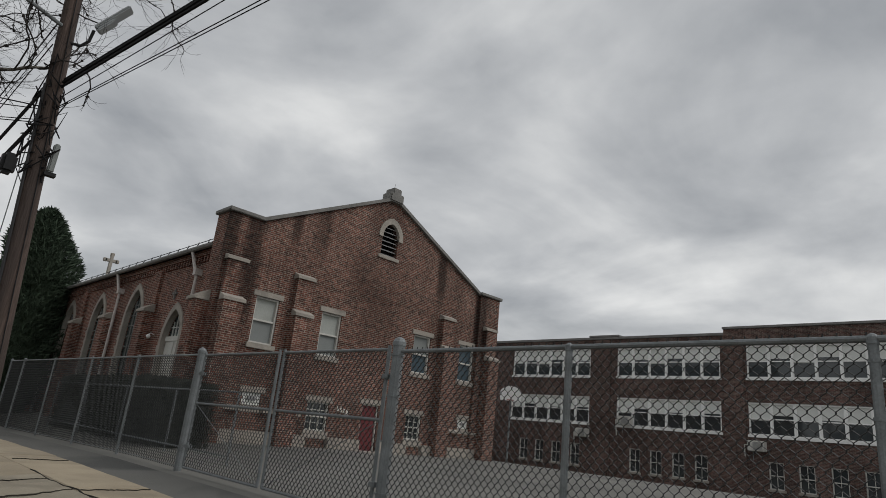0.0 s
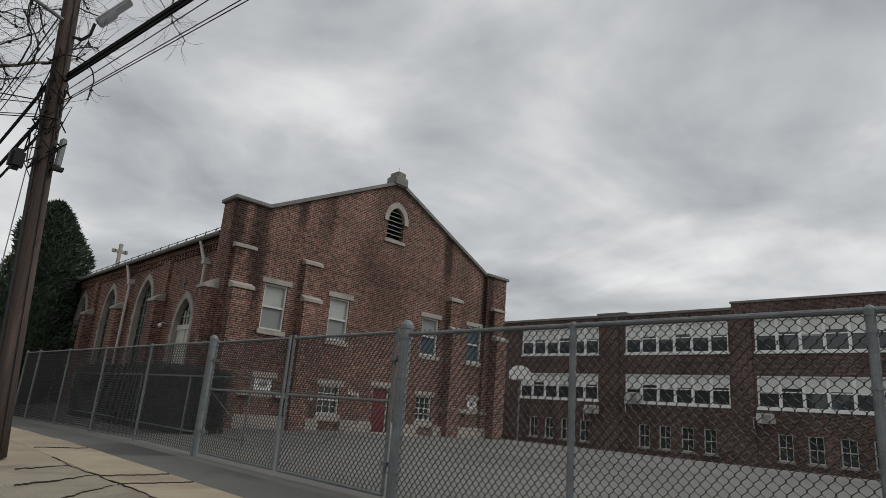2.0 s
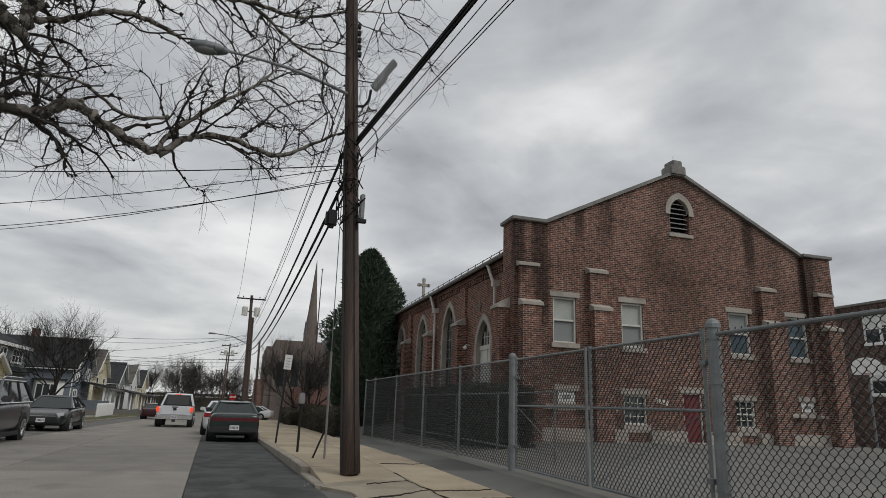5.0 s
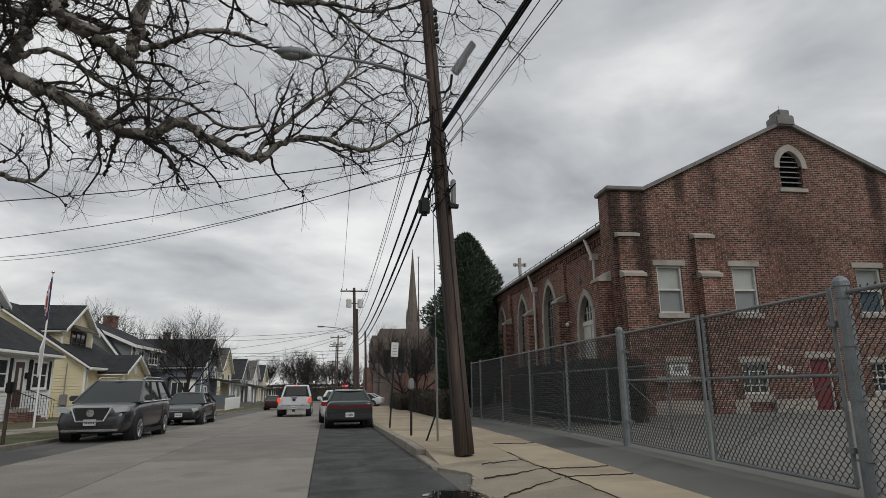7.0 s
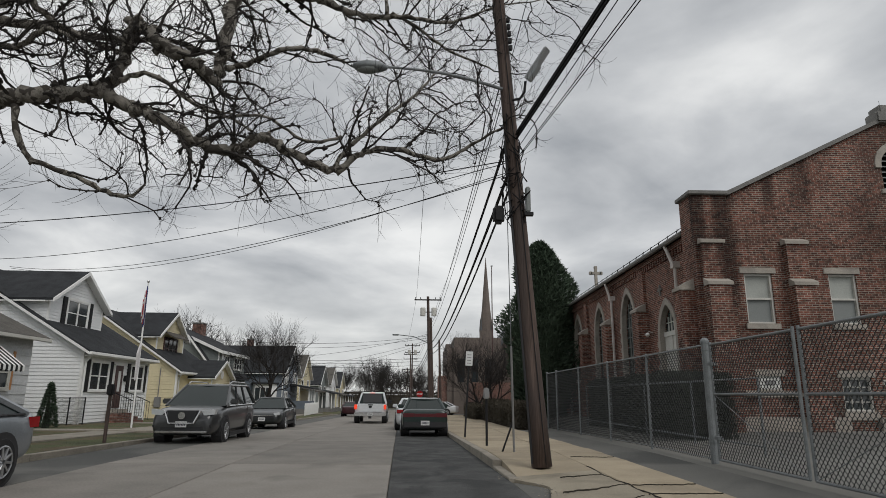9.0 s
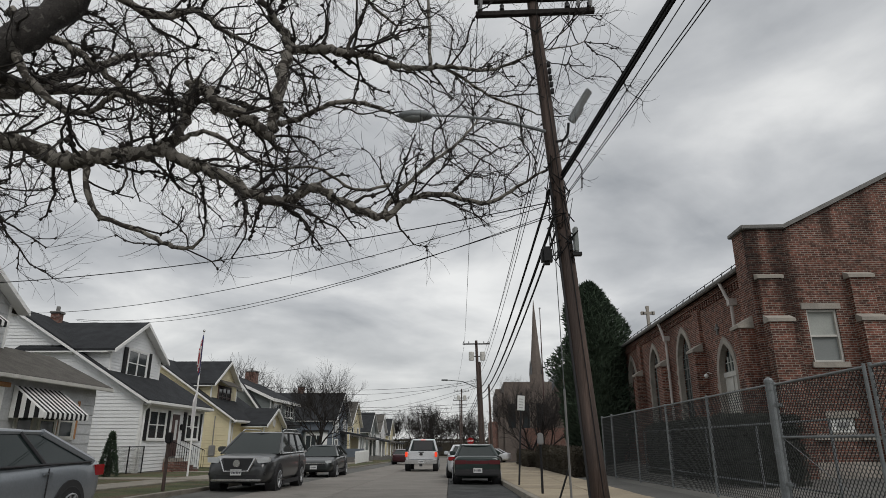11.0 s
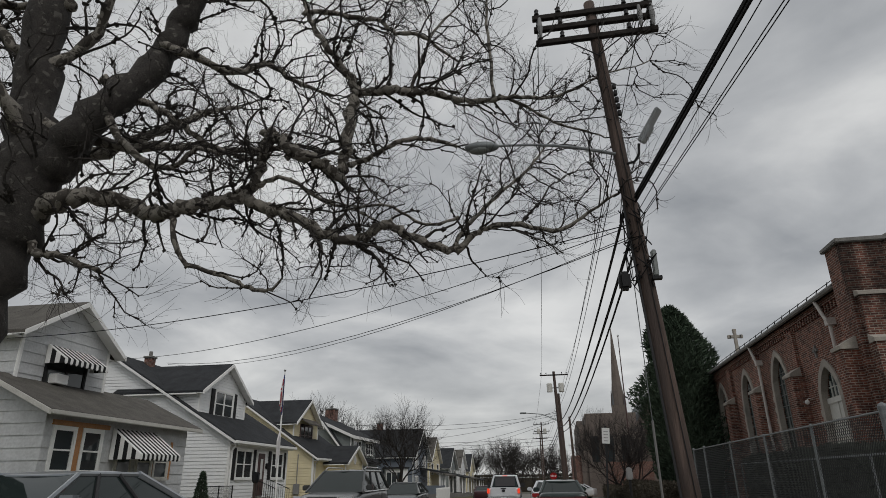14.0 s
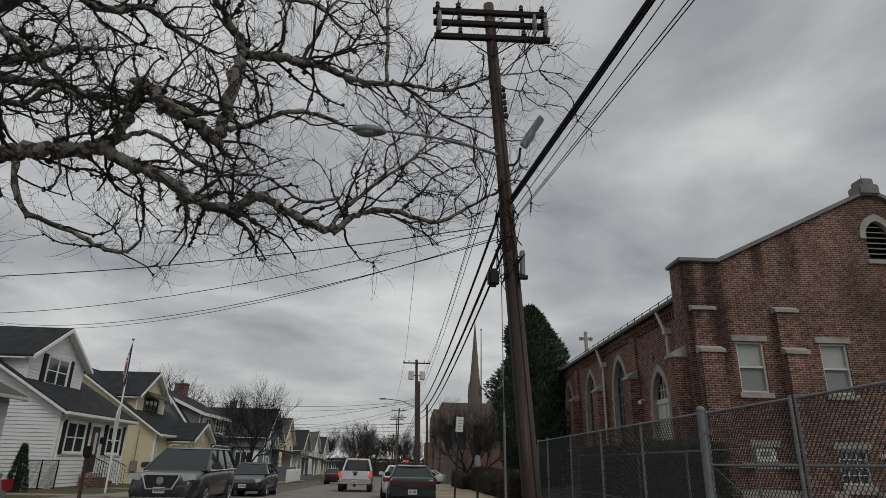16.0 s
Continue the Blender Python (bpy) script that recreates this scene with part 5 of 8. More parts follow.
    for rows, depth in limbs + left:
        line = limb(rows, depth * 3, depth)
        vs, fs = [], []
        first, last = line[0], line[-1]
        wires(vs, fs, [first[0], *[p for p, _ in line], last[0]], [0.002, *[r for _, r in line], 0.002], 10)
        for p, r in (line[::2] if line[0][1] < 0.3 else ()):
            knob(vs, fs, p + Vector((rng.uniform(-r, r), rng.uniform(-r, r), rng.uniform(-r, r))) * 0.75, r * rng.uniform(0.5, 1.0), rng)
        e, r = line[-1]
        if r > 0.08:
            knob(vs, fs, e, r * 1.2, rng)
        raw("limb", vs, fs, LIMB_BARK if line[0][1] < 0.3 else BARK_SYC, tree, smooth=True)
        all_limbs.append(line)
    # branches and twigs
    bv, bf, tv, tf = [], [], [], []

    def twigs(p, d, count, length):
        for _ in range(count):
            dd = tilt_away(d, rng.uniform(0.4, 1.5), rng)
            ln = length * rng.uniform(0.45, 1.35)
            bend = Vector((rng.gauss(0, 0.1), rng.gauss(0, 0.1), rng.gauss(0.07, 0.14)))
            pts, q, step = [p.copy()], p.copy(), dd
            for _k in range(6):
                step = (tilt_away(step, 0.22 * rng.random(), rng) + bend).normalized()
                q = q + step * (ln / 6)
                pts.append(q.copy())
            r = rng.uniform(0.0032, 0.0058)
            wires(tv, tf, pts, [r, r * 0.92, r * 0.84, r * 0.75, r * 0.65, r * 0.55, r * 0.4], 3)
            for q in (2, 4):
                if rng.random() < 0.5:
                    out = tilt_away((pts[q + 1] - pts[q]).normalized(), 0.7, rng)
                    sub = crooked(pts[q], out, ln * rng.uniform(0.25, 0.5), 3, 0.25, 0.03, rng)
                    wires(tv, tf, sub, [r * 0.7, r * 0.6, r * 0.5, r * 0.35], 3)

    def branch(p, d, length, r, level):
        if d.z < -0.45 or p.z < 4.8:
            length *= 0.75
        n = max(4, int(length / 0.15))
        pts = crooked(p, d, length, n, 0.62, rng.uniform(-0.04, 0.06), rng)
        end = max(0.45, 0.011 / r)
        rad = [r * (1 - (1 - min(1, end)) * k / n) for k in range(n + 1)]
        wires(bv, bf, pts, rad, 5)
        for k in range(1, n + 1):
            dd = (pts[k] - pts[k - 1]).normalized()
            if level > 0 and k > 1 and rng.random() < (0.2 if level > 1 else 0.13):
                branch(pts[k], tilt_away(dd, rng.uniform(0.7, 1.3), rng), length * rng.uniform(0.3, 0.6), max(0.009, rad[k] * 0.66), level - 1)
            if rng.random() < 0.4:
                off = Vector((rng.gauss(0, 1), rng.gauss(0, 1), rng.gauss(0, 1))) * rad[k] * 0.8
                knob(bv, bf, pts[k] + off, min(0.085, rad[k] * rng.uniform(1.7, 3.1)), rng)
                if rng.random() < 0.5:
                    knob(bv, bf, pts[k] - off, min(0.06, rad[k] * rng.uniform(1.2, 2.0)), rng)
                twigs(pts[k] + off, dd, rng.randint(1, 3), 0.6)
        knob(bv, bf, pts[-1], max(0.025, rad[-1] * 2.2), rng)
        twigs(pts[-1], (pts[-1] - pts[-2]).normalized(), rng.randint(1, 3), 0.75)

    for i, line in enumerate(all_limbs):
        dense = 0.66 if i < 6 else 0.34 if i < 15 else 0.75
        for k in range(2, len(line)):
            p, r = line[k]
            d = (line[k][0] - line[k - 1][0]).normalized()
            if rng.random() < dense:
                side = tilt_away(d, rng.uniform(0.8, 1.8), rng)
                branch(p, side, rng.uniform(0.7, 2.0), max(0.014, min(0.032, r * 0.42)), 2)
            if rng.random() < 0.5:
                twigs(p, tilt_away(d, 1.2, rng), rng.randint(1, 3), 0.7)
        e, r = line[-1]
        d = (line[-1][0] - line[-2][0]).normalized()
        for _ in range(2 if i < 6 else 1):
            branch(e, tilt_away(d, 0.6, rng), rng.uniform(0.5, 1.2), max(0.014, min(0.03, r * 0.5)), 1)
    for p, r in tl[18:]:
        if rng.random() < 0.6:
            branch(p, tilt_away(Vector((0.2, 0, 0.3)).normalized(), 1.6, rng), rng.uniform(1.0, 2.2), 0.045, 2)
    tagged(raw("branch", bv, bf, BARK, tree), "knotty crooked side branches", kind="stuff")
    tagged(raw("twig", tv, tf, TWIG, tree), "thin bare twigs", kind="stuff")


sycamore()


def bare_tree(x, y, h, spread, seed, r0=0.14, levels=3, label="bare winter street tree with a spreading crown", base=0.12, fork=1.3):
    rng = random.Random(seed)
    tree = thing("bare_tree", pose(x, y, base + fall(y)), label, "tree", group="bare winter trees")
    tv, tf, bv, bf = [], [], [], []
    pts = crooked(Vector((0, 0, -0.05)), Vector((0, 0, 1)), fork, 4, 0.15, 0.1, rng)
    wires(tv, tf, pts, [r0 * 1.25, r0, r0 * 0.95, r0 * 0.9, r0 * 0.85], 9)
    raw("trunk", tv, tf, BARK, tree, smooth=True)

    def grow(p, d, ln, r, lv):
        n = 5
        q = crooked(p, d, ln, n, 0.4, 0.1, rng)
        wires(bv, bf, q, [r * (1 - 0.5 * k / n) for k in range(n + 1)], 4 if lv > 1 else 3)
        if lv == 0:
            return
        for k in range(2, n + 1):
            for _ in range(2 if k == n or lv == 1 else 1):
                dd = (q[k] - q[k - 1]).normalized()
                grow(q[k], tilt_away(dd, rng.uniform(0.4, 0.95), rng), ln * rng.uniform(0.5, 0.8), r * 0.5, lv - 1)
    for k in range(5):
        a = 2 * math.pi * k / 5 + rng.random()
        d = Vector((math.cos(a) * spread, math.sin(a) * spread, 1.0)).normalized()
        grow(pts[-1], d, h * 0.36, r0 * 0.62, levels)
    tagged(raw("branch", bv, bf, TWIG, tree), "bare branches and twigs", kind="stuff")


bare_tree(-11.6, 46.5, 6.9, 0.85, 3, 0.13, 4)
bare_tree(4.6, 56.0, 7.4, 1.1, 5, 0.15, 4, fork=1.2)
bare_tree(6.6, 64.0, 8.0, 0.8, 15, 0.18, 3, fork=1.0)
for i, (x, y, h) in enumerate(((-9.5, 140, 12), (-15.0, 150, 12.5), (-21.0, 150, 11), (-3.0, 165, 12), (-6.0, 155, 11), (1.5, 140, 9), (-12.0, 165, 13), (-27.0, 78.0, 12), (-24.0, 60.0, 10.5), (-30.0, 66.0, 11.5), (-20, 100, 9), (12.0, 98.0, 10.0), (-10.0, 132, 7.5))):
    bare_tree(x, y, h, 0.75, 20 + i, 0.2 if y > 120 else 0.16, 4 if y > 135 else 3, "bare tree beyond the houses")


def leaf_cloud(rng, count, where, size, flat=0.35):
    """Small leaf sprays, each a bent pair of faces, at places given by where()."""
    vs, fs = [], []
    for _ in range(count):
        p, out = where()
        out = tilt_away(out, rng.uniform(0.2, 0.9), rng)
        s = out.orthogonal().normalized()
        s = (s * math.cos(a := rng.uniform(0, 6.28)) + out.cross(s) * math.sin(a)).normalized()
        k = size * rng.uniform(0.6, 1.4)
        b = len(vs)
        for v in (p - s * k * flat, p + out * k * 0.5 + s.cross(out) * k * 0.12, p + s * k * flat, p + out * k):
            vs.append((v.x, v.y, v.z))
        fs += [(b, b + 1, b + 3), (b + 1, b + 2, b + 3)]
    return vs, fs


def cypress(x, y, h, w, seed, base=0.12):
    rng = random.Random(seed)
    tree = thing("cypress_tree", pose(x, y, base - 0.2), "tall dark evergreen with a dense ragged crown", "tree")
    part("trunk", tube([(0, 0, -0.05), (0, 0, h * 0.5), (0, 0, h * 0.9)], [0.2, 0.13, 0.03], 8), BARK, tree)
    lobes = [(rng.uniform(0, 6.28), rng.uniform(0.05, 0.95), rng.uniform(0.12, 0.34)) for _ in range(70)]

    def radius(a, t):
        body = w * (min(1.0, 0.72 + 1.2 * t) if t < 0.24 else (1 - ((t - 0.24) / 0.76) ** 2.6) ** 0.6)
        for la, lt, lr in lobes:
            d = (math.cos(a - la) - 1) * 4 - ((t - lt) * 9) ** 2
            body *= 1 + lr * 0.55 * math.exp(d)
        return body

    def where():
        t, a = rng.random() ** 0.85, rng.uniform(0, 6.28)
        r = radius(a, t) * rng.uniform(0.75, 1.1)
        return Vector((r * math.cos(a), r * math.sin(a), 0.15 + t * (h - 0.2))), Vector((math.cos(a), math.sin(a), 0.9)).normalized()
    vs, fs = leaf_cloud(rng, 15000, where, 0.3, 0.28)
    # dense inner mass
    b = len(vs)
    for j in range(11):
        t = j / 10
        for k in range(12):
            a = 2 * math.pi * k / 12
            r = radius(a, t) * 0.78 if j < 10 else 0.02
            vs.append((r * math.cos(a), r * math.sin(a), 0.15 + t * (h - 0.4)))
    for j in range(10):
        for k in range(12):
            p, q = b + j * 12 + k, b + j * 12 + (k + 1) % 12
            fs.append((p, q, q + 12, p + 12))
    tagged(raw("crown", vs, fs, NEEDLES, tree), "dark green feathery crown", kind="stuff")


cypress(6.9, 37.2, 10.6, 1.3, 2)
cypress(7.3, 39.6, 7.4, 0.9, 9)


def hedge(x0, x1, y0, y1, z0, z1, seed, label, count, mat=HEDGE, size=0.11):
    rng = random.Random(seed)
    cx, cy = (x0 + x1) / 2, (y0 + y1) / 2
    ob = thing("hedge", pose(cx, cy, z0), label, "hedge", group="clipped hedges")
    hx, hy, hz = (x1 - x0) / 2, (y1 - y0) / 2, z1 - z0

    def where():
        f = rng.random()
        lump = lambda u: 0.12 * noise.noise(Vector((u * 1.3, seed, 0.5)))
        if f < 0.3:
            x, y = rng.uniform(-hx, hx), rng.uniform(-hy, hy)
            return Vector((x, y, hz + lump(y) + rng.uniform(-0.1, 0.03))), Vector((0, 0, 1))
        if f < 0.8:
            s = rng.choice((-1, 1))
            y = rng.uniform(-hy, hy)
            return Vector((s * (hx + lump(y) + rng.uniform(-0.1, 0.03)), y, rng.uniform(0.02, hz))), Vector((s, 0, 0.3)).normalized()
        s = rng.choice((-1, 1))
        return Vector((rng.uniform(-hx, hx), s * (hy + rng.uniform(-0.1, 0.03)), rng.uniform(0.02, hz))), Vector((0, s, 0.3)).normalized()
    vs, fs = leaf_cloud(rng, count, where, size, 0.5)
    b = len(vs)
    for x in (-hx + 0.1, hx - 0.1):
        for y in (-hy + 0.1, hy - 0.1):
            for z in (0.0, hz - 0.1):
                vs.append((x, y, z))
    fs += [tuple(b + i for i in q) for q in ((0, 1, 3, 2), (4, 6, 7, 5), (0, 4, 5, 1), (2, 3, 7, 6), (1, 5, 7, 3), (0, 2, 6, 4))]
    tagged(raw("foliage", vs, fs, mat, ob), "dense dark leaves", kind="stuff")


hedge(6.9, 8.0, 16.3, 27.0, -0.1, 1.9, 31, "tall dark clipped hedge behind the fence", 16000)
BROWN_HEDGE = material("brown_hedge_twigs", (0.07, 0.062, 0.048), 0.95, vary=0.4, scale=2, fine=12, bump=0, rnd=0.8, island=True, spec=0.2)
hedge(4.0, 5.0, 27.9, 46.0, -0.5, 0.95, 32, "brownish clipped hedge beside the pavement", 12000, BROWN_HEDGE)
hedge(3.4, 4.4, 46.5, 58.0, -0.7, 0.55, 33, "brownish clipped hedge further along the pavement", 5000, BROWN_HEDGE)

hedge(-45.0, 40.0, 192.0, 197.0, -3.4, 1.4, 34, "distant brown winter thicket beyond the street", 7000, BROWN_HEDGE, 0.9)

# ---- houses across the street. Local axes: x out to the street, y along it, z up ----
def siding_boards(bm, axis, d, out, outline, z0, z1, h=0.14):
    """Lapped boards on a wall at d; outline(z) gives where the wall starts and ends at that height."""
    z = z0
    while z < z1 - 0.02:
        t = min(z + h, z1)
        a0, a1 = outline(z)
        b0, b1 = outline(t)
        if a1 - a0 > 0.05:
            f = 0.028 * out

            def at(u, e, zz):
                return (d + e, u, zz) if axis == "x" else (u, d + e, zz)
            v = [bm.verts.new(at(*q)) for q in ((a0, 0, z), (a1, 0, z), (a0, f, z), (a1, f, z), (b0, 0.004 * out, t), (b1, 0.004 * out, t), (b0, 0, t), (b1, 0, t))]
            bm.faces.new((v[0], v[1], v[3], v[2]))
            bm.faces.new((v[2], v[3], v[5], v[4]))
            bm.faces.new((v[4], v[5], v[7], v[6]))
            bm.faces.new((v[0], v[2], v[4], v[6]))
            bm.faces.new((v[1], v[7], v[5], v[3]))
            bm.faces.new((v[0], v[6], v[7], v[1]))
        z = t
    return bm


def house_window(house, y0, y1, z0, z1, x=0.0, sashes=2, shutters=None, trim=WHITE, dark=GLASS, lights=(1, 1)):
    """A trimmed window on a street-facing wall, in sashes side by side."""
    bm = bmesh.new()
    t = 0.09
    box(x - 0.02, x + 0.07, y0 - t, y1 + t, z1, z1 + t, bm)
    box(x - 0.02, x + 0.09, y0 - t, y1 + t, z0 - t, z0, bm)
    box(x - 0.02, x + 0.07, y0 - t, y0, z0, z1, bm)
    box(x - 0.02, x + 0.07, y1, y1 + t, z0, z1, bm)
    win = part("window", bm, trim, house)
    for k in range(sashes):
        a = y0 + (y1 - y0) * k / sashes
        b = y0 + (y1 - y0) * (k + 1) / sashes
        s = bmesh.new()
        for q in ((a, a + 0.05, z0, z1), (b - 0.05, b, z0, z1), (a + 0.05, b - 0.05, z1 - 0.05, z1), (a + 0.05, b - 0.05, z0, z0 + 0.05), (a + 0.05, b - 0.05, (z0 + z1) / 2 - 0.025, (z0 + z1) / 2 + 0.025)):
            box(x + 0.0, x + 0.055, *q, s)
        for i in range(1, lights[0]):
            u = a + (b - a) * i / lights[0]
            box(x + 0.0, x + 0.045, u - 0.012, u + 0.012, z0, z1, s)
        part("sash", s, trim, win)
        part("pane", box(x - 0.01, x + 0.03, a + 0.04, b - 0.04, z0 + 0.04, z1 - 0.04), dark, win)
    if shutters:
        for a, b in ((y0 - t - 0.36, y0 - t - 0.02), (y1 + t + 0.02, y1 + t + 0.36)):
            s = box(x + 0.0, x + 0.06, a, b, z0 - 0.08, z1 + 0.08, bevel=0.008)
            for k in range(9):
                zz = z0 + (z1 - z0) * (k + 0.5) / 9
                box(x + 0.05, x + 0.075, a + 0.05, b - 0.05, zz - 0.025, zz + 0.03, s)
            part("shutter", s, shutters, win, "dark louvred shutter")
    return win


def street_gable(house, y0, y1, base, eave, apex, x0, x1, wall, roof, trim=WHITE, over=0.35, h=0.14, name="dormer", yc=None):
    """A gabled block whose gable faces the street: walls from x1 (back) to x0 (front), and its roof."""
    yc = (y0 + y1) / 2 if yc is None else yc
    bm = prism([(y0, base), (y1, base), (y1, eave), (yc, apex), (y0, eave)], "x", x1, x0)
    def outline(z):
        if z <= eave:
            return y0, y1
        f = (z - eave) / (apex - eave)
        return y0 + (yc - y0) * f, y1 + (yc - y1) * f
    siding_boards(bm, "x", x0, 1, outline, base, apex, h)
    siding_boards(bm, "y", y0, -1, lambda z: (x1, x0), base, eave, h)
    ob = part(name, bm, wall, house)
    sl = (apex - eave) / (yc - y0)
    for s, ye in ((-1, y0), (1, y1)):
        e = ye + s * over
        ze = eave - sl * over
        bm = prism([(e, ze), (e, ze + 0.12), (yc, apex + 0.16), (yc, apex + 0.02)], "x", x1, x0 + over)
        part("roof_slope", bm, roof, ob)
        bm = prism([(e, ze - 0.07), (e, ze + 0.1), (yc, apex + 0.13), (yc, apex - 0.05)], "x", x0 + over, x0 + over + 0.05)
        part("rake_board", bm, trim, ob)
        part("soffit", box(x1, x0, min(e, ye), max(e, ye), ze - 0.06, ze), trim, ob)
        part("rake_soffit", prism([(e, ze - 0.03), (e, ze - 0.004), (yc, apex + 0.016), (yc, apex - 0.01)], "x", x0 + 0.03, x0 + over), trim, ob)
    part("corner_board", box(x0 - 0.02, x0 + 0.045, y0 - 0.045, y0 + 0.07, base, eave - 0.02), trim, ob)
    part("corner_board", box(x0 - 0.02, x0 + 0.045, y1 - 0.07, y1 + 0.045, base, eave - 0.02), trim, ob)
    return ob


def cape(house, length, depth, eave, ridge, wall, roof, trim=WHITE, base=-0.2, h=0.16, over=0.4):
    """A block with its eaves along the street."""
    xr = -depth / 2
    bm = prism([(0, base), (0, eave), (xr, ridge), (-depth, eave), (-depth, base)], "y", 0, length)
    def side(z):
        if z <= eave:
            return -depth, 0
        f = (z - eave) / (ridge - eave)
        return -depth + (xr + depth) * f, xr * f
    siding_boards(bm, "y", 0.0, -1, side, base + 0.3, ridge, h)
    siding_boards(bm, "x", 0.0, 1, lambda z: (0, length), base + 0.3, eave, h)
    part("wall", bm, wall, house)
    sl = (ridge - eave) / -xr
    for s, xe in ((1, over), (-1, -depth - over)):
        ze = eave - sl * over
        bm = prism([(xe, ze), (xe, ze + 0.14), (xr, ridge + 0.16), (xr, ridge + 0.02)], "y", -0.3, length + 0.3)
        r = part("roof_slope", bm, roof, house)
        for yy in (-0.35, length + 0.3):
            bm = prism([(xe, ze - 0.06), (xe, ze + 0.06), (xr, ridge + 0.07), (xr, ridge - 0.05)], "y", yy, yy + 0.05)
            part("rake_board", bm, trim, r)
        part("gutter", box(xe - 0.02 if s > 0 else xe - 0.1, xe + 0.1 if s > 0 else xe + 0.02, -0.3, length + 0.3, ze - 0.06, ze + 0.08, bevel=0.02), trim, r)
        part("soffit", box(min(xe, 0 if s > 0 else -depth), max(xe, 0 if s > 0 else -depth), 0, length, ze - 0.1, ze - 0.04), trim, r)
    part("corner_board", box(-0.07, 0.05, -0.05, 0.07, base, eave - 0.05), trim, house)
    part("corner_board", box(-0.07, 0.05, length - 0.07, length + 0.05, base, eave - 0.05), trim, house)
    part("foundation", box(-depth, 0.015, -0.015, length + 0.015, base - 0.2, base + 0.32), STONE_DARK, house)


def chimney(house, x, y, z0, z1, w=0.6):
    bm = box(x - w / 2, x + w / 2, y - w / 2, y + w / 2, z0, z1)
    c = part("chimney", bm, BRICK_RED, house, "red brick chimney")
    part("chimney_cap", box(x - w / 2 - 0.06, x + w / 2 + 0.06, y - w / 2 - 0.06, y + w / 2 + 0.06, z1, z1 + 0.12, bevel=0.02), STONE_DARK, c)
    part("flue", tube([(x, y, z1 + 0.1), (x, y, z1 + 0.4)], 0.1, 8), STONE_DARK, c)


def awning(house, x, y0, y1, z_top, z_low, out, label="black and white striped metal awning"):
    """A sloping awning of alternate stripes with a scalloped skirt."""
    n = int((y1 - y0) / 0.13)
    w = (y1 - y0) / n
    aw = part("awning", tube([(x + out - 0.02, y0, z_low), (x + out - 0.02, y1, z_low)], 0.012, 6), WHITE, house, label)
    for k in range(n):
        a, b = y0 + k * w, y0 + (k + 1) * w
        bm = prism([(x, z_top), (x, z_top + 0.03), (x + out, z_low + 0.03 + 0.006 * (k % 2)), (x + out, z_low)], "y", a, b)
        prism([(a, z_low + 0.02), (b, z_low + 0.02), (b, z_low - 0.13), ((a + b) / 2, z_low - 0.19), (a, z_low - 0.13)], "x", x + out - 0.012, x + out + 0.012, bm)
        part("stripe", bm, (WHITE, BLACK)[k % 2], aw)
    for yy in (y0, y1):
        m = max(3, int(out / 0.16))
        for k in range(m):
            xa, xb = x + out * k / m, x + out * (k + 1) / m
            za, zb = z_top + (z_low - z_top) * k / m, z_top + (z_low - z_top) * (k + 1) / m
            part("side_stripe", prism([(xa, za), (xb, zb), (xb, z_low - 0.15), (xa, z_low - 0.15)], "y", yy - 0.012, yy + 0.012), (WHITE, BLACK)[k % 2], aw)
    return aw


def downpipe(house, x, y, z0, z1, mat=WHITE):
    part("downpipe", tube([(x + 0.3, y, z1), (x + 0.08, y, z1 - 0.3), (x + 0.08, y, z0)], 0.045, 6), mat, house)


def steps(house, x, y0, y1, n, rise=0.18, run=0.28, base=0.0):
    for k in range(n):
        part("step", box(x, x + run * (n - k), y0, y1, base + k * rise, base + (k + 1) * rise, bevel=0.012), BRICK_RED if k < n - 1 else STONE, house)


def railing(house, x0, x1, y, z0, z1, h=0.9):
    bm = tube([(x0, y, z0 + h), (x1, y, z1 + h)], 0.022, 6)
    r = part("railing", bm, BLACK, house, "black iron railing")
    n = int(abs(x1 - x0) / 0.12) + 1
    for k in range(n + 1):
        t = k / n
        xx, zz = x0 + (x1 - x0) * t, z0 + (z1 - z0) * t
        part("baluster", tube([(xx, y, zz), (xx, y, zz + h)], 0.01, 5), BLACK, r)


def front(x, y, z=0.12):
    return pose(x - 0.03 * (y - 28), y, z + fall(y), 0, 0, math.degrees(math.atan(0.03)))


# grey-white house with an enclosed porch and striped awnings
h1 = thing("house", front(-15.5, 17.6, -0.25), "pale shingled house with a porch and striped awnings", "house", group="houses across the street")
PALE = material("pale_shingle_siding", (0.52, 0.53, 0.535), 0.8, vary=0.12, scale=1.5, fine=12, bump=0.15)
main = street_gable(h1, 0.0, 4.3, 0.0, 6.5, 7.8, -2.1, -13, PALE, SHINGLE_B, h=0.36, name="main_block", over=0.45)
bm = prism([(-2.1, -0.2), (0, -0.2), (0, 3.7), (-2.1, 4.68)], "y", -0.7, 7.2)
siding_boards(bm, "x", 0.0, 1, lambda z: (-0.7, 7.2), 0.1, 3.5, 0.36)
siding_boards(bm, "y", -0.7, -1, lambda z: (-2.1, 0 if z < 3.7 else -(z - 3.7) * 2.14), 0.1, 4.6, 0.36)
porch = part("porch", bm, PALE, h1, "enclosed front porch")
bm = prism([(0.45, 3.55), (0.45, 3.7), (-2.3, 5.0), (-2.3, 4.85)], "y", -1.1, 7.6)
part("porch_roof", bm, SHINGLE_B, porch, "brown-grey shingle porch roof")
bm = box(0.42, 0.5, -1.1, 7.6, 3.54, 3.68, bevel=0.02)
part("gutter", bm, OFFWHITE, porch)
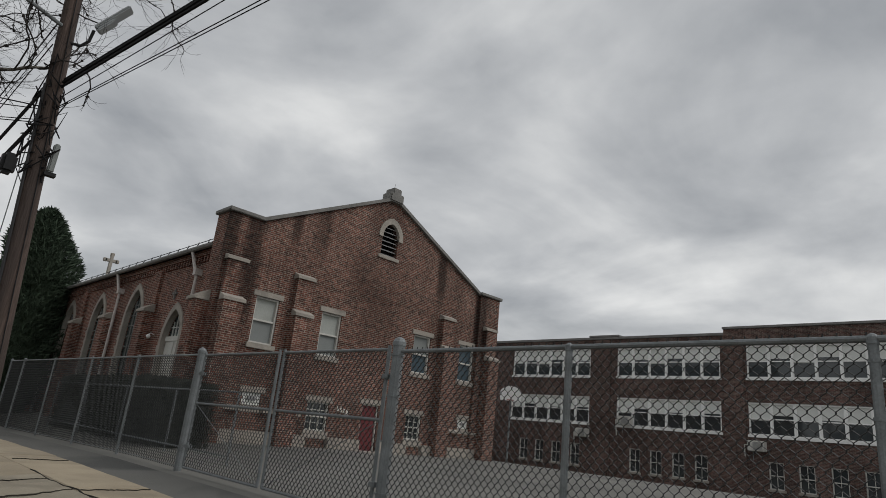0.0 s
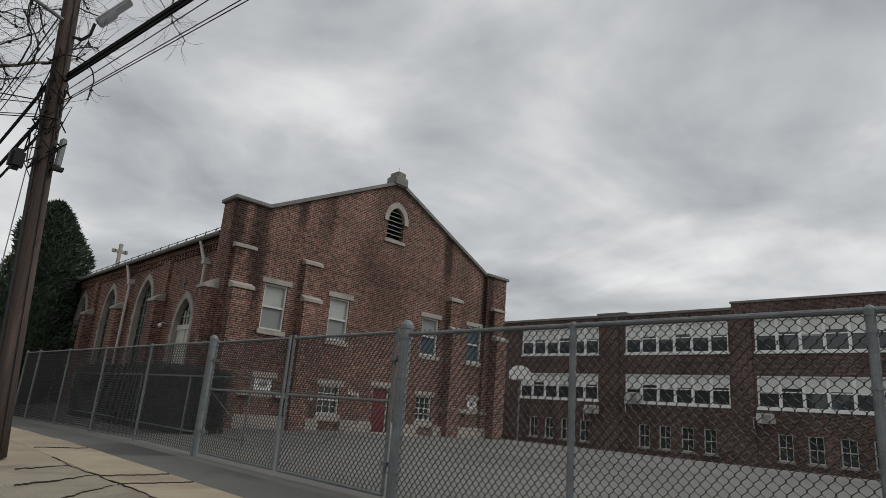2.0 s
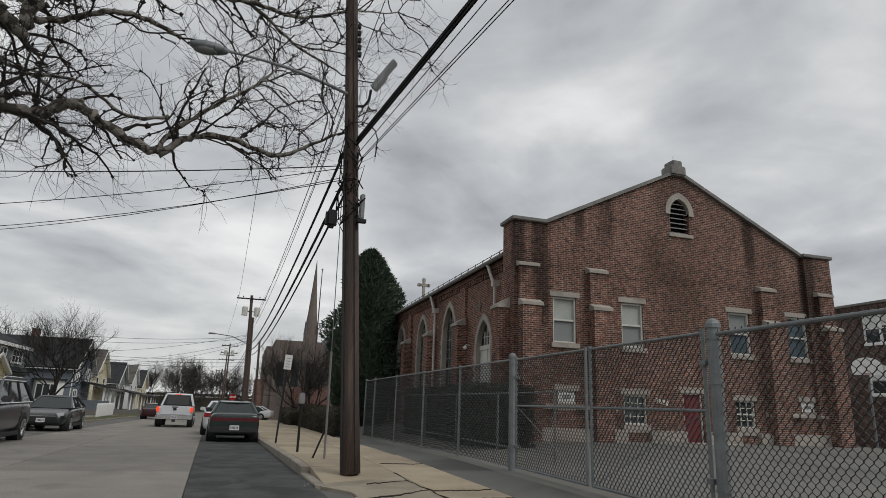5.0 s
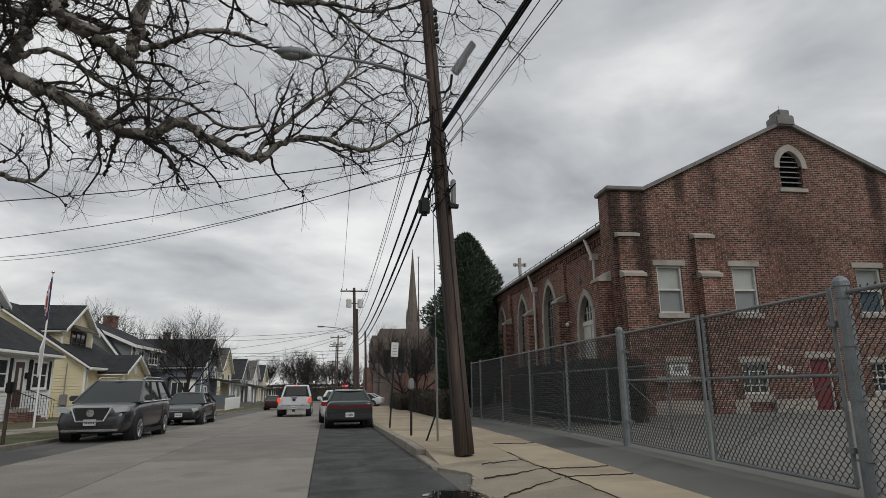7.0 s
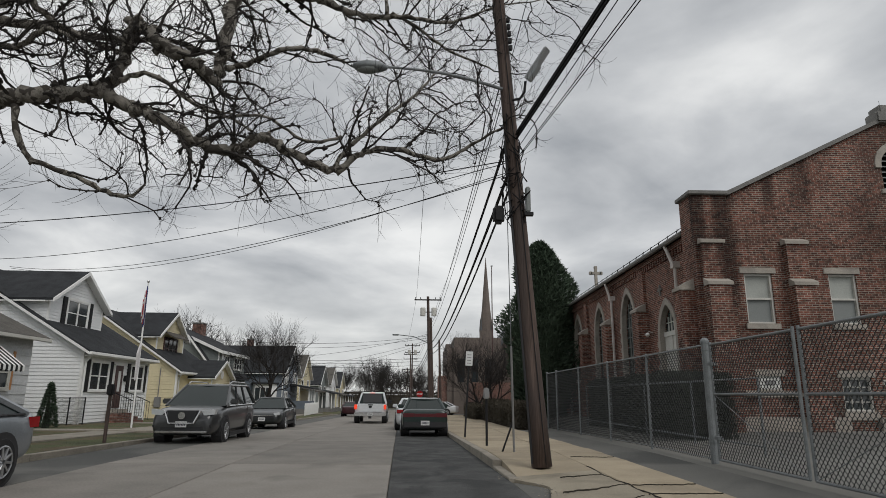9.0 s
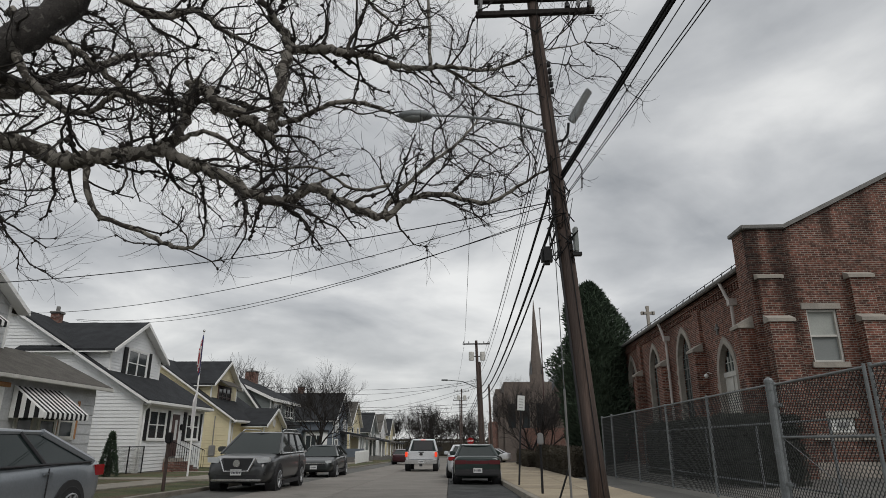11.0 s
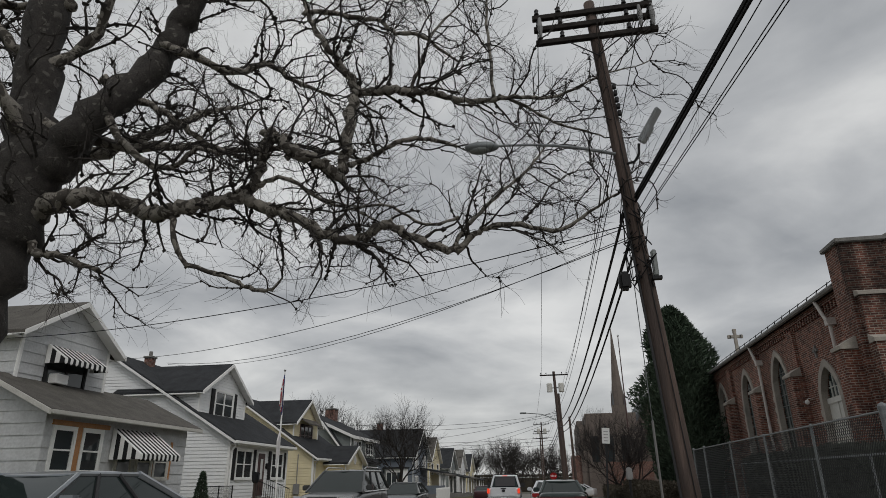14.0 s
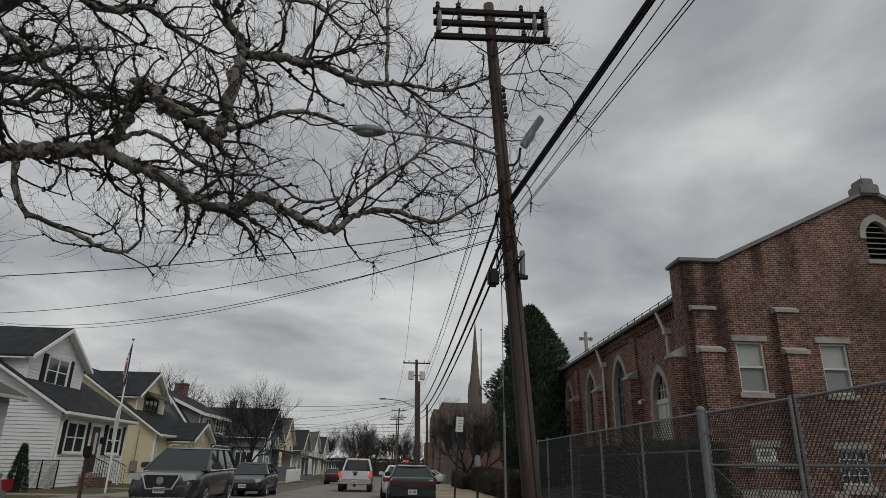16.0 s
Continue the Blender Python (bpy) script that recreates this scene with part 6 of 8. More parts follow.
bm = prism([(0.45, 3.53), (0.45, 3.68), (-2.3, 4.98), (-2.3, 4.83)], "y", -1.16, -1.1)
part("rake_board", bm, OFFWHITE, porch)
for y0 in (-0.3, 1.0):
    house_window(h1, y0, y0 + 0.85, 1.95, 3.2, trim=WHITE, sashes=1)
part("porch_trim", box(-0.02, 0.045, 0.65, 0.9, 1.85, 3.3), WOOD_TRIM, porch, "bare orange wood trim")
part("porch_trim", box(-0.02, 0.06, -0.45, 2.2, 3.3, 3.45), WOOD_TRIM, porch)
for y0 in (4.0, 5.1):
    house_window(h1, y0, y0 + 0.85, 1.75, 2.9, trim=OFFWHITE, sashes=1)
part("porch_trim", box(-0.02, 0.05, 4.96, 5.0, 1.7, 3.1), WOOD_TRIM, porch)
part("porch_trim", box(-0.02, 0.05, 6.06, 6.2, 1.7, 3.1), WOOD_TRIM, porch)
dr = part("front_door", box(0.0, 0.07, 2.7, 3.65, 0.5, 2.6, bevel=0.01), OFFWHITE, porch, "white storm door")
part("door_pane", box(0.06, 0.08, 2.85, 3.5, 1.3, 2.45), GLASS, dr)
awning(h1, 0.05, 2.4, 4.9, 3.35, 2.5, 1.15)
house_window(h1, 1.25, 3.1, 4.85, 5.95, x=-2.08, sashes=2, trim=BLACK)
awning(h1, -2.05, 1.1, 3.35, 6.15, 5.65, 0.75)
ac = part("window_unit", box(-2.1, -1.75, 1.4, 2.0, 4.86, 5.2, bevel=0.02), WHITE, h1, "white window air conditioner")
chimney(h1, -8.5, 6.5, 5.5, 8.3, 0.5)

# white cape with black shutters and a big dormer
h2 = thing("house", front(-15.5, 28.7), "white vinyl-sided cape with black shutters and dormer", "house", group="houses across the street")
cape(h2, 7.1, 14.0, 3.4, 7.6, SIDING_W, SHINGLE)
dm = street_gable(h2, 0.05, 5.0, 4.2, 5.75, 7.25, -1.9, -6.4, SIDING_W, SHINGLE, h=0.15)
house_window(h2, 1.55, 3.45, 4.6, 5.85, x=-1.88, sashes=2, shutters=BLACK)
house_window(h2, 0.75, 2.45, 1.55, 2.85, sashes=2, shutters=BLACK)
house_window(h2, 4.95, 6.45, 1.55, 2.85, sashes=2, shutters=BLACK)
bm = box(0.0, 0.1, 2.98, 3.95, 0.68, 2.85)
dr = part("door_frame", bm, WHITE, h2)
part("front_door", box(0.02, 0.12, 3.06, 3.87, 0.7, 2.77, bevel=0.01), BROWN_DOOR, dr, "dark brown front door")
part("storm_panel", box(0.1, 0.14, 3.35, 3.6, 1.5, 2.5), PLATE, dr)
steps(h2, 0.05, 2.7, 4.4, 4, base=-0.08)
railing(h2, 0.1, 1.4, 4.35, 0.64, 0.1)
railing(h2, 0.1, 1.4, 2.75, 0.64, 0.1)
downpipe(h2, 0.02, 0.1, 0.0, 3.1)
part("wall_lamp", box(0.02, 0.16, 4.15, 4.3, 2.0, 2.3, bevel=0.03), BLACK, h2)
chimney(h2, -6.6, 2.6, 7.0, 7.9, 0.42)

# cream cape with a dormer and a projecting sunroom
h3 = thing("house", front(-15.5, 40.3), "cream vinyl-sided cape with a brown-trimmed dormer", "house", group="houses across the street")
cape(h3, 7.4, 11.5, 3.15, 7.0, SIDING_C, SHINGLE)
street_gable(h3, 0.5, 5.2, 4.0, 5.4, 6.9, -1.7, -6.0, SIDING_C, SHINGLE, h=0.15)
house_window(h3, 1.7, 3.9, 3.9, 5.2, x=-1.68, sashes=3, trim=BROWN_DOOR)
bm = prism([(-1.6, 5.6), (-1.6, 5.68), (-0.95, 5.3), (-0.95, 5.22)], "y", 1.4, 4.2)
part("window_hood", bm, SHINGLE_B, h3)
sr = street_gable(h3, 2.2, 6.4, -0.2, 2.75, 3.75, 1.5, -0.5, SIDING_C, SHINGLE, h=0.15, over=0.3, name="sunroom")
house_window(h3, 3.2, 4.6, 1.2, 2.2, x=1.5, sashes=2)
part("oval_ornament", tube([(1.52, 4.3, 2.9), (1.58, 4.3, 2.9)], 0.28, 14), WHITE, sr)
downpipe(h3, 0.02, 0.15, 0.0, 2.9, OFFWHITE)
bm = box(-1.2, -0.8, -0.2, -0.03, 0.75, 1.4, bevel=0.04)
tube([(-1.0, -0.1, 1.3), (-1.0, -0.1, 3.2)], 0.03, 6, bm)
part("electric_meter", bm, LOUVRE, h3, "grey electric meter and conduit")

# grey gambrel house
h4 = thing("house", front(-16.3, 51.0), "grey-sided gambrel house with shed dormer and brick chimney", "house", group="houses across the street")
prof = [(0.0, 3.3), (-2.4, 6.3), (-4.6, 7.3), (-6.8, 6.3), (-9.2, 3.3)]
part("wall", prism([(0.0, -0.4), *prof, (-9.2, -0.4)], "y", 0.0, 9.0), SIDING_G, h4, "grey siding")
for (xa, za), (xb, zb) in zip(prof, prof[1:]):
    dx, dz = (0.25, -0.3) if xa == 0.0 else (0, 0)
    r = part("roof_slope", prism([(xa + dx, za + dz), (xa + dx, za + dz + 0.14), (xb, zb + 0.14), (xb, zb)], "y", -0.3, 9.3), SHINGLE, h4)
    part("rake_board", prism([(xa + dx, za + dz - 0.1), (xa + dx, za + dz + 0.12), (xb, zb + 0.12), (xb, zb - 0.1)], "y", -0.37, -0.3), WHITE, r)
bm = prism([(-2.5, 3.6), (-0.1, 3.6), (-0.1, 5.25), (-2.5, 6.3)], "y", 0.5, 8.5)
siding_boards(bm, "y", 0.5, -1, lambda z: (-2.4, -0.1), 3.7, 5.2, 0.15)
siding_boards(bm, "x", -0.1, 1, lambda z: (0.5, 8.5), 3.6, 5.2, 0.15)
dm = part("shed_dormer", bm, SIDING_G, h4, "grey shed dormer")
part("dormer_roof", prism([(0.25, 5.1), (0.25, 5.24), (-2.5, 6.46), (-2.5, 6.3)], "y", 0.2, 8.8), SHINGLE, dm)
part("rake_board", prism([(0.27, 4.98), (0.27, 5.22), (-2.5, 6.44), (-2.5, 6.2)], "y", 0.13, 0.2), WHITE, dm)
part("fascia", box(0.25, 0.31, 0.13, 8.8, 4.98, 5.22), WHITE, dm)
part("corner_board", box(-0.14, -0.06, 0.46, 0.58, 3.6, 5.1), WHITE, dm)
house_window(h4, 1.2, 3.4, 3.9, 4.9, x=-0.08, sashes=3)
house_window(h4, 5.0, 7.4, 3.9, 4.9, x=-0.08, sashes=3)
house_window(h4, 1.5, 3.2, 0.9, 2.2, sashes=2)
house_window(h4, 5.4, 7.1, 0.9, 2.2, sashes=2)
chimney(h4, -4.2, 7.4, 6.6, 8.1, 0.95)

# blue house with a white bay window
h5 = thing("house", front(-13.4, 63.0), "blue-sided house with a dark roof and white bay", "house", group="houses across the street")
street_gable(h5, 0.0, 8.0, -0.3, 4.25, 6.85, 0.0, -9.5, SIDING_B, SHINGLE, over=0.4, name="main_block")
bay = part("bay", prism([(-2.9, 0.0), (-2.5, -0.8), (-0.9, -0.8), (-0.5, 0.0)], "z", 0.2, 2.95), WHITE, h5, "white bay window")
for a, b in ((-2.42, -1.98), (-1.9, -1.46), (-1.38, -0.96)):
    part("pane", box(a, b, -0.83, -0.78, 1.35, 2.6), GLASS, bay)
part("bay_roof", prism([(-3.1, 0.1), (-2.65, -1.0), (-0.75, -1.0), (-0.3, 0.1)], "z", 2.95, 3.1), SHINGLE, bay)
house_window(h5, 1.0, 2.4, 3.0, 4.2, sashes=2)
house_window(h5, 5.4, 6.8, 3.0, 4.2, sashes=2)
house_window(h5, 1.0, 2.4, 0.9, 2.2, sashes=2)
chimney(h5, -4.5, 4.2, 6.5, 7.6, 0.6)
pb = part("porch", box(0.0, 2.2, 4.0, 7.6, -0.3, 0.5), STONE_DARK, h5, "front porch floor")
part("porch_wall", box(0.1, 2.1, 4.1, 7.5, 0.5, 1.3), SIDING_B, pb)
part("porch_roof", prism([(2.5, 2.5), (2.5, 2.65), (-0.1, 3.1), (-0.1, 2.95)], "y", 3.7, 7.9), SHINGLE, pb)
for a in (4.2, 5.8, 7.4):
    part("porch_post", box(1.95, 2.1, a - 0.07, a + 0.07, 1.3, 2.5), WHITE, pb)

# further houses
for k, (x, y, ln, ev, rg, wm, rm) in enumerate(((-14.5, 79.0, 8.0, 4.4, 7.2, SIDING_C, SHINGLE_B), (-14.0, 92.0, 8.0, 4.0, 6.6, SIDING_G, SHINGLE), (-14.0, 104.0, 8.5, 4.4, 7.0, SIDING_W, SHINGLE_B), (-14.0, 117.0, 9.0, 4.2, 7.0, SIDING_C, SHINGLE))):
    h = thing("house", front(x, y), "distant sided house with a small front porch", "house", group="houses across the street")
    street_gable(h, 0, ln, -0.2, ev, rg, 0.0, -9, wm, rm, h=0.2)
    for a in (1.2, ln - 2.6):
        house_window(h, a, a + 1.3, ev - 1.6, ev - 0.4, sashes=1)
    p = part("porch", box(0, 2.0, 0.4, ln - 0.4, -0.2, 0.5), STONE_DARK, h)
    part("porch_roof", prism([(2.3, 2.5), (2.3, 2.65), (-0.1, 3.2), (-0.1, 3.05)], "y", 0.1, ln - 0.1), rm, p)
    for a in (0.6, ln / 2, ln - 0.6):
        part("porch_post", box(1.8, 1.95, a - 0.07, a + 0.07, 0.5, 2.5), WHITE, p)

# picket fence before the blue house
pf = thing("picket_fence", front(-10.6, 60.0), "white picket fence before the blue house", "fence")
part("rail", box(-0.02, 0.02, 0, 9, 0.35, 0.42), WHITE, pf)
part("rail", box(-0.02, 0.02, 0, 9, 0.8, 0.87), WHITE, pf)
for k in range(36):
    y = k * 0.25
    part("picket", prism([(y, 0), (y + 0.14, 0), (y + 0.14, 1.0), (y + 0.07, 1.12), (y, 1.0)], "x", 0.02, 0.045), WHITE, pf)

# garden of the white house: low chain-link, pointed shrub, flagpole, posts
gfence = thing("garden_fence", front(-15.2, 26.2), "low dark chain-link fence beside the white house", "fence")
for y in (0.0, 1.3, 2.6):
    part("post", tube([(0, y, 0), (0, y, 1.2)], 0.03, 6), BLACK, gfence)
part("rail", tube([(0, 0, 1.17), (0, 2.6, 1.17)], 0.018, 6), BLACK, gfence)
vs, fs = [], []
for k in range(60):
    y = 2.6 * k / 60
    pts = [Vector((0, y + (0.044 if (j + k) % 2 else 0), 0.05 + j * 0.07)) for j in range(17)]
    wires(vs, fs, pts, [0.004] * 17, 3)
tagged(raw("wire_mesh", vs, fs, BLACK, gfence), kind="stuff")
flag = thing("flagpole", front(-12.0, 26.4, 0.12), "white flagpole with a furled flag", "flagpole")
part("pole", tube([(0, 0, 0), (0, 0, 4.6), (0, 0, 6.0)], [0.04, 0.033, 0.02], 10), WHITE, flag)
bm = bmesh.new()
bmesh.ops.create_icosphere(bm, subdivisions=2, radius=0.06, matrix=Matrix.Translation((0, 0, 6.05)))
part("finial", bm, CHROME, flag, smooth=True)
STRIPES = [material("flag_red", (0.32, 0.04, 0.05), 0.8, vary=0.1), material("flag_white", (0.62, 0.6, 0.6), 0.8, vary=0.1), material("flag_blue", (0.04, 0.05, 0.14), 0.8, vary=0.1)]
for k in range(9):
    bm = bmesh.new()
    u0, u1 = 0.02 + k * 0.03, 0.05 + k * 0.03
    prof = [(u0, 5.85 - k * 0.1), (u1, 5.75 - k * 0.1), (u1, 4.1 + 0.06 * k), (u0, 4.15 + 0.06 * k)]
    prism([(-a, b) for a, b in prof], "x", -0.02 + 0.03 * math.sin(k * 1.7), 0.02 + 0.03 * math.sin(k * 1.7), bm)
    part("flag_fold", bm, STRIPES[2] if k < 2 else STRIPES[k % 2], flag)
bm = prism([(-0.03, 3.4), (-0.25, 3.0), (-0.2, 1.9), (-0.03, 2.3)], "x", -0.03, 0.03)
part("lower_flag", bm, STRIPES[1], flag, "pale second flag hanging limp")
shrub_rng = random.Random(3)
shrub = thing("pointed_shrub", front(-14.6, 24.9, 0.12), "small pointed evergreen shrub beside the house", "shrub")


def shrub_where():
    t, a = shrub_rng.random(), shrub_rng.uniform(0, 6.28)
    r = 0.36 * (1 - t) ** 0.8 * shrub_rng.uniform(0.8, 1.05)
    return Vector((r * math.cos(a), r * math.sin(a), 0.05 + t * 1.65)), Vector((math.cos(a), math.sin(a), 0.8)).normalized()


vs, fs = leaf_cloud(shrub_rng, 2600, shrub_where, 0.1)
tagged(raw("foliage", vs, fs, NEEDLES, shrub), kind="stuff")
part("trunk", tube([(0, 0, -0.03), (0, 0, 1.4)], [0.14, 0.02], 8), BARK, shrub)
mp = thing("meter_stub", front(-8.55, 16.9, 0.1), "short wooden post with a dark box on the verge", "post")
part("post", box(-0.035, 0.035, -0.035, 0.035, 0, 1.25, bevel=0.006), POLE_WOOD, mp)
part("box_top", box(-0.08, 0.08, -0.08, 0.08, 1.2, 1.48, bevel=0.025), BLACK, mp)

# ---- the second church down the street ----
c2 = thing("distant_church", I4, "distant stone church with a tall pointed steeple", "church")
BROWNSTONE = material("brown_stone", (0.14, 0.115, 0.1), 0.9, vary=0.2, scale=0.6, fine=6)
part("nave", prism([(2.6, 0), (19.0, 0), (19.0, 7.5), (14.5, 13.5), (10.0, 7.5), (6.0, 9.0), (2.6, 9.0)], "y", 96, 118), BROWNSTONE, c2)
part("nave_roof", prism([(9.2, 7.2), (14.5, 14.0), (19.8, 7.2), (19.0, 7.2), (14.5, 13.3), (10.0, 7.2)], "y", 95.5, 118.5), SLATE, c2)
part("hall", box(3.28, 9.5, 82, 96, -1.5, 8.76), BROWNSTONE, c2)
part("hall", box(2.45, 3.28, 82.3, 96, -1.5, 7.4), BROWNSTONE, c2)
part("porch_wing", box(1.3, 2.45, 82.6, 92, -1.5, 3.8), BRICK_RED, c2, "red brick porch wing")
part("low_wing", box(4.9, 9.0, 68, 78, -1.2, 2.7), BRICK_RED, c2, "red brick low wing")
tw = part("tower", box(7.85, 9.8, 94.5, 96.5, -1.5, 11.0), BROWNSTONE, c2)
bm = bmesh.new()
bmesh.ops.create_cone(bm, cap_ends=True, segments=8, radius1=0.66, radius2=0.03, depth=8.2, matrix=Matrix.Translation((8.82, 95.5, 18.5)))
bmesh.ops.create_cone(bm, cap_ends=True, segments=8, radius1=1.05, radius2=0.66, depth=3.4, matrix=Matrix.Translation((8.82, 95.5, 12.7)))
part("spire", bm, BROWNSTONE, tw, "slender brown stone spire")
for sx in (7.98, 9.67):
    for sy in (94.65, 96.35):
        bm = bmesh.new()
        bmesh.ops.create_cone(bm, cap_ends=True, segments=6, radius1=0.2, radius2=0.02, depth=2.2, matrix=Matrix.Translation((sx, sy, 12.1)))
        part("pinnacle", bm, SLATE, tw)
# flat black panels on the tower face paint shaded belfry openings
for z in (3.0, 8.5):
    part("black_belfry_panel", box(8.45, 9.2, 94.44, 94.5, z - 1.0, z + 1.4), BLACK, tw)
for a in (3.8, 5.6, 7.4):
    part("hall_window", box(a, a + 0.9, 81.92, 82.0, 3.0, 6.0), GLASS, c2)
fp2 = thing("tall_flagpole", pose(8.1, 79.0, 0.1 + fall(79.0)), "very tall slender mast beside the far church", "flagpole")
part("mast", tube([(0, 0, 0), (0, 0, 10), (0, 0, 18.8)], [0.12, 0.08, 0.05], 8), BROWN_DOOR, fp2)
bm = bmesh.new()
bmesh.ops.create_icosphere(bm, subdivisions=1, radius=0.16, matrix=Matrix.Translation((0, 0, 18.8)))
part("finial", bm, CHROME, fp2)

# stop sign and small signs at the far corner
ss = thing("stop_sign", pose(-0.95, 72.0, 0.12 + fall(72.0)), "red octagonal stop sign at the far corner", "sign")
part("post", tube([(0, 0, 0), (0, 0, 2.6)], 0.03, 6), GALV, ss)
oc = [(0.38 * math.cos(a), 2.25 + 0.38 * math.sin(a)) for a in (math.pi / 8 + math.pi / 4 * k for k in range(8))]
pl = part("sign_plate", prism(oc, "y", -0.05, -0.03), TAIL_RED, ss)
tx = bpy.data.curves.new("letters", "FONT")
tx.body, tx.size, tx.align_x, tx.align_y, tx.extrude = "STOP", 0.26, "CENTER", "CENTER", 0.003
to = new("letters", tx)
to.matrix_basis = pose(0, -0.055, 2.25, 90, 0, 0)
to.data.materials.append(WHITE)
to.parent = pl

# ---- vehicles. Local axes: y forward, z up, on the ground ----
def body_loft(stations, ring):
    """Skin over cross-sections: station = (y, low, top, half width)."""
    bm = bmesh.new()
    loops = []
    for y, zl, zt, w in stations:
        pts = [(u * w, zl + v * (zt - zl)) for u, v in ring]
        loop = [bm.verts.new((x, y, z)) for x, z in pts] + [bm.verts.new((-x, y, z)) for x, z in pts[::-1]]
        loops.append(loop)
    for a, b in zip(loops, loops[1:]):
        n = len(a)
        for k in range(n):
            bm.faces.new((a[k], a[(k + 1) % n], b[(k + 1) % n], b[k]))
    bm.faces.new(loops[0])
    bm.faces.new(loops[-1][::-1])
    return bm


RING = [(0.35, 0.0), (0.86, 0.0), (0.975, 0.16), (1.0, 0.45), (0.985, 0.72), (0.93, 0.93), (0.8, 1.0), (0.35, 1.0)]


def wheel(parent, x, y, r, w, side):
    bm = tube([(x - side * w, y, r), (x - side * 0.02, y, r), (x, y, r)], [r, r, r * 0.93], 22)
    ty = part("wheel", bm, RUBBER, parent, "black tyre")
    # flat black disc behind the spokes paints the hollow's shade
    bm = tube([(x - side * 0.02, y, r), (x + side * 0.006, y, r)], [r * 0.68, r * 0.66], 20)
    part("rim_hollow_shade", bm, PLASTIC, ty)
    bm = bmesh.new()
    for k in range(10):
        a = 2 * math.pi * k / 10
        p = Vector((x + side * 0.012, y + 0.1 * r * math.cos(a), r + 0.1 * r * math.sin(a)))
        q = Vector((x + side * 0.012, y + 0.64 * r * math.cos(a + 0.12), r + 0.64 * r * math.sin(a + 0.12)))
        tube([p, q], [0.026, 0.018], 5, bm)
    tube([(x + side * 0.015, y + 0.64 * r * math.cos(a), r + 0.64 * r * math.sin(a)) for a in (2 * math.pi * k / 20 for k in range(21))], 0.014, 5, bm)
    part("rim", bm, ALLOY, ty, "spoked alloy rim")


def subdivided(ob, levels=2):
    md = ob.modifiers.new("rounding", "SUBSURF")
    md.levels = md.render_levels = levels
    ob.data.shade_smooth()
    return ob


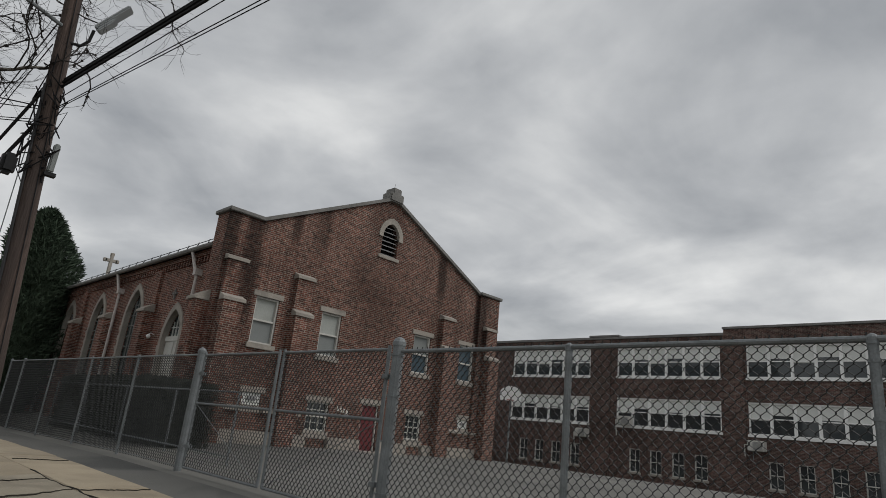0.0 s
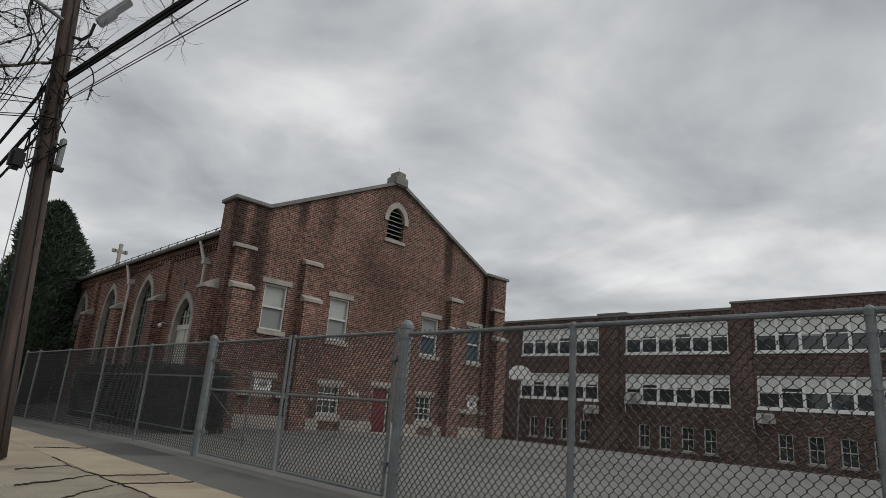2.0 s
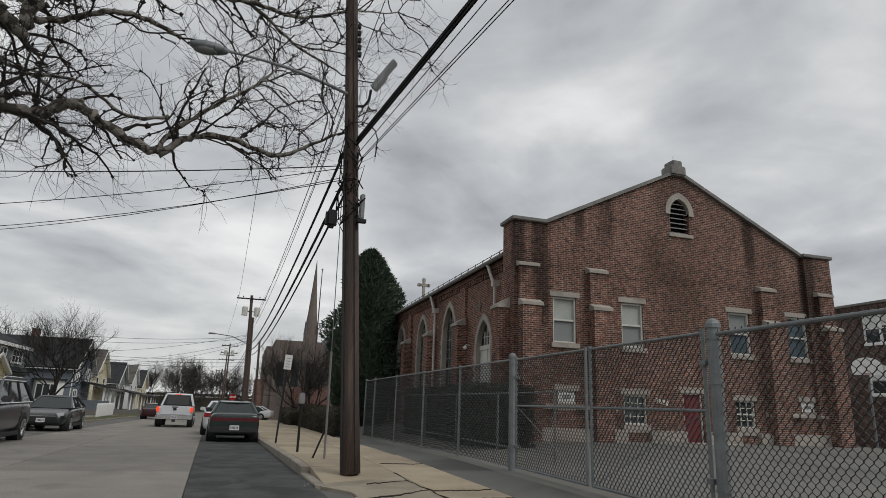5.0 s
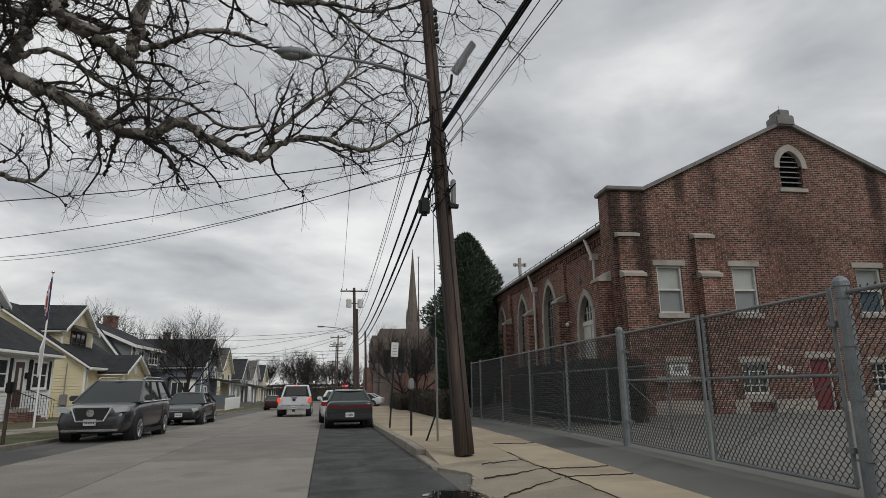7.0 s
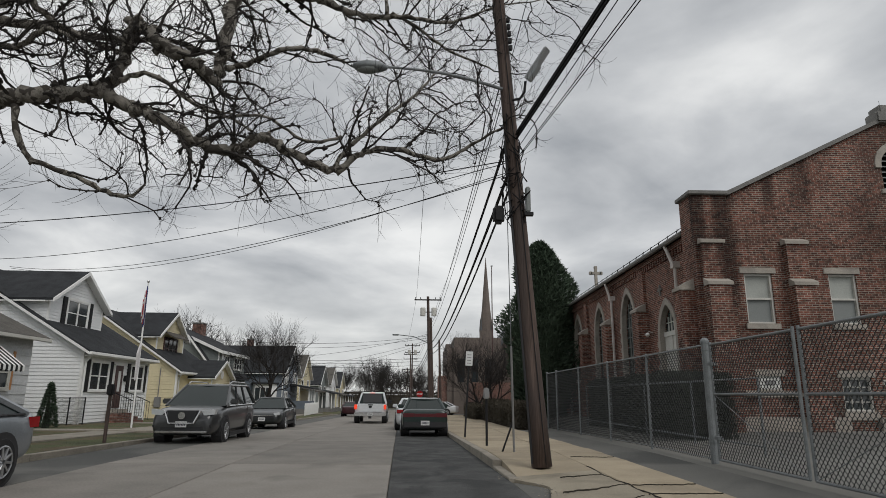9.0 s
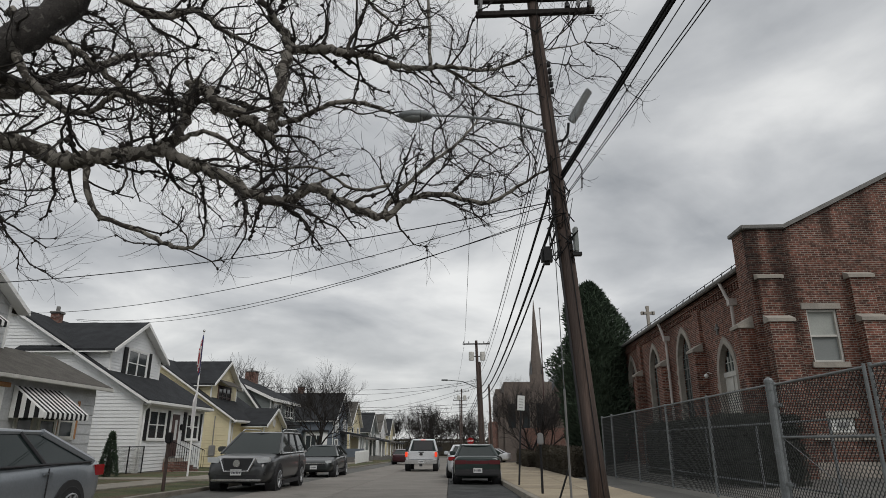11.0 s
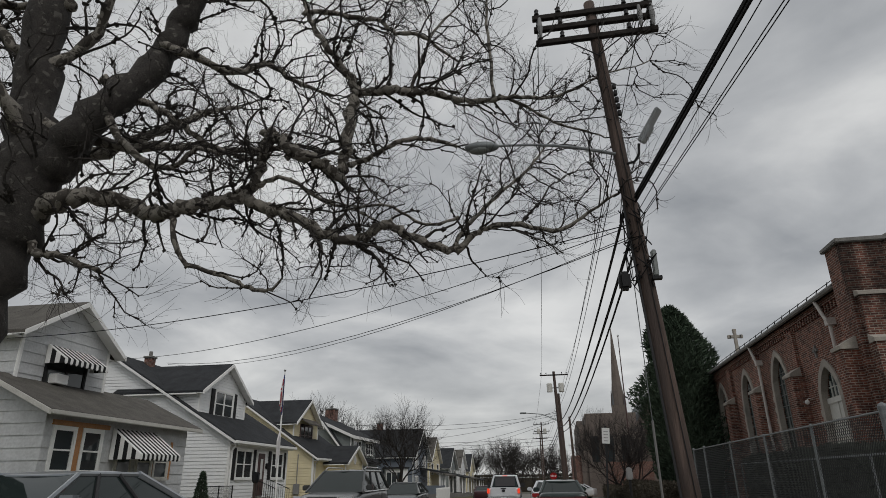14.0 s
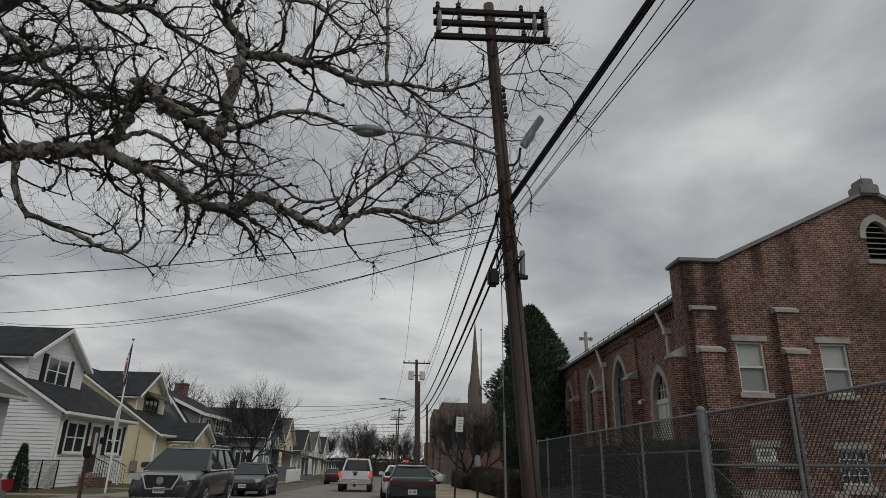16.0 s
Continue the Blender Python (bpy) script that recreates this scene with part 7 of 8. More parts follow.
def vehicle(name, m, label, paint, length, width, stations, cabin, wheels, wheel_r, tail=None, head=None, group="parked vehicles", roof_rails=False, tail_lit=False):
    """cabin: (rear base y, rear top y, front top y, front base y, base z, top z, base half width, top half width)."""
    car = thing(name, m, label, "car", group)
    subdivided(part("body", body_loft(stations, RING), paint, car), 2)
    rb, rt, ft, fb, zb, zt, wb, wt_ = cabin
    # glasshouse
    B = {(s, e): Vector((s * wb, rb if e < 0 else fb, zb - (0.0 if e < 0 else 0.03))) for s in (-1, 1) for e in (-1, 1)}
    Tp = {(s, e): Vector((s * wt_, rt if e < 0 else ft, zt - 0.05)) for s in (-1, 1) for e in (-1, 1)}
    bm = bmesh.new()
    vb = {k: bm.verts.new(v) for k, v in B.items()}
    vt = {k: bm.verts.new(v) for k, v in Tp.items()}
    for a, b in (((-1, -1), (1, -1)), ((1, -1), (1, 1)), ((1, 1), (-1, 1)), ((-1, 1), (-1, -1))):
        bm.faces.new((vb[a], vb[b], vt[b], vt[a]))
    bm.faces.new([vt[k] for k in ((-1, -1), (1, -1), (1, 1), (-1, 1))])
    part("glasshouse", bm, CAR_GLASS, car, "dark tinted glass")
    st = []
    n = 6
    for k in range(n + 1):
        t = k / n
        y = rt - 0.1 + (ft - rt + 0.18) * t
        st.append((y, zt - 0.09, zt - 0.045 + 0.05 * math.sin(math.pi * min(1, max(0, t))), wt_ * (1.03 if 0 < k < n else 0.96)))
    rf = subdivided(part("roof", body_loft(st, RING), paint, car), 1)
    for s in (-1, 1):
        for p, q, r in ((B[s, 1], Tp[s, 1], 0.035), (B[s, -1], Tp[s, -1], 0.06), (Tp[s, -1], Tp[s, 1], 0.035)):
            part("pillar", tube([p, q], r, 6), paint, car)
        for f in (0.36, 0.68):
            p = B[s, -1].lerp(B[s, 1], f)
            q = Tp[s, -1].lerp(Tp[s, 1], f + (0.02 if f > 0.5 else 0))
            part("window_post", tube([p + Vector((s * 0.01, 0, 0)), q + Vector((s * 0.01, 0, 0))], 0.03, 6), PLASTIC, car)
        part("belt_trim", tube([B[s, -1] + Vector((s * 0.02, 0, 0)), B[s, 1] + Vector((s * 0.02, 0, 0))], 0.018, 5), CHROME if roof_rails else PLASTIC, car)
        mx = box(s * (wb + 0.04) - 0.03, s * (wb + 0.04) + 0.2 if s > 0 else s * (wb + 0.04) + 0.03, fb - 0.5, fb - 0.32, zb + 0.02, zb + 0.18, bevel=0.03) if s > 0 else box(-(wb + 0.24), -(wb + 0.01), fb - 0.5, fb - 0.32, zb + 0.02, zb + 0.18, bevel=0.03)
        part("wing_mirror", mx, paint, car)
        hw = width / 2
        for y in wheels:
            # flush black disc stands in for the shaded wheel well
            bm = tube([(s * (hw - 0.3), y, wheel_r + 0.02), (s * (hw + 0.004), y, wheel_r + 0.02)], wheel_r * 1.16, 22)
            part("wheel_well_shade", bm, PLASTIC, car)
            wheel(car, s * (hw + 0.012), y, wheel_r, 0.24, s)
        for y in (B[s, -1].lerp(B[s, 1], 0.42).y, B[s, -1].lerp(B[s, 1], 0.74).y):
            part("door_handle", box(s * hw * 0.985 - 0.02, s * hw * 0.985 + 0.03, y - 0.3, y - 0.12, zb - 0.15, zb - 0.11, bevel=0.008), CHROME if roof_rails else paint, car)
        part("door_gap", box(s * hw - 0.012, s * hw + 0.002, B[s, -1].lerp(B[s, 1], 0.36).y - 0.006, B[s, -1].lerp(B[s, 1], 0.36).y + 0.006, 0.35, zb - 0.06), PLASTIC, car)
        part("sill_trim", box(s * hw - 0.03, s * hw + 0.004, wheels[0] + wheel_r * 1.2, wheels[1] - wheel_r * 1.2, 0.2, 0.32), PLASTIC, car)
        if roof_rails:
            part("roof_rail", tube([(s * wt_ * 0.96, rt + 0.05, zt + 0.02), (s * wt_ * 0.96, rt + 0.3, zt + 0.07), (s * wt_ * 0.96, ft - 0.3, zt + 0.07), (s * wt_ * 0.96, ft - 0.05, zt + 0.0)], 0.018, 6), CHROME, car)
    return car


def plate(car, y, z, d):
    p = part("number_plate", box(-0.155, 0.155, y - 0.012, y + 0.012, z - 0.08, z + 0.08), PLATE, car, "white plate with dark bars")
    bm = bmesh.new()
    for k in range(6):
        box(-0.12 + k * 0.042, -0.095 + k * 0.042, y + d * 0.012 - 0.003, y + d * 0.012 + 0.003, z - 0.035, z + 0.035, bm)
    part("plate_bars", bm, INK, p)


GUN = car_paint("gunmetal_paint", (0.06, 0.062, 0.064), 0.55)
DARK_GREEN = car_paint("dark_grey_paint", (0.026, 0.03, 0.03))
SILVER = car_paint("silver_paint", (0.21, 0.23, 0.25))
OLD_GREEN = car_paint("dark_green_paint", (0.007, 0.02, 0.017), 0.1)
MAROON = car_paint("maroon_paint", (0.045, 0.008, 0.013), 0.1)
WHITE_CAR = car_paint("white_car_paint", (0.62, 0.64, 0.66), 0.0)
TAIL_DARK = material("dark_tail_red", (0.09, 0.008, 0.012), 0.3, vary=0.05, bump=0)
TAIL_ON = glowing("lit_brake_light", (0.8, 0.06, 0.02), 0.6)

# grey SUV facing the camera
L, Wd = 4.95, 1.93
suv = vehicle("parked_suv", street(-6.05, 20.9, -0.03, 180), "dark grey SUV with chrome grille parked at the kerb", GUN, L, Wd,
              [(-2.47, 0.5, 0.95, 0.74), (-2.42, 0.34, 1.1, 0.9), (-2.1, 0.26, 1.17, 0.955), (-1.0, 0.24, 1.17, 0.965), (0.6, 0.24, 1.13, 0.965), (1.2, 0.24, 1.1, 0.955), (1.9, 0.26, 1.06, 0.94), (2.3, 0.3, 0.96, 0.88), (2.44, 0.34, 0.82, 0.8), (2.48, 0.42, 0.7, 0.66)],
              (-2.35, -2.0, 0.25, 1.3, 1.12, 1.76, 0.9, 0.68), (-1.42, 1.45), 0.37, roof_rails=True)
bm = prism([(-0.42, 0.98), (0.42, 0.98), (0.33, 0.66), (-0.33, 0.66)], "y", 2.36, 2.5)
g = part("grille", bm, PLASTIC, suv, "black mesh grille with a chrome V")
part("grille_chrome", tube([(-0.5, 2.45, 0.98), (-0.34, 2.52, 0.63), (0.34, 2.52, 0.63), (0.5, 2.45, 0.98)], 0.035, 6), CHROME, g)
part("badge", tube([(0, 2.5, 0.84), (0, 2.54, 0.84)], 0.1, 16), CHROME, g, "round chrome badge")
for s in (-1, 1):
    part("headlight", prism([(s * 0.5, 0.98), (s * 0.9, 1.02), (s * 0.88, 0.87), (s * 0.58, 0.84)], "y", 2.2, 2.4), HEAD_LENS, suv, "angular headlight")
    part("fog_lamp", box(min(s * 0.66, s * 0.82), max(s * 0.66, s * 0.82), 2.36, 2.44, 0.5, 0.6, bevel=0.02), PLASTIC, suv)
part("bumper_trim", box(-0.72, 0.72, 2.42, 2.5, 0.36, 0.42, bevel=0.02), CHROME, suv)
part("bumper", box(-0.6, 0.6, 2.4, 2.48, 0.42, 0.56, bevel=0.03), PLASTIC, suv)
plate(suv, 2.52, 0.6, 1)

SEDAN = [(-2.28, 0.48, 0.9, 0.66), (-2.22, 0.3, 1.0, 0.8), (-1.9, 0.24, 1.03, 0.88), (-1.0, 0.22, 1.0, 0.9), (0.4, 0.22, 0.96, 0.9), (1.0, 0.22, 0.94, 0.895), (1.7, 0.24, 0.86, 0.87), (2.1, 0.27, 0.77, 0.8), (2.24, 0.32, 0.66, 0.7), (2.28, 0.4, 0.58, 0.55)]
CABIN = (-1.75, -0.95, 0.2, 1.1, 0.97, 1.45, 0.82, 0.58)
car2 = vehicle("parked_sedan", street(-6.15, 31.6, 0, 180), "dark grey sedan parked behind the SUV", DARK_GREEN, 4.56, 1.8, SEDAN, CABIN, (-1.32, 1.38), 0.33)
part("grille", box(-0.5, 0.5, 2.18, 2.28, 0.5, 0.64, bevel=0.03), PLASTIC, car2)
part("grille_bar", box(-0.52, 0.52, 2.26, 2.3, 0.62, 0.66, bevel=0.01), CHROME, car2)
for s in (-1, 1):
    part("headlight", prism([(s * 0.5, 0.76), (s * 0.8, 0.8), (s * 0.76, 0.66), (s * 0.54, 0.65)], "y", 2.0, 2.22), HEAD_LENS, car2)
plate(car2, 2.31, 0.48, 1)

car3 = vehicle("parked_sedan", street(-6.43, 8.0, 0, 180), "silver-grey sedan parked under the sycamore", SILVER, 4.9, 1.86,
               [(-2.44, 0.5, 0.95, 0.7), (-2.38, 0.32, 1.05, 0.83), (-2.0, 0.25, 1.08, 0.91), (-1.0, 0.22, 1.03, 0.93), (0.4, 0.22, 0.97, 0.93), (1.1, 0.22, 0.94, 0.92), (1.8, 0.24, 0.87, 0.9), (2.25, 0.27, 0.76, 0.82), (2.42, 0.34, 0.62, 0.65)],
               (-2.0, -1.0, 0.3, 1.3, 0.99, 1.46, 0.85, 0.6), (-1.42, 1.42), 0.34)
for s in (-1, 1):
    part("tail_light", prism([(s * 0.55, 0.92), (s * 0.86, 0.94), (s * 0.86, 0.78), (s * 0.6, 0.8)], "y", -2.38, -2.12), TAIL_RED, car3, "red tail light")
plate(car3, -2.47, 0.75, -1)

OLD = [(-2.2, 0.42, 0.88, 0.78), (-2.16, 0.3, 0.98, 0.82), (-1.9, 0.25, 1.02, 0.84), (-1.0, 0.22, 0.97, 0.85), (0.4, 0.22, 0.93, 0.85), (1.0, 0.22, 0.9, 0.85), (1.7, 0.24, 0.82, 0.83), (2.1, 0.28, 0.72, 0.78), (2.2, 0.36, 0.6, 0.66)]
car4 = vehicle("parked_sedan", street(1.04, 25.35), "dark green old sedan parked by the kerb", OLD_GREEN, 4.4, 1.7, OLD, (-1.6, -0.95, 0.15, 1.0, 0.95, 1.4, 0.76, 0.56), (-1.25, 1.3), 0.3)
part("rear_screen_frame", tube([(-0.74, -1.63, 0.97), (0.74, -1.63, 0.97)], 0.02, 6), PLASTIC, car4)
for s in (-1, 1):
    part("tail_light", box(min(s * 0.38, s * 0.8), max(s * 0.38, s * 0.8), -2.21, -2.14, 0.72, 0.86, bevel=0.015), TAIL_DARK, car4, "wide red tail light")
part("light_strip", box(-0.38, 0.38, -2.205, -2.15, 0.735, 0.845), TAIL_DARK, car4, "dark red strip between the lights")
part("bumper", box(-0.8, 0.8, -2.26, -2.12, 0.34, 0.56, bevel=0.04), PLASTIC, car4, "dark rear bumper")
plate(car4, -2.27, 0.52, -1)

car5 = vehicle("parked_sedan", street(0.82, 31.0), "white sedan parked ahead of the green car", WHITE_CAR, 4.56, 1.8, SEDAN, CABIN, (-1.32, 1.38), 0.33)
for s in (-1, 1):
    part("tail_light", box(min(s * 0.5, s * 0.84), max(s * 0.5, s * 0.84), -2.27, -2.18, 0.78, 0.95, bevel=0.02), TAIL_RED, car5)
plate(car5, -2.3, 0.7, -1)
car6 = vehicle("parked_sedan", street(4.2, 70.0, 0.1, 70), "white car at the far corner", WHITE_CAR, 4.56, 1.8, SEDAN, CABIN, (-1.32, 1.38), 0.33)
car7 = vehicle("parked_sedan", street(-2.4, 68.0), "dark car beyond the pickup", GUN, 4.56, 1.8, SEDAN, CABIN, (-1.32, 1.38), 0.33)
car8 = vehicle("parked_sedan", street(-4.9, 66.0), "dull red car far down the street", MAROON, 4.56, 1.8, SEDAN, CABIN, (-1.32, 1.38), 0.33)

# white pickup with brake lights on
pk = thing("pickup_truck", street(-1.72, 42.4), "white pickup truck with its brake lights lit", "truck", "parked vehicles")
PB = [(-2.9, 0.62, 1.12, 0.92), (-2.85, 0.55, 1.2, 0.97), (-2.0, 0.5, 1.22, 1.0), (0.0, 0.48, 1.2, 1.0), (1.2, 0.48, 1.2, 1.0), (2.3, 0.5, 1.15, 0.98), (2.8, 0.55, 1.05, 0.9), (2.9, 0.65, 0.9, 0.75)]
subdivided(part("body", body_loft(PB, RING), WHITE_CAR, pk), 2)
part("tailgate", box(-0.76, 0.76, -2.96, -2.84, 0.74, 1.24, bevel=0.03), WHITE_CAR, pk, "white tailgate")
part("rear_window", prism([(-0.37, 1.27), (-0.15, 1.83), (-0.17, 1.84), (-0.39, 1.275)], "x", -0.62, 0.62), PLASTIC, pk, "dark tinted rear window")
part("badge", box(-0.1, 0.1, -2.975, -2.95, 0.98, 1.12, bevel=0.03), PLASTIC, pk, "dark badge")
part("tailgate_handle", box(-0.16, 0.16, -2.975, -2.95, 1.14, 1.2), PLASTIC, pk)
bm = bmesh.new()
for s in (-1, 1):
    for y, z, hw in ((-0.35, 1.2, 0.9), (-0.1, 1.88, 0.7), (0.9, 1.9, 0.7), (1.75, 1.2, 0.88)):
        bm.verts.new((s * hw, y, z))
bm.verts.ensure_lookup_table()
v = bm.verts
for q in ((0, 1, 2, 3), (4, 7, 6, 5), (0, 4, 5, 1), (2, 6, 7, 3), (1, 5, 6, 2)):
    bm.faces.new([v[i] for i in q])
part("glasshouse", bm, CAR_GLASS, pk)
subdivided(part("roof", body_loft([(-0.2, 1.84, 1.9, 0.68), (0.0, 1.83, 1.94, 0.74), (0.5, 1.83, 1.96, 0.74), (0.95, 1.83, 1.92, 0.72)], RING), WHITE_CAR, pk), 1)
for s in (-1, 1):
    for p, q in (((s * 0.9, -0.35, 1.2), (s * 0.7, -0.1, 1.88)), ((s * 0.88, 1.75, 1.2), (s * 0.7, 0.9, 1.9)), ((s * 0.9, 0.6, 1.2), (s * 0.71, 0.45, 1.88))):
        part("pillar", tube([p, q], 0.06, 6), WHITE_CAR, pk)
    part("tail_light", box(min(s * 0.83, s * 0.98), max(s * 0.83, s * 0.98), -2.95, -2.8, 0.9, 1.18, bevel=0.02), TAIL_ON, pk, "lit orange-red brake light")
    part("wing_mirror", box(min(s * 0.95, s * 1.25), max(s * 0.95, s * 1.25), 1.3, 1.42, 1.18, 1.45, bevel=0.03), PLASTIC, pk)
    for y in (-1.75, 1.85):
        # black disc round the tyre, painted in place of the well's shade
        bm = tube([(s * 0.7, y, 0.44), (s * 1.003, y, 0.44)], 0.46, 22)
        part("wheel_well_shade", bm, PLASTIC, pk)
        wheel(pk, s * 1.01, y, 0.4, 0.28, s)
part("brake_light", box(-0.15, 0.15, -0.2, -0.12, 1.87, 1.91), TAIL_ON, pk)
part("bumper", box(-0.98, 0.98, -3.06, -2.88, 0.5, 0.72, bevel=0.04), CHROME, pk, "chrome step bumper")
part("hitch", box(-0.09, 0.09, -3.1, -2.95, 0.36, 0.48), PLASTIC, pk)
plate(pk, -3.08, 0.62, -1)

# ---- single slabs and kerb stones, last ----
def slab(parent, name, pts, z0, z1, mat):
    bm = prism(pts, "z", z0, z1)
    bmesh.ops.recalc_face_normals(bm, faces=bm.faces[:])
    top = [e for e in bm.edges if all(abs(v.co.z - z1) < 1e-6 for v in e.verts)]
    bmesh.ops.bevel(bm, geom=top, offset=0.012, segments=1, affect="EDGES")
    return part(name, sloped(bm), mat, parent)


for xa, xb, a, b in SLABS:
    slab(road, "concrete_slab", [(xa + 0.012 - SLANT * a, a + 0.014), (xb - 0.012 - SLANT * a, a + 0.014), (xb - 0.012 - SLANT * b, b - 0.014), (xa + 0.012 - SLANT * b, b - 0.014)], -0.055, 0.0, ROAD)

rng = random.Random(5)
# pavement: two rows of slabs between the kerb and the fence strip
y = -9.0
while y < 70:
    ln = 1.52
    for row in (0, 1):
        a0, a1 = kerb_x(y) + 0.17, kerb_x(y + ln) + 0.17
        m0, m1 = 2.88, 2.88
        e0, e1 = 3.9, 3.9
        lift = rng.uniform(-0.006, 0.006)
        if row == 0:
            if y < 10.4:
                continue
            pts = [(a0, y + 0.008), (m0 - 0.008, y + 0.008), (m1 - 0.008, y + ln - 0.008), (a1, y + ln - 0.008)]
        else:
            pts = [(m0 + 0.008, y + 0.008), (e0 + rng.uniform(-0.04, 0.02), y + 0.008), (e1 + rng.uniform(-0.04, 0.02), y + ln - 0.008), (m1 + 0.008, y + ln - 0.008)]
        if row == 0 and y < 11.5:
            bm = bmesh.new()
            vt = [bm.verts.new((*p, z)) for p, z in zip(pts, (0.02, 0.128, 0.135, 0.13))]
            vb = [bm.verts.new((*p, -0.05)) for p in pts]
            bm.faces.new(vt)
            for k in range(4):
                bm.faces.new((vt[k], vb[k], vb[(k + 1) % 4], vt[(k + 1) % 4]))
            part("paving_slab", bm, PAVING, pavement)
            continue
        slab(pavement, "paving_slab", pts, 0.02, 0.135 + lift, PAVING)
    y += ln
# driveway apron: larger broken plates that fall to the road
APRON = material("apron_concrete", (0.285, 0.25, 0.19), 0.92, vary=0.2, scale=1.2, fine=45, bump=0.9, dist=0.015, rnd=0.5, stain=(0.19, 0.165, 0.125), stain_at=(0.5, 0.66))
def apron_edge(y):
    """The broken line where the apron meets the asphalt."""
    return 1.72 + 0.24 * math.exp(-((y - 9.6) / 0.45) ** 2) - 0.26 * max(0.0, min(1.0, (y - 9.8) / 0.9)) + 0.05 * math.sin(y * 5.1)


def apron_plate(y0, y1):
    """One plate from the asphalt's edge up to the pavement; its outer edge follows the broken line."""
    n = max(1, int((y1 - y0) / 0.15))
    bm = bmesh.new()
    rows = []
    for k in range(n + 1):
        y = y0 + (y1 - y0) * k / n
        rows.append([bm.verts.new(p) for p in ((apron_edge(y), y, -0.05), (apron_edge(y), y, 0.012), (2.87, y, 0.13), (2.87, y, -0.05))])
    for p, q in zip(rows, rows[1:]):
        for k in range(4):
            bm.faces.new((p[k], p[(k + 1) % 4], q[(k + 1) % 4], q[k]))
    bm.faces.new(rows[0])
    bm.faces.new(rows[-1][::-1])
    part("apron_plate", bm, APRON, apron)


for ya, yb in ((-9.0, -6.2), (-6.19, -3.3), (-3.29, -0.4), (-0.39, 2.3), (2.31, 5.0), (5.01, 7.6), (7.61, 9.1), (9.11, 10.76)):
    apron_plate(ya, yb)
y = 10.5
while y < 75:
    ln = 1.8
    h = min(0.135, 0.03 + (y - 10.5) * 0.09)
    slab(kerb, "kerb_stone", [(kerb_x(y), y + 0.006), (kerb_x(y) + 0.165, y + 0.006), (kerb_x(y + ln) + 0.165, y + ln - 0.006), (kerb_x(y + ln) + rng.uniform(-0.012, 0.012), y + ln - 0.006)], -0.05, h, KERB)
    y += ln
y = -6.0
while y < 75:
    ln = 2.4
    slab(kerb_far, "kerb_stone", [(left_kerb_x(y) - 0.15, y + 0.006), (left_kerb_x(y), y + 0.006), (left_kerb_x(y + ln), y + ln - 0.006), (left_kerb_x(y + ln) - 0.15, y + ln - 0.006)], -0.05, rng.uniform(0.09, 0.12), KERB)
    slab(pavement_far, "paving_slab", [(left_kerb_x(y) - 3.2, y + 0.01), (left_kerb_x(y) - 1.8, y + 0.01), (left_kerb_x(y + ln) - 1.8, y + ln - 0.01), (left_kerb_x(y + ln) - 3.2, y + ln - 0.01)], 0.0, 0.165, KERB)
    y += ln
# garden paths over the verge
for yy in (31.4, 22.6, 41.0):
    slab(pavement_far, "paving_slab", [(-15.0, yy), (-8.65, yy), (-8.65, yy + 1.2), (-15.0, yy + 1.2)], 0.0, 0.19, KERB)

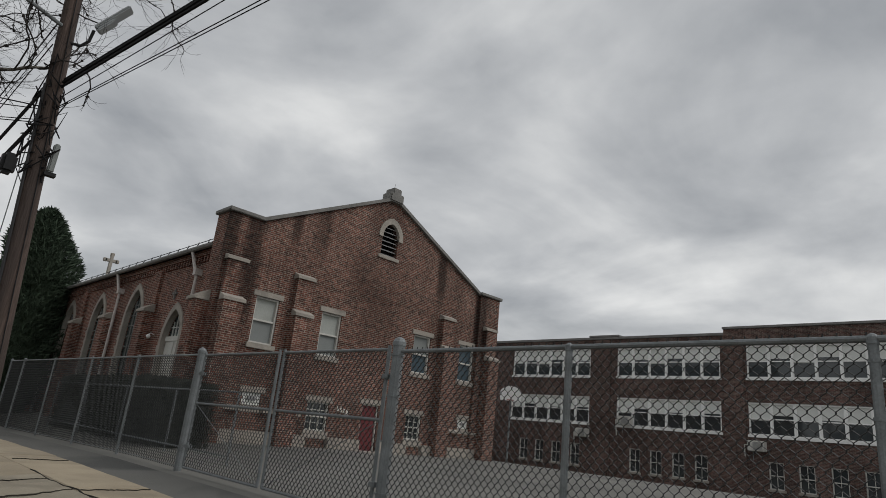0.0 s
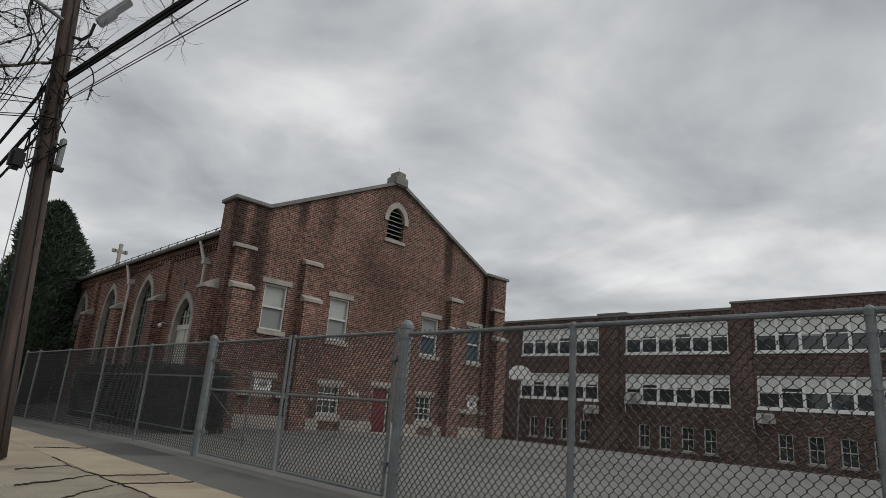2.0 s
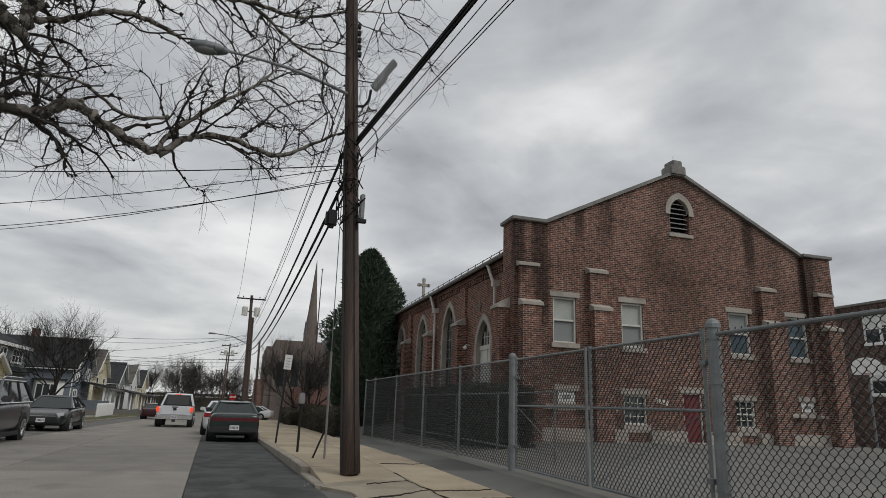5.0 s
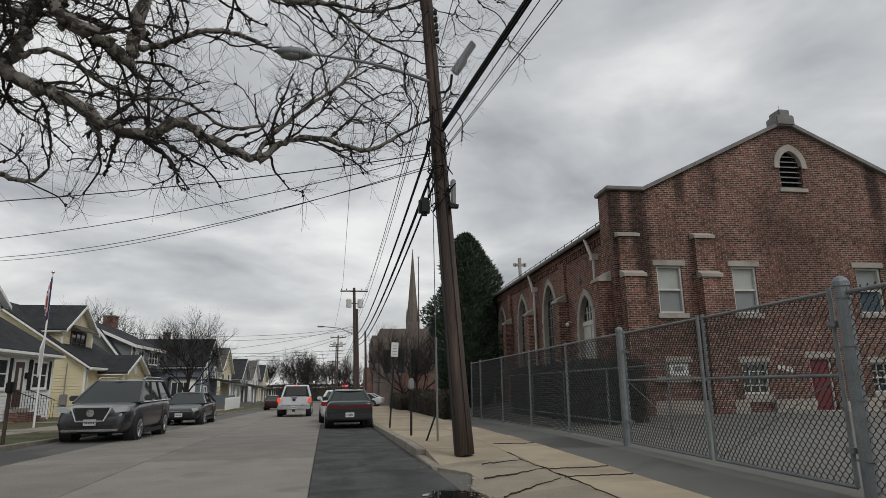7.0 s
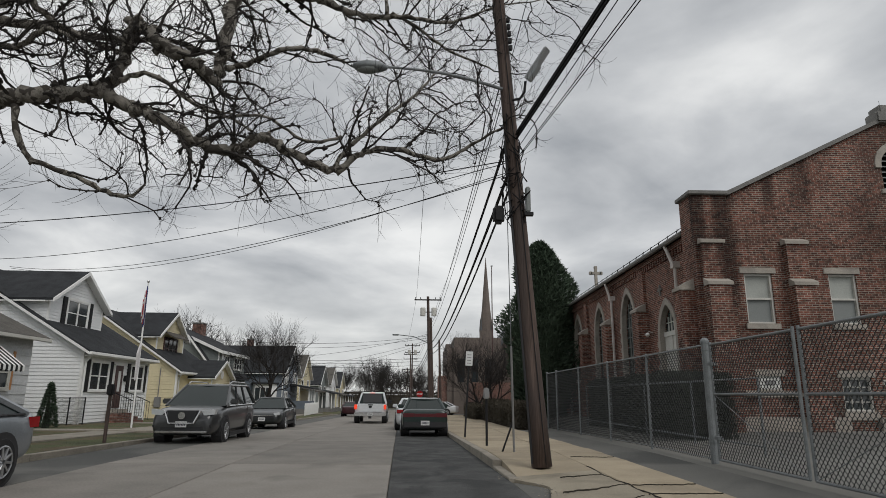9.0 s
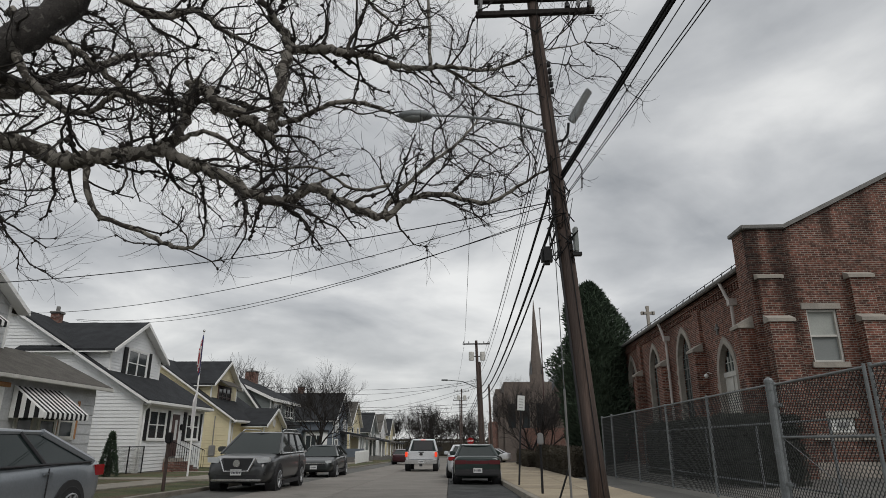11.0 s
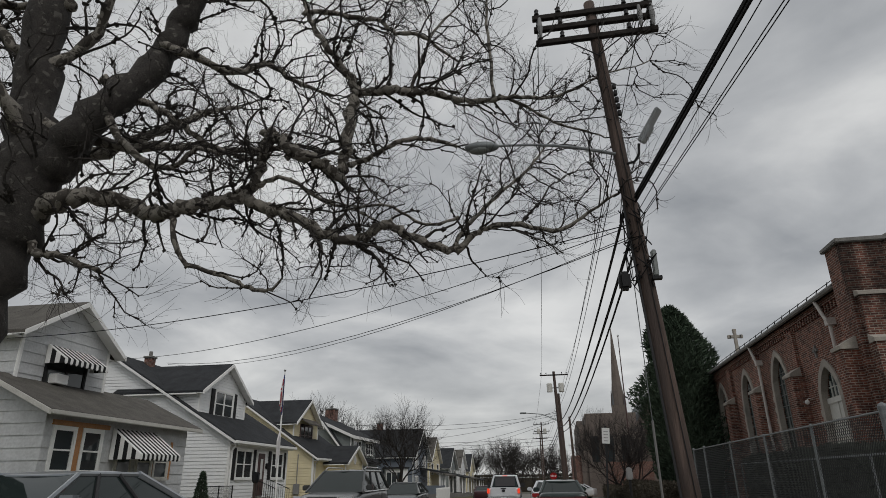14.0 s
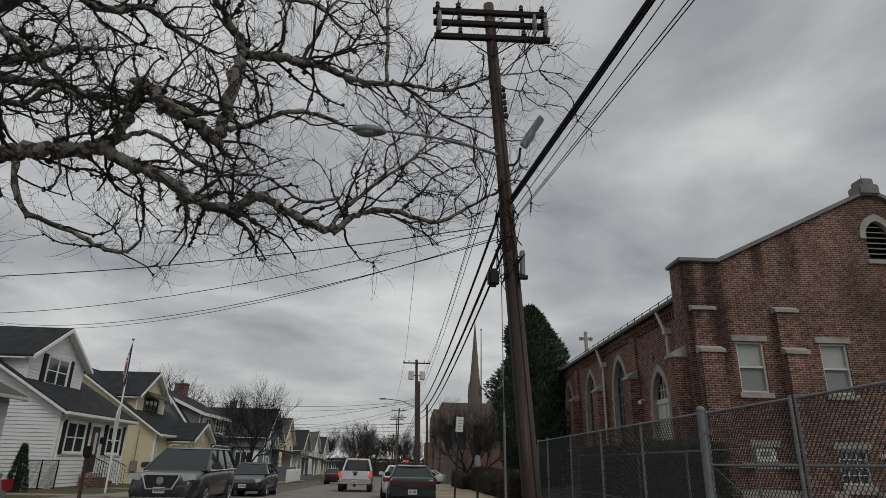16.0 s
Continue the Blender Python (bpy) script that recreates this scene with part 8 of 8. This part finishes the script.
# hole in the broken edge of the lane
random.seed(9)
pts = []
for k in range(18):
    a = 2 * math.pi * k / 18
    rr = random.uniform(0.8, 1.15)
    pts.append((1.36 + 0.36 * rr * math.cos(a), 7.98 + 0.34 * rr * math.sin(a)))
PUDDLE = glass_material("puddle_water", (0.012, 0.012, 0.012), 0.03)
solo("puddle", prism(pts, "z", -0.01, 0.009), PUDDLE, I4, "dark shallow puddle at the broken lane edge", "puddle", kind="structure")
# loose broken concrete and grit where the kerb ends
bm = bmesh.new()
for k in range(70):
    y = random.uniform(7.2, 10.8)
    x = apron_edge(y) + random.gauss(-0.03, 0.1)
    r = random.uniform(0.006, 0.02)
    bmesh.ops.create_icosphere(bm, subdivisions=1, radius=r, matrix=Matrix.Translation((x, y, 0.02)) @ Matrix.Diagonal((1, random.uniform(0.6, 1.4), 0.5, 1)))
solo("broken_concrete", bm, KERB, I4, "crumbs of broken concrete along the kerb end", "rubble", kind="stuff")
# open cracks that run across the pavement
CRACK = material("crack_dirt", (0.035, 0.03, 0.022), 0.95, vary=0.3, bump=0)
def crack(x0, y0, x1, y1, seed):
    rg = random.Random(seed)
    n = 26
    bm = bmesh.new()
    rows = []
    side = 0.0
    dx, dy = (y1 - y0), -(x1 - x0)
    ln = math.hypot(dx, dy)
    for k in range(n + 1):
        t = k / n
        side = side * 0.75 + rg.uniform(-0.03, 0.03)
        x, y = x0 + (x1 - x0) * t + dx / ln * side, y0 + (y1 - y0) * t + dy / ln * side
        w = 0.0042 * (0.3 + rg.random())
        m = 2.88
        f = min(1.0, max(0.0, (x - kerb_x(y)) / (m - kerb_x(y))))
        z = 0.144 if x > m or y > 10.76 else 0.02 + f * 0.119
        rows.append([bm.verts.new((x + s * dx / ln * w, y + s * dy / ln * w, z + e)) for s, e in ((1, 0), (-1, 0), (-1, -0.02), (1, -0.02))])
    for p, q in zip(rows, rows[1:]):
        for k in range(4):
            bm.faces.new((p[k], p[(k + 1) % 4], q[(k + 1) % 4], q[k]))
    solo("pavement_crack", bm, CRACK, I4, "dark jagged crack in the pavement", "crack", "pavement cracks", kind="structure")
for k, q in enumerate(((1.95, 8.9, 2.88, 9.1), (2.86, 11.3, 2.9, 6.0), (2.9, 9.0, 3.85, 9.1), (2.88, 8.2, 3.85, 8.3), (1.9, 7.5, 2.8, 8.2), (2.95, 12.9, 3.85, 12.95), (2.2, 10.3, 2.86, 10.2))):
    crack(*q, 40 + k)
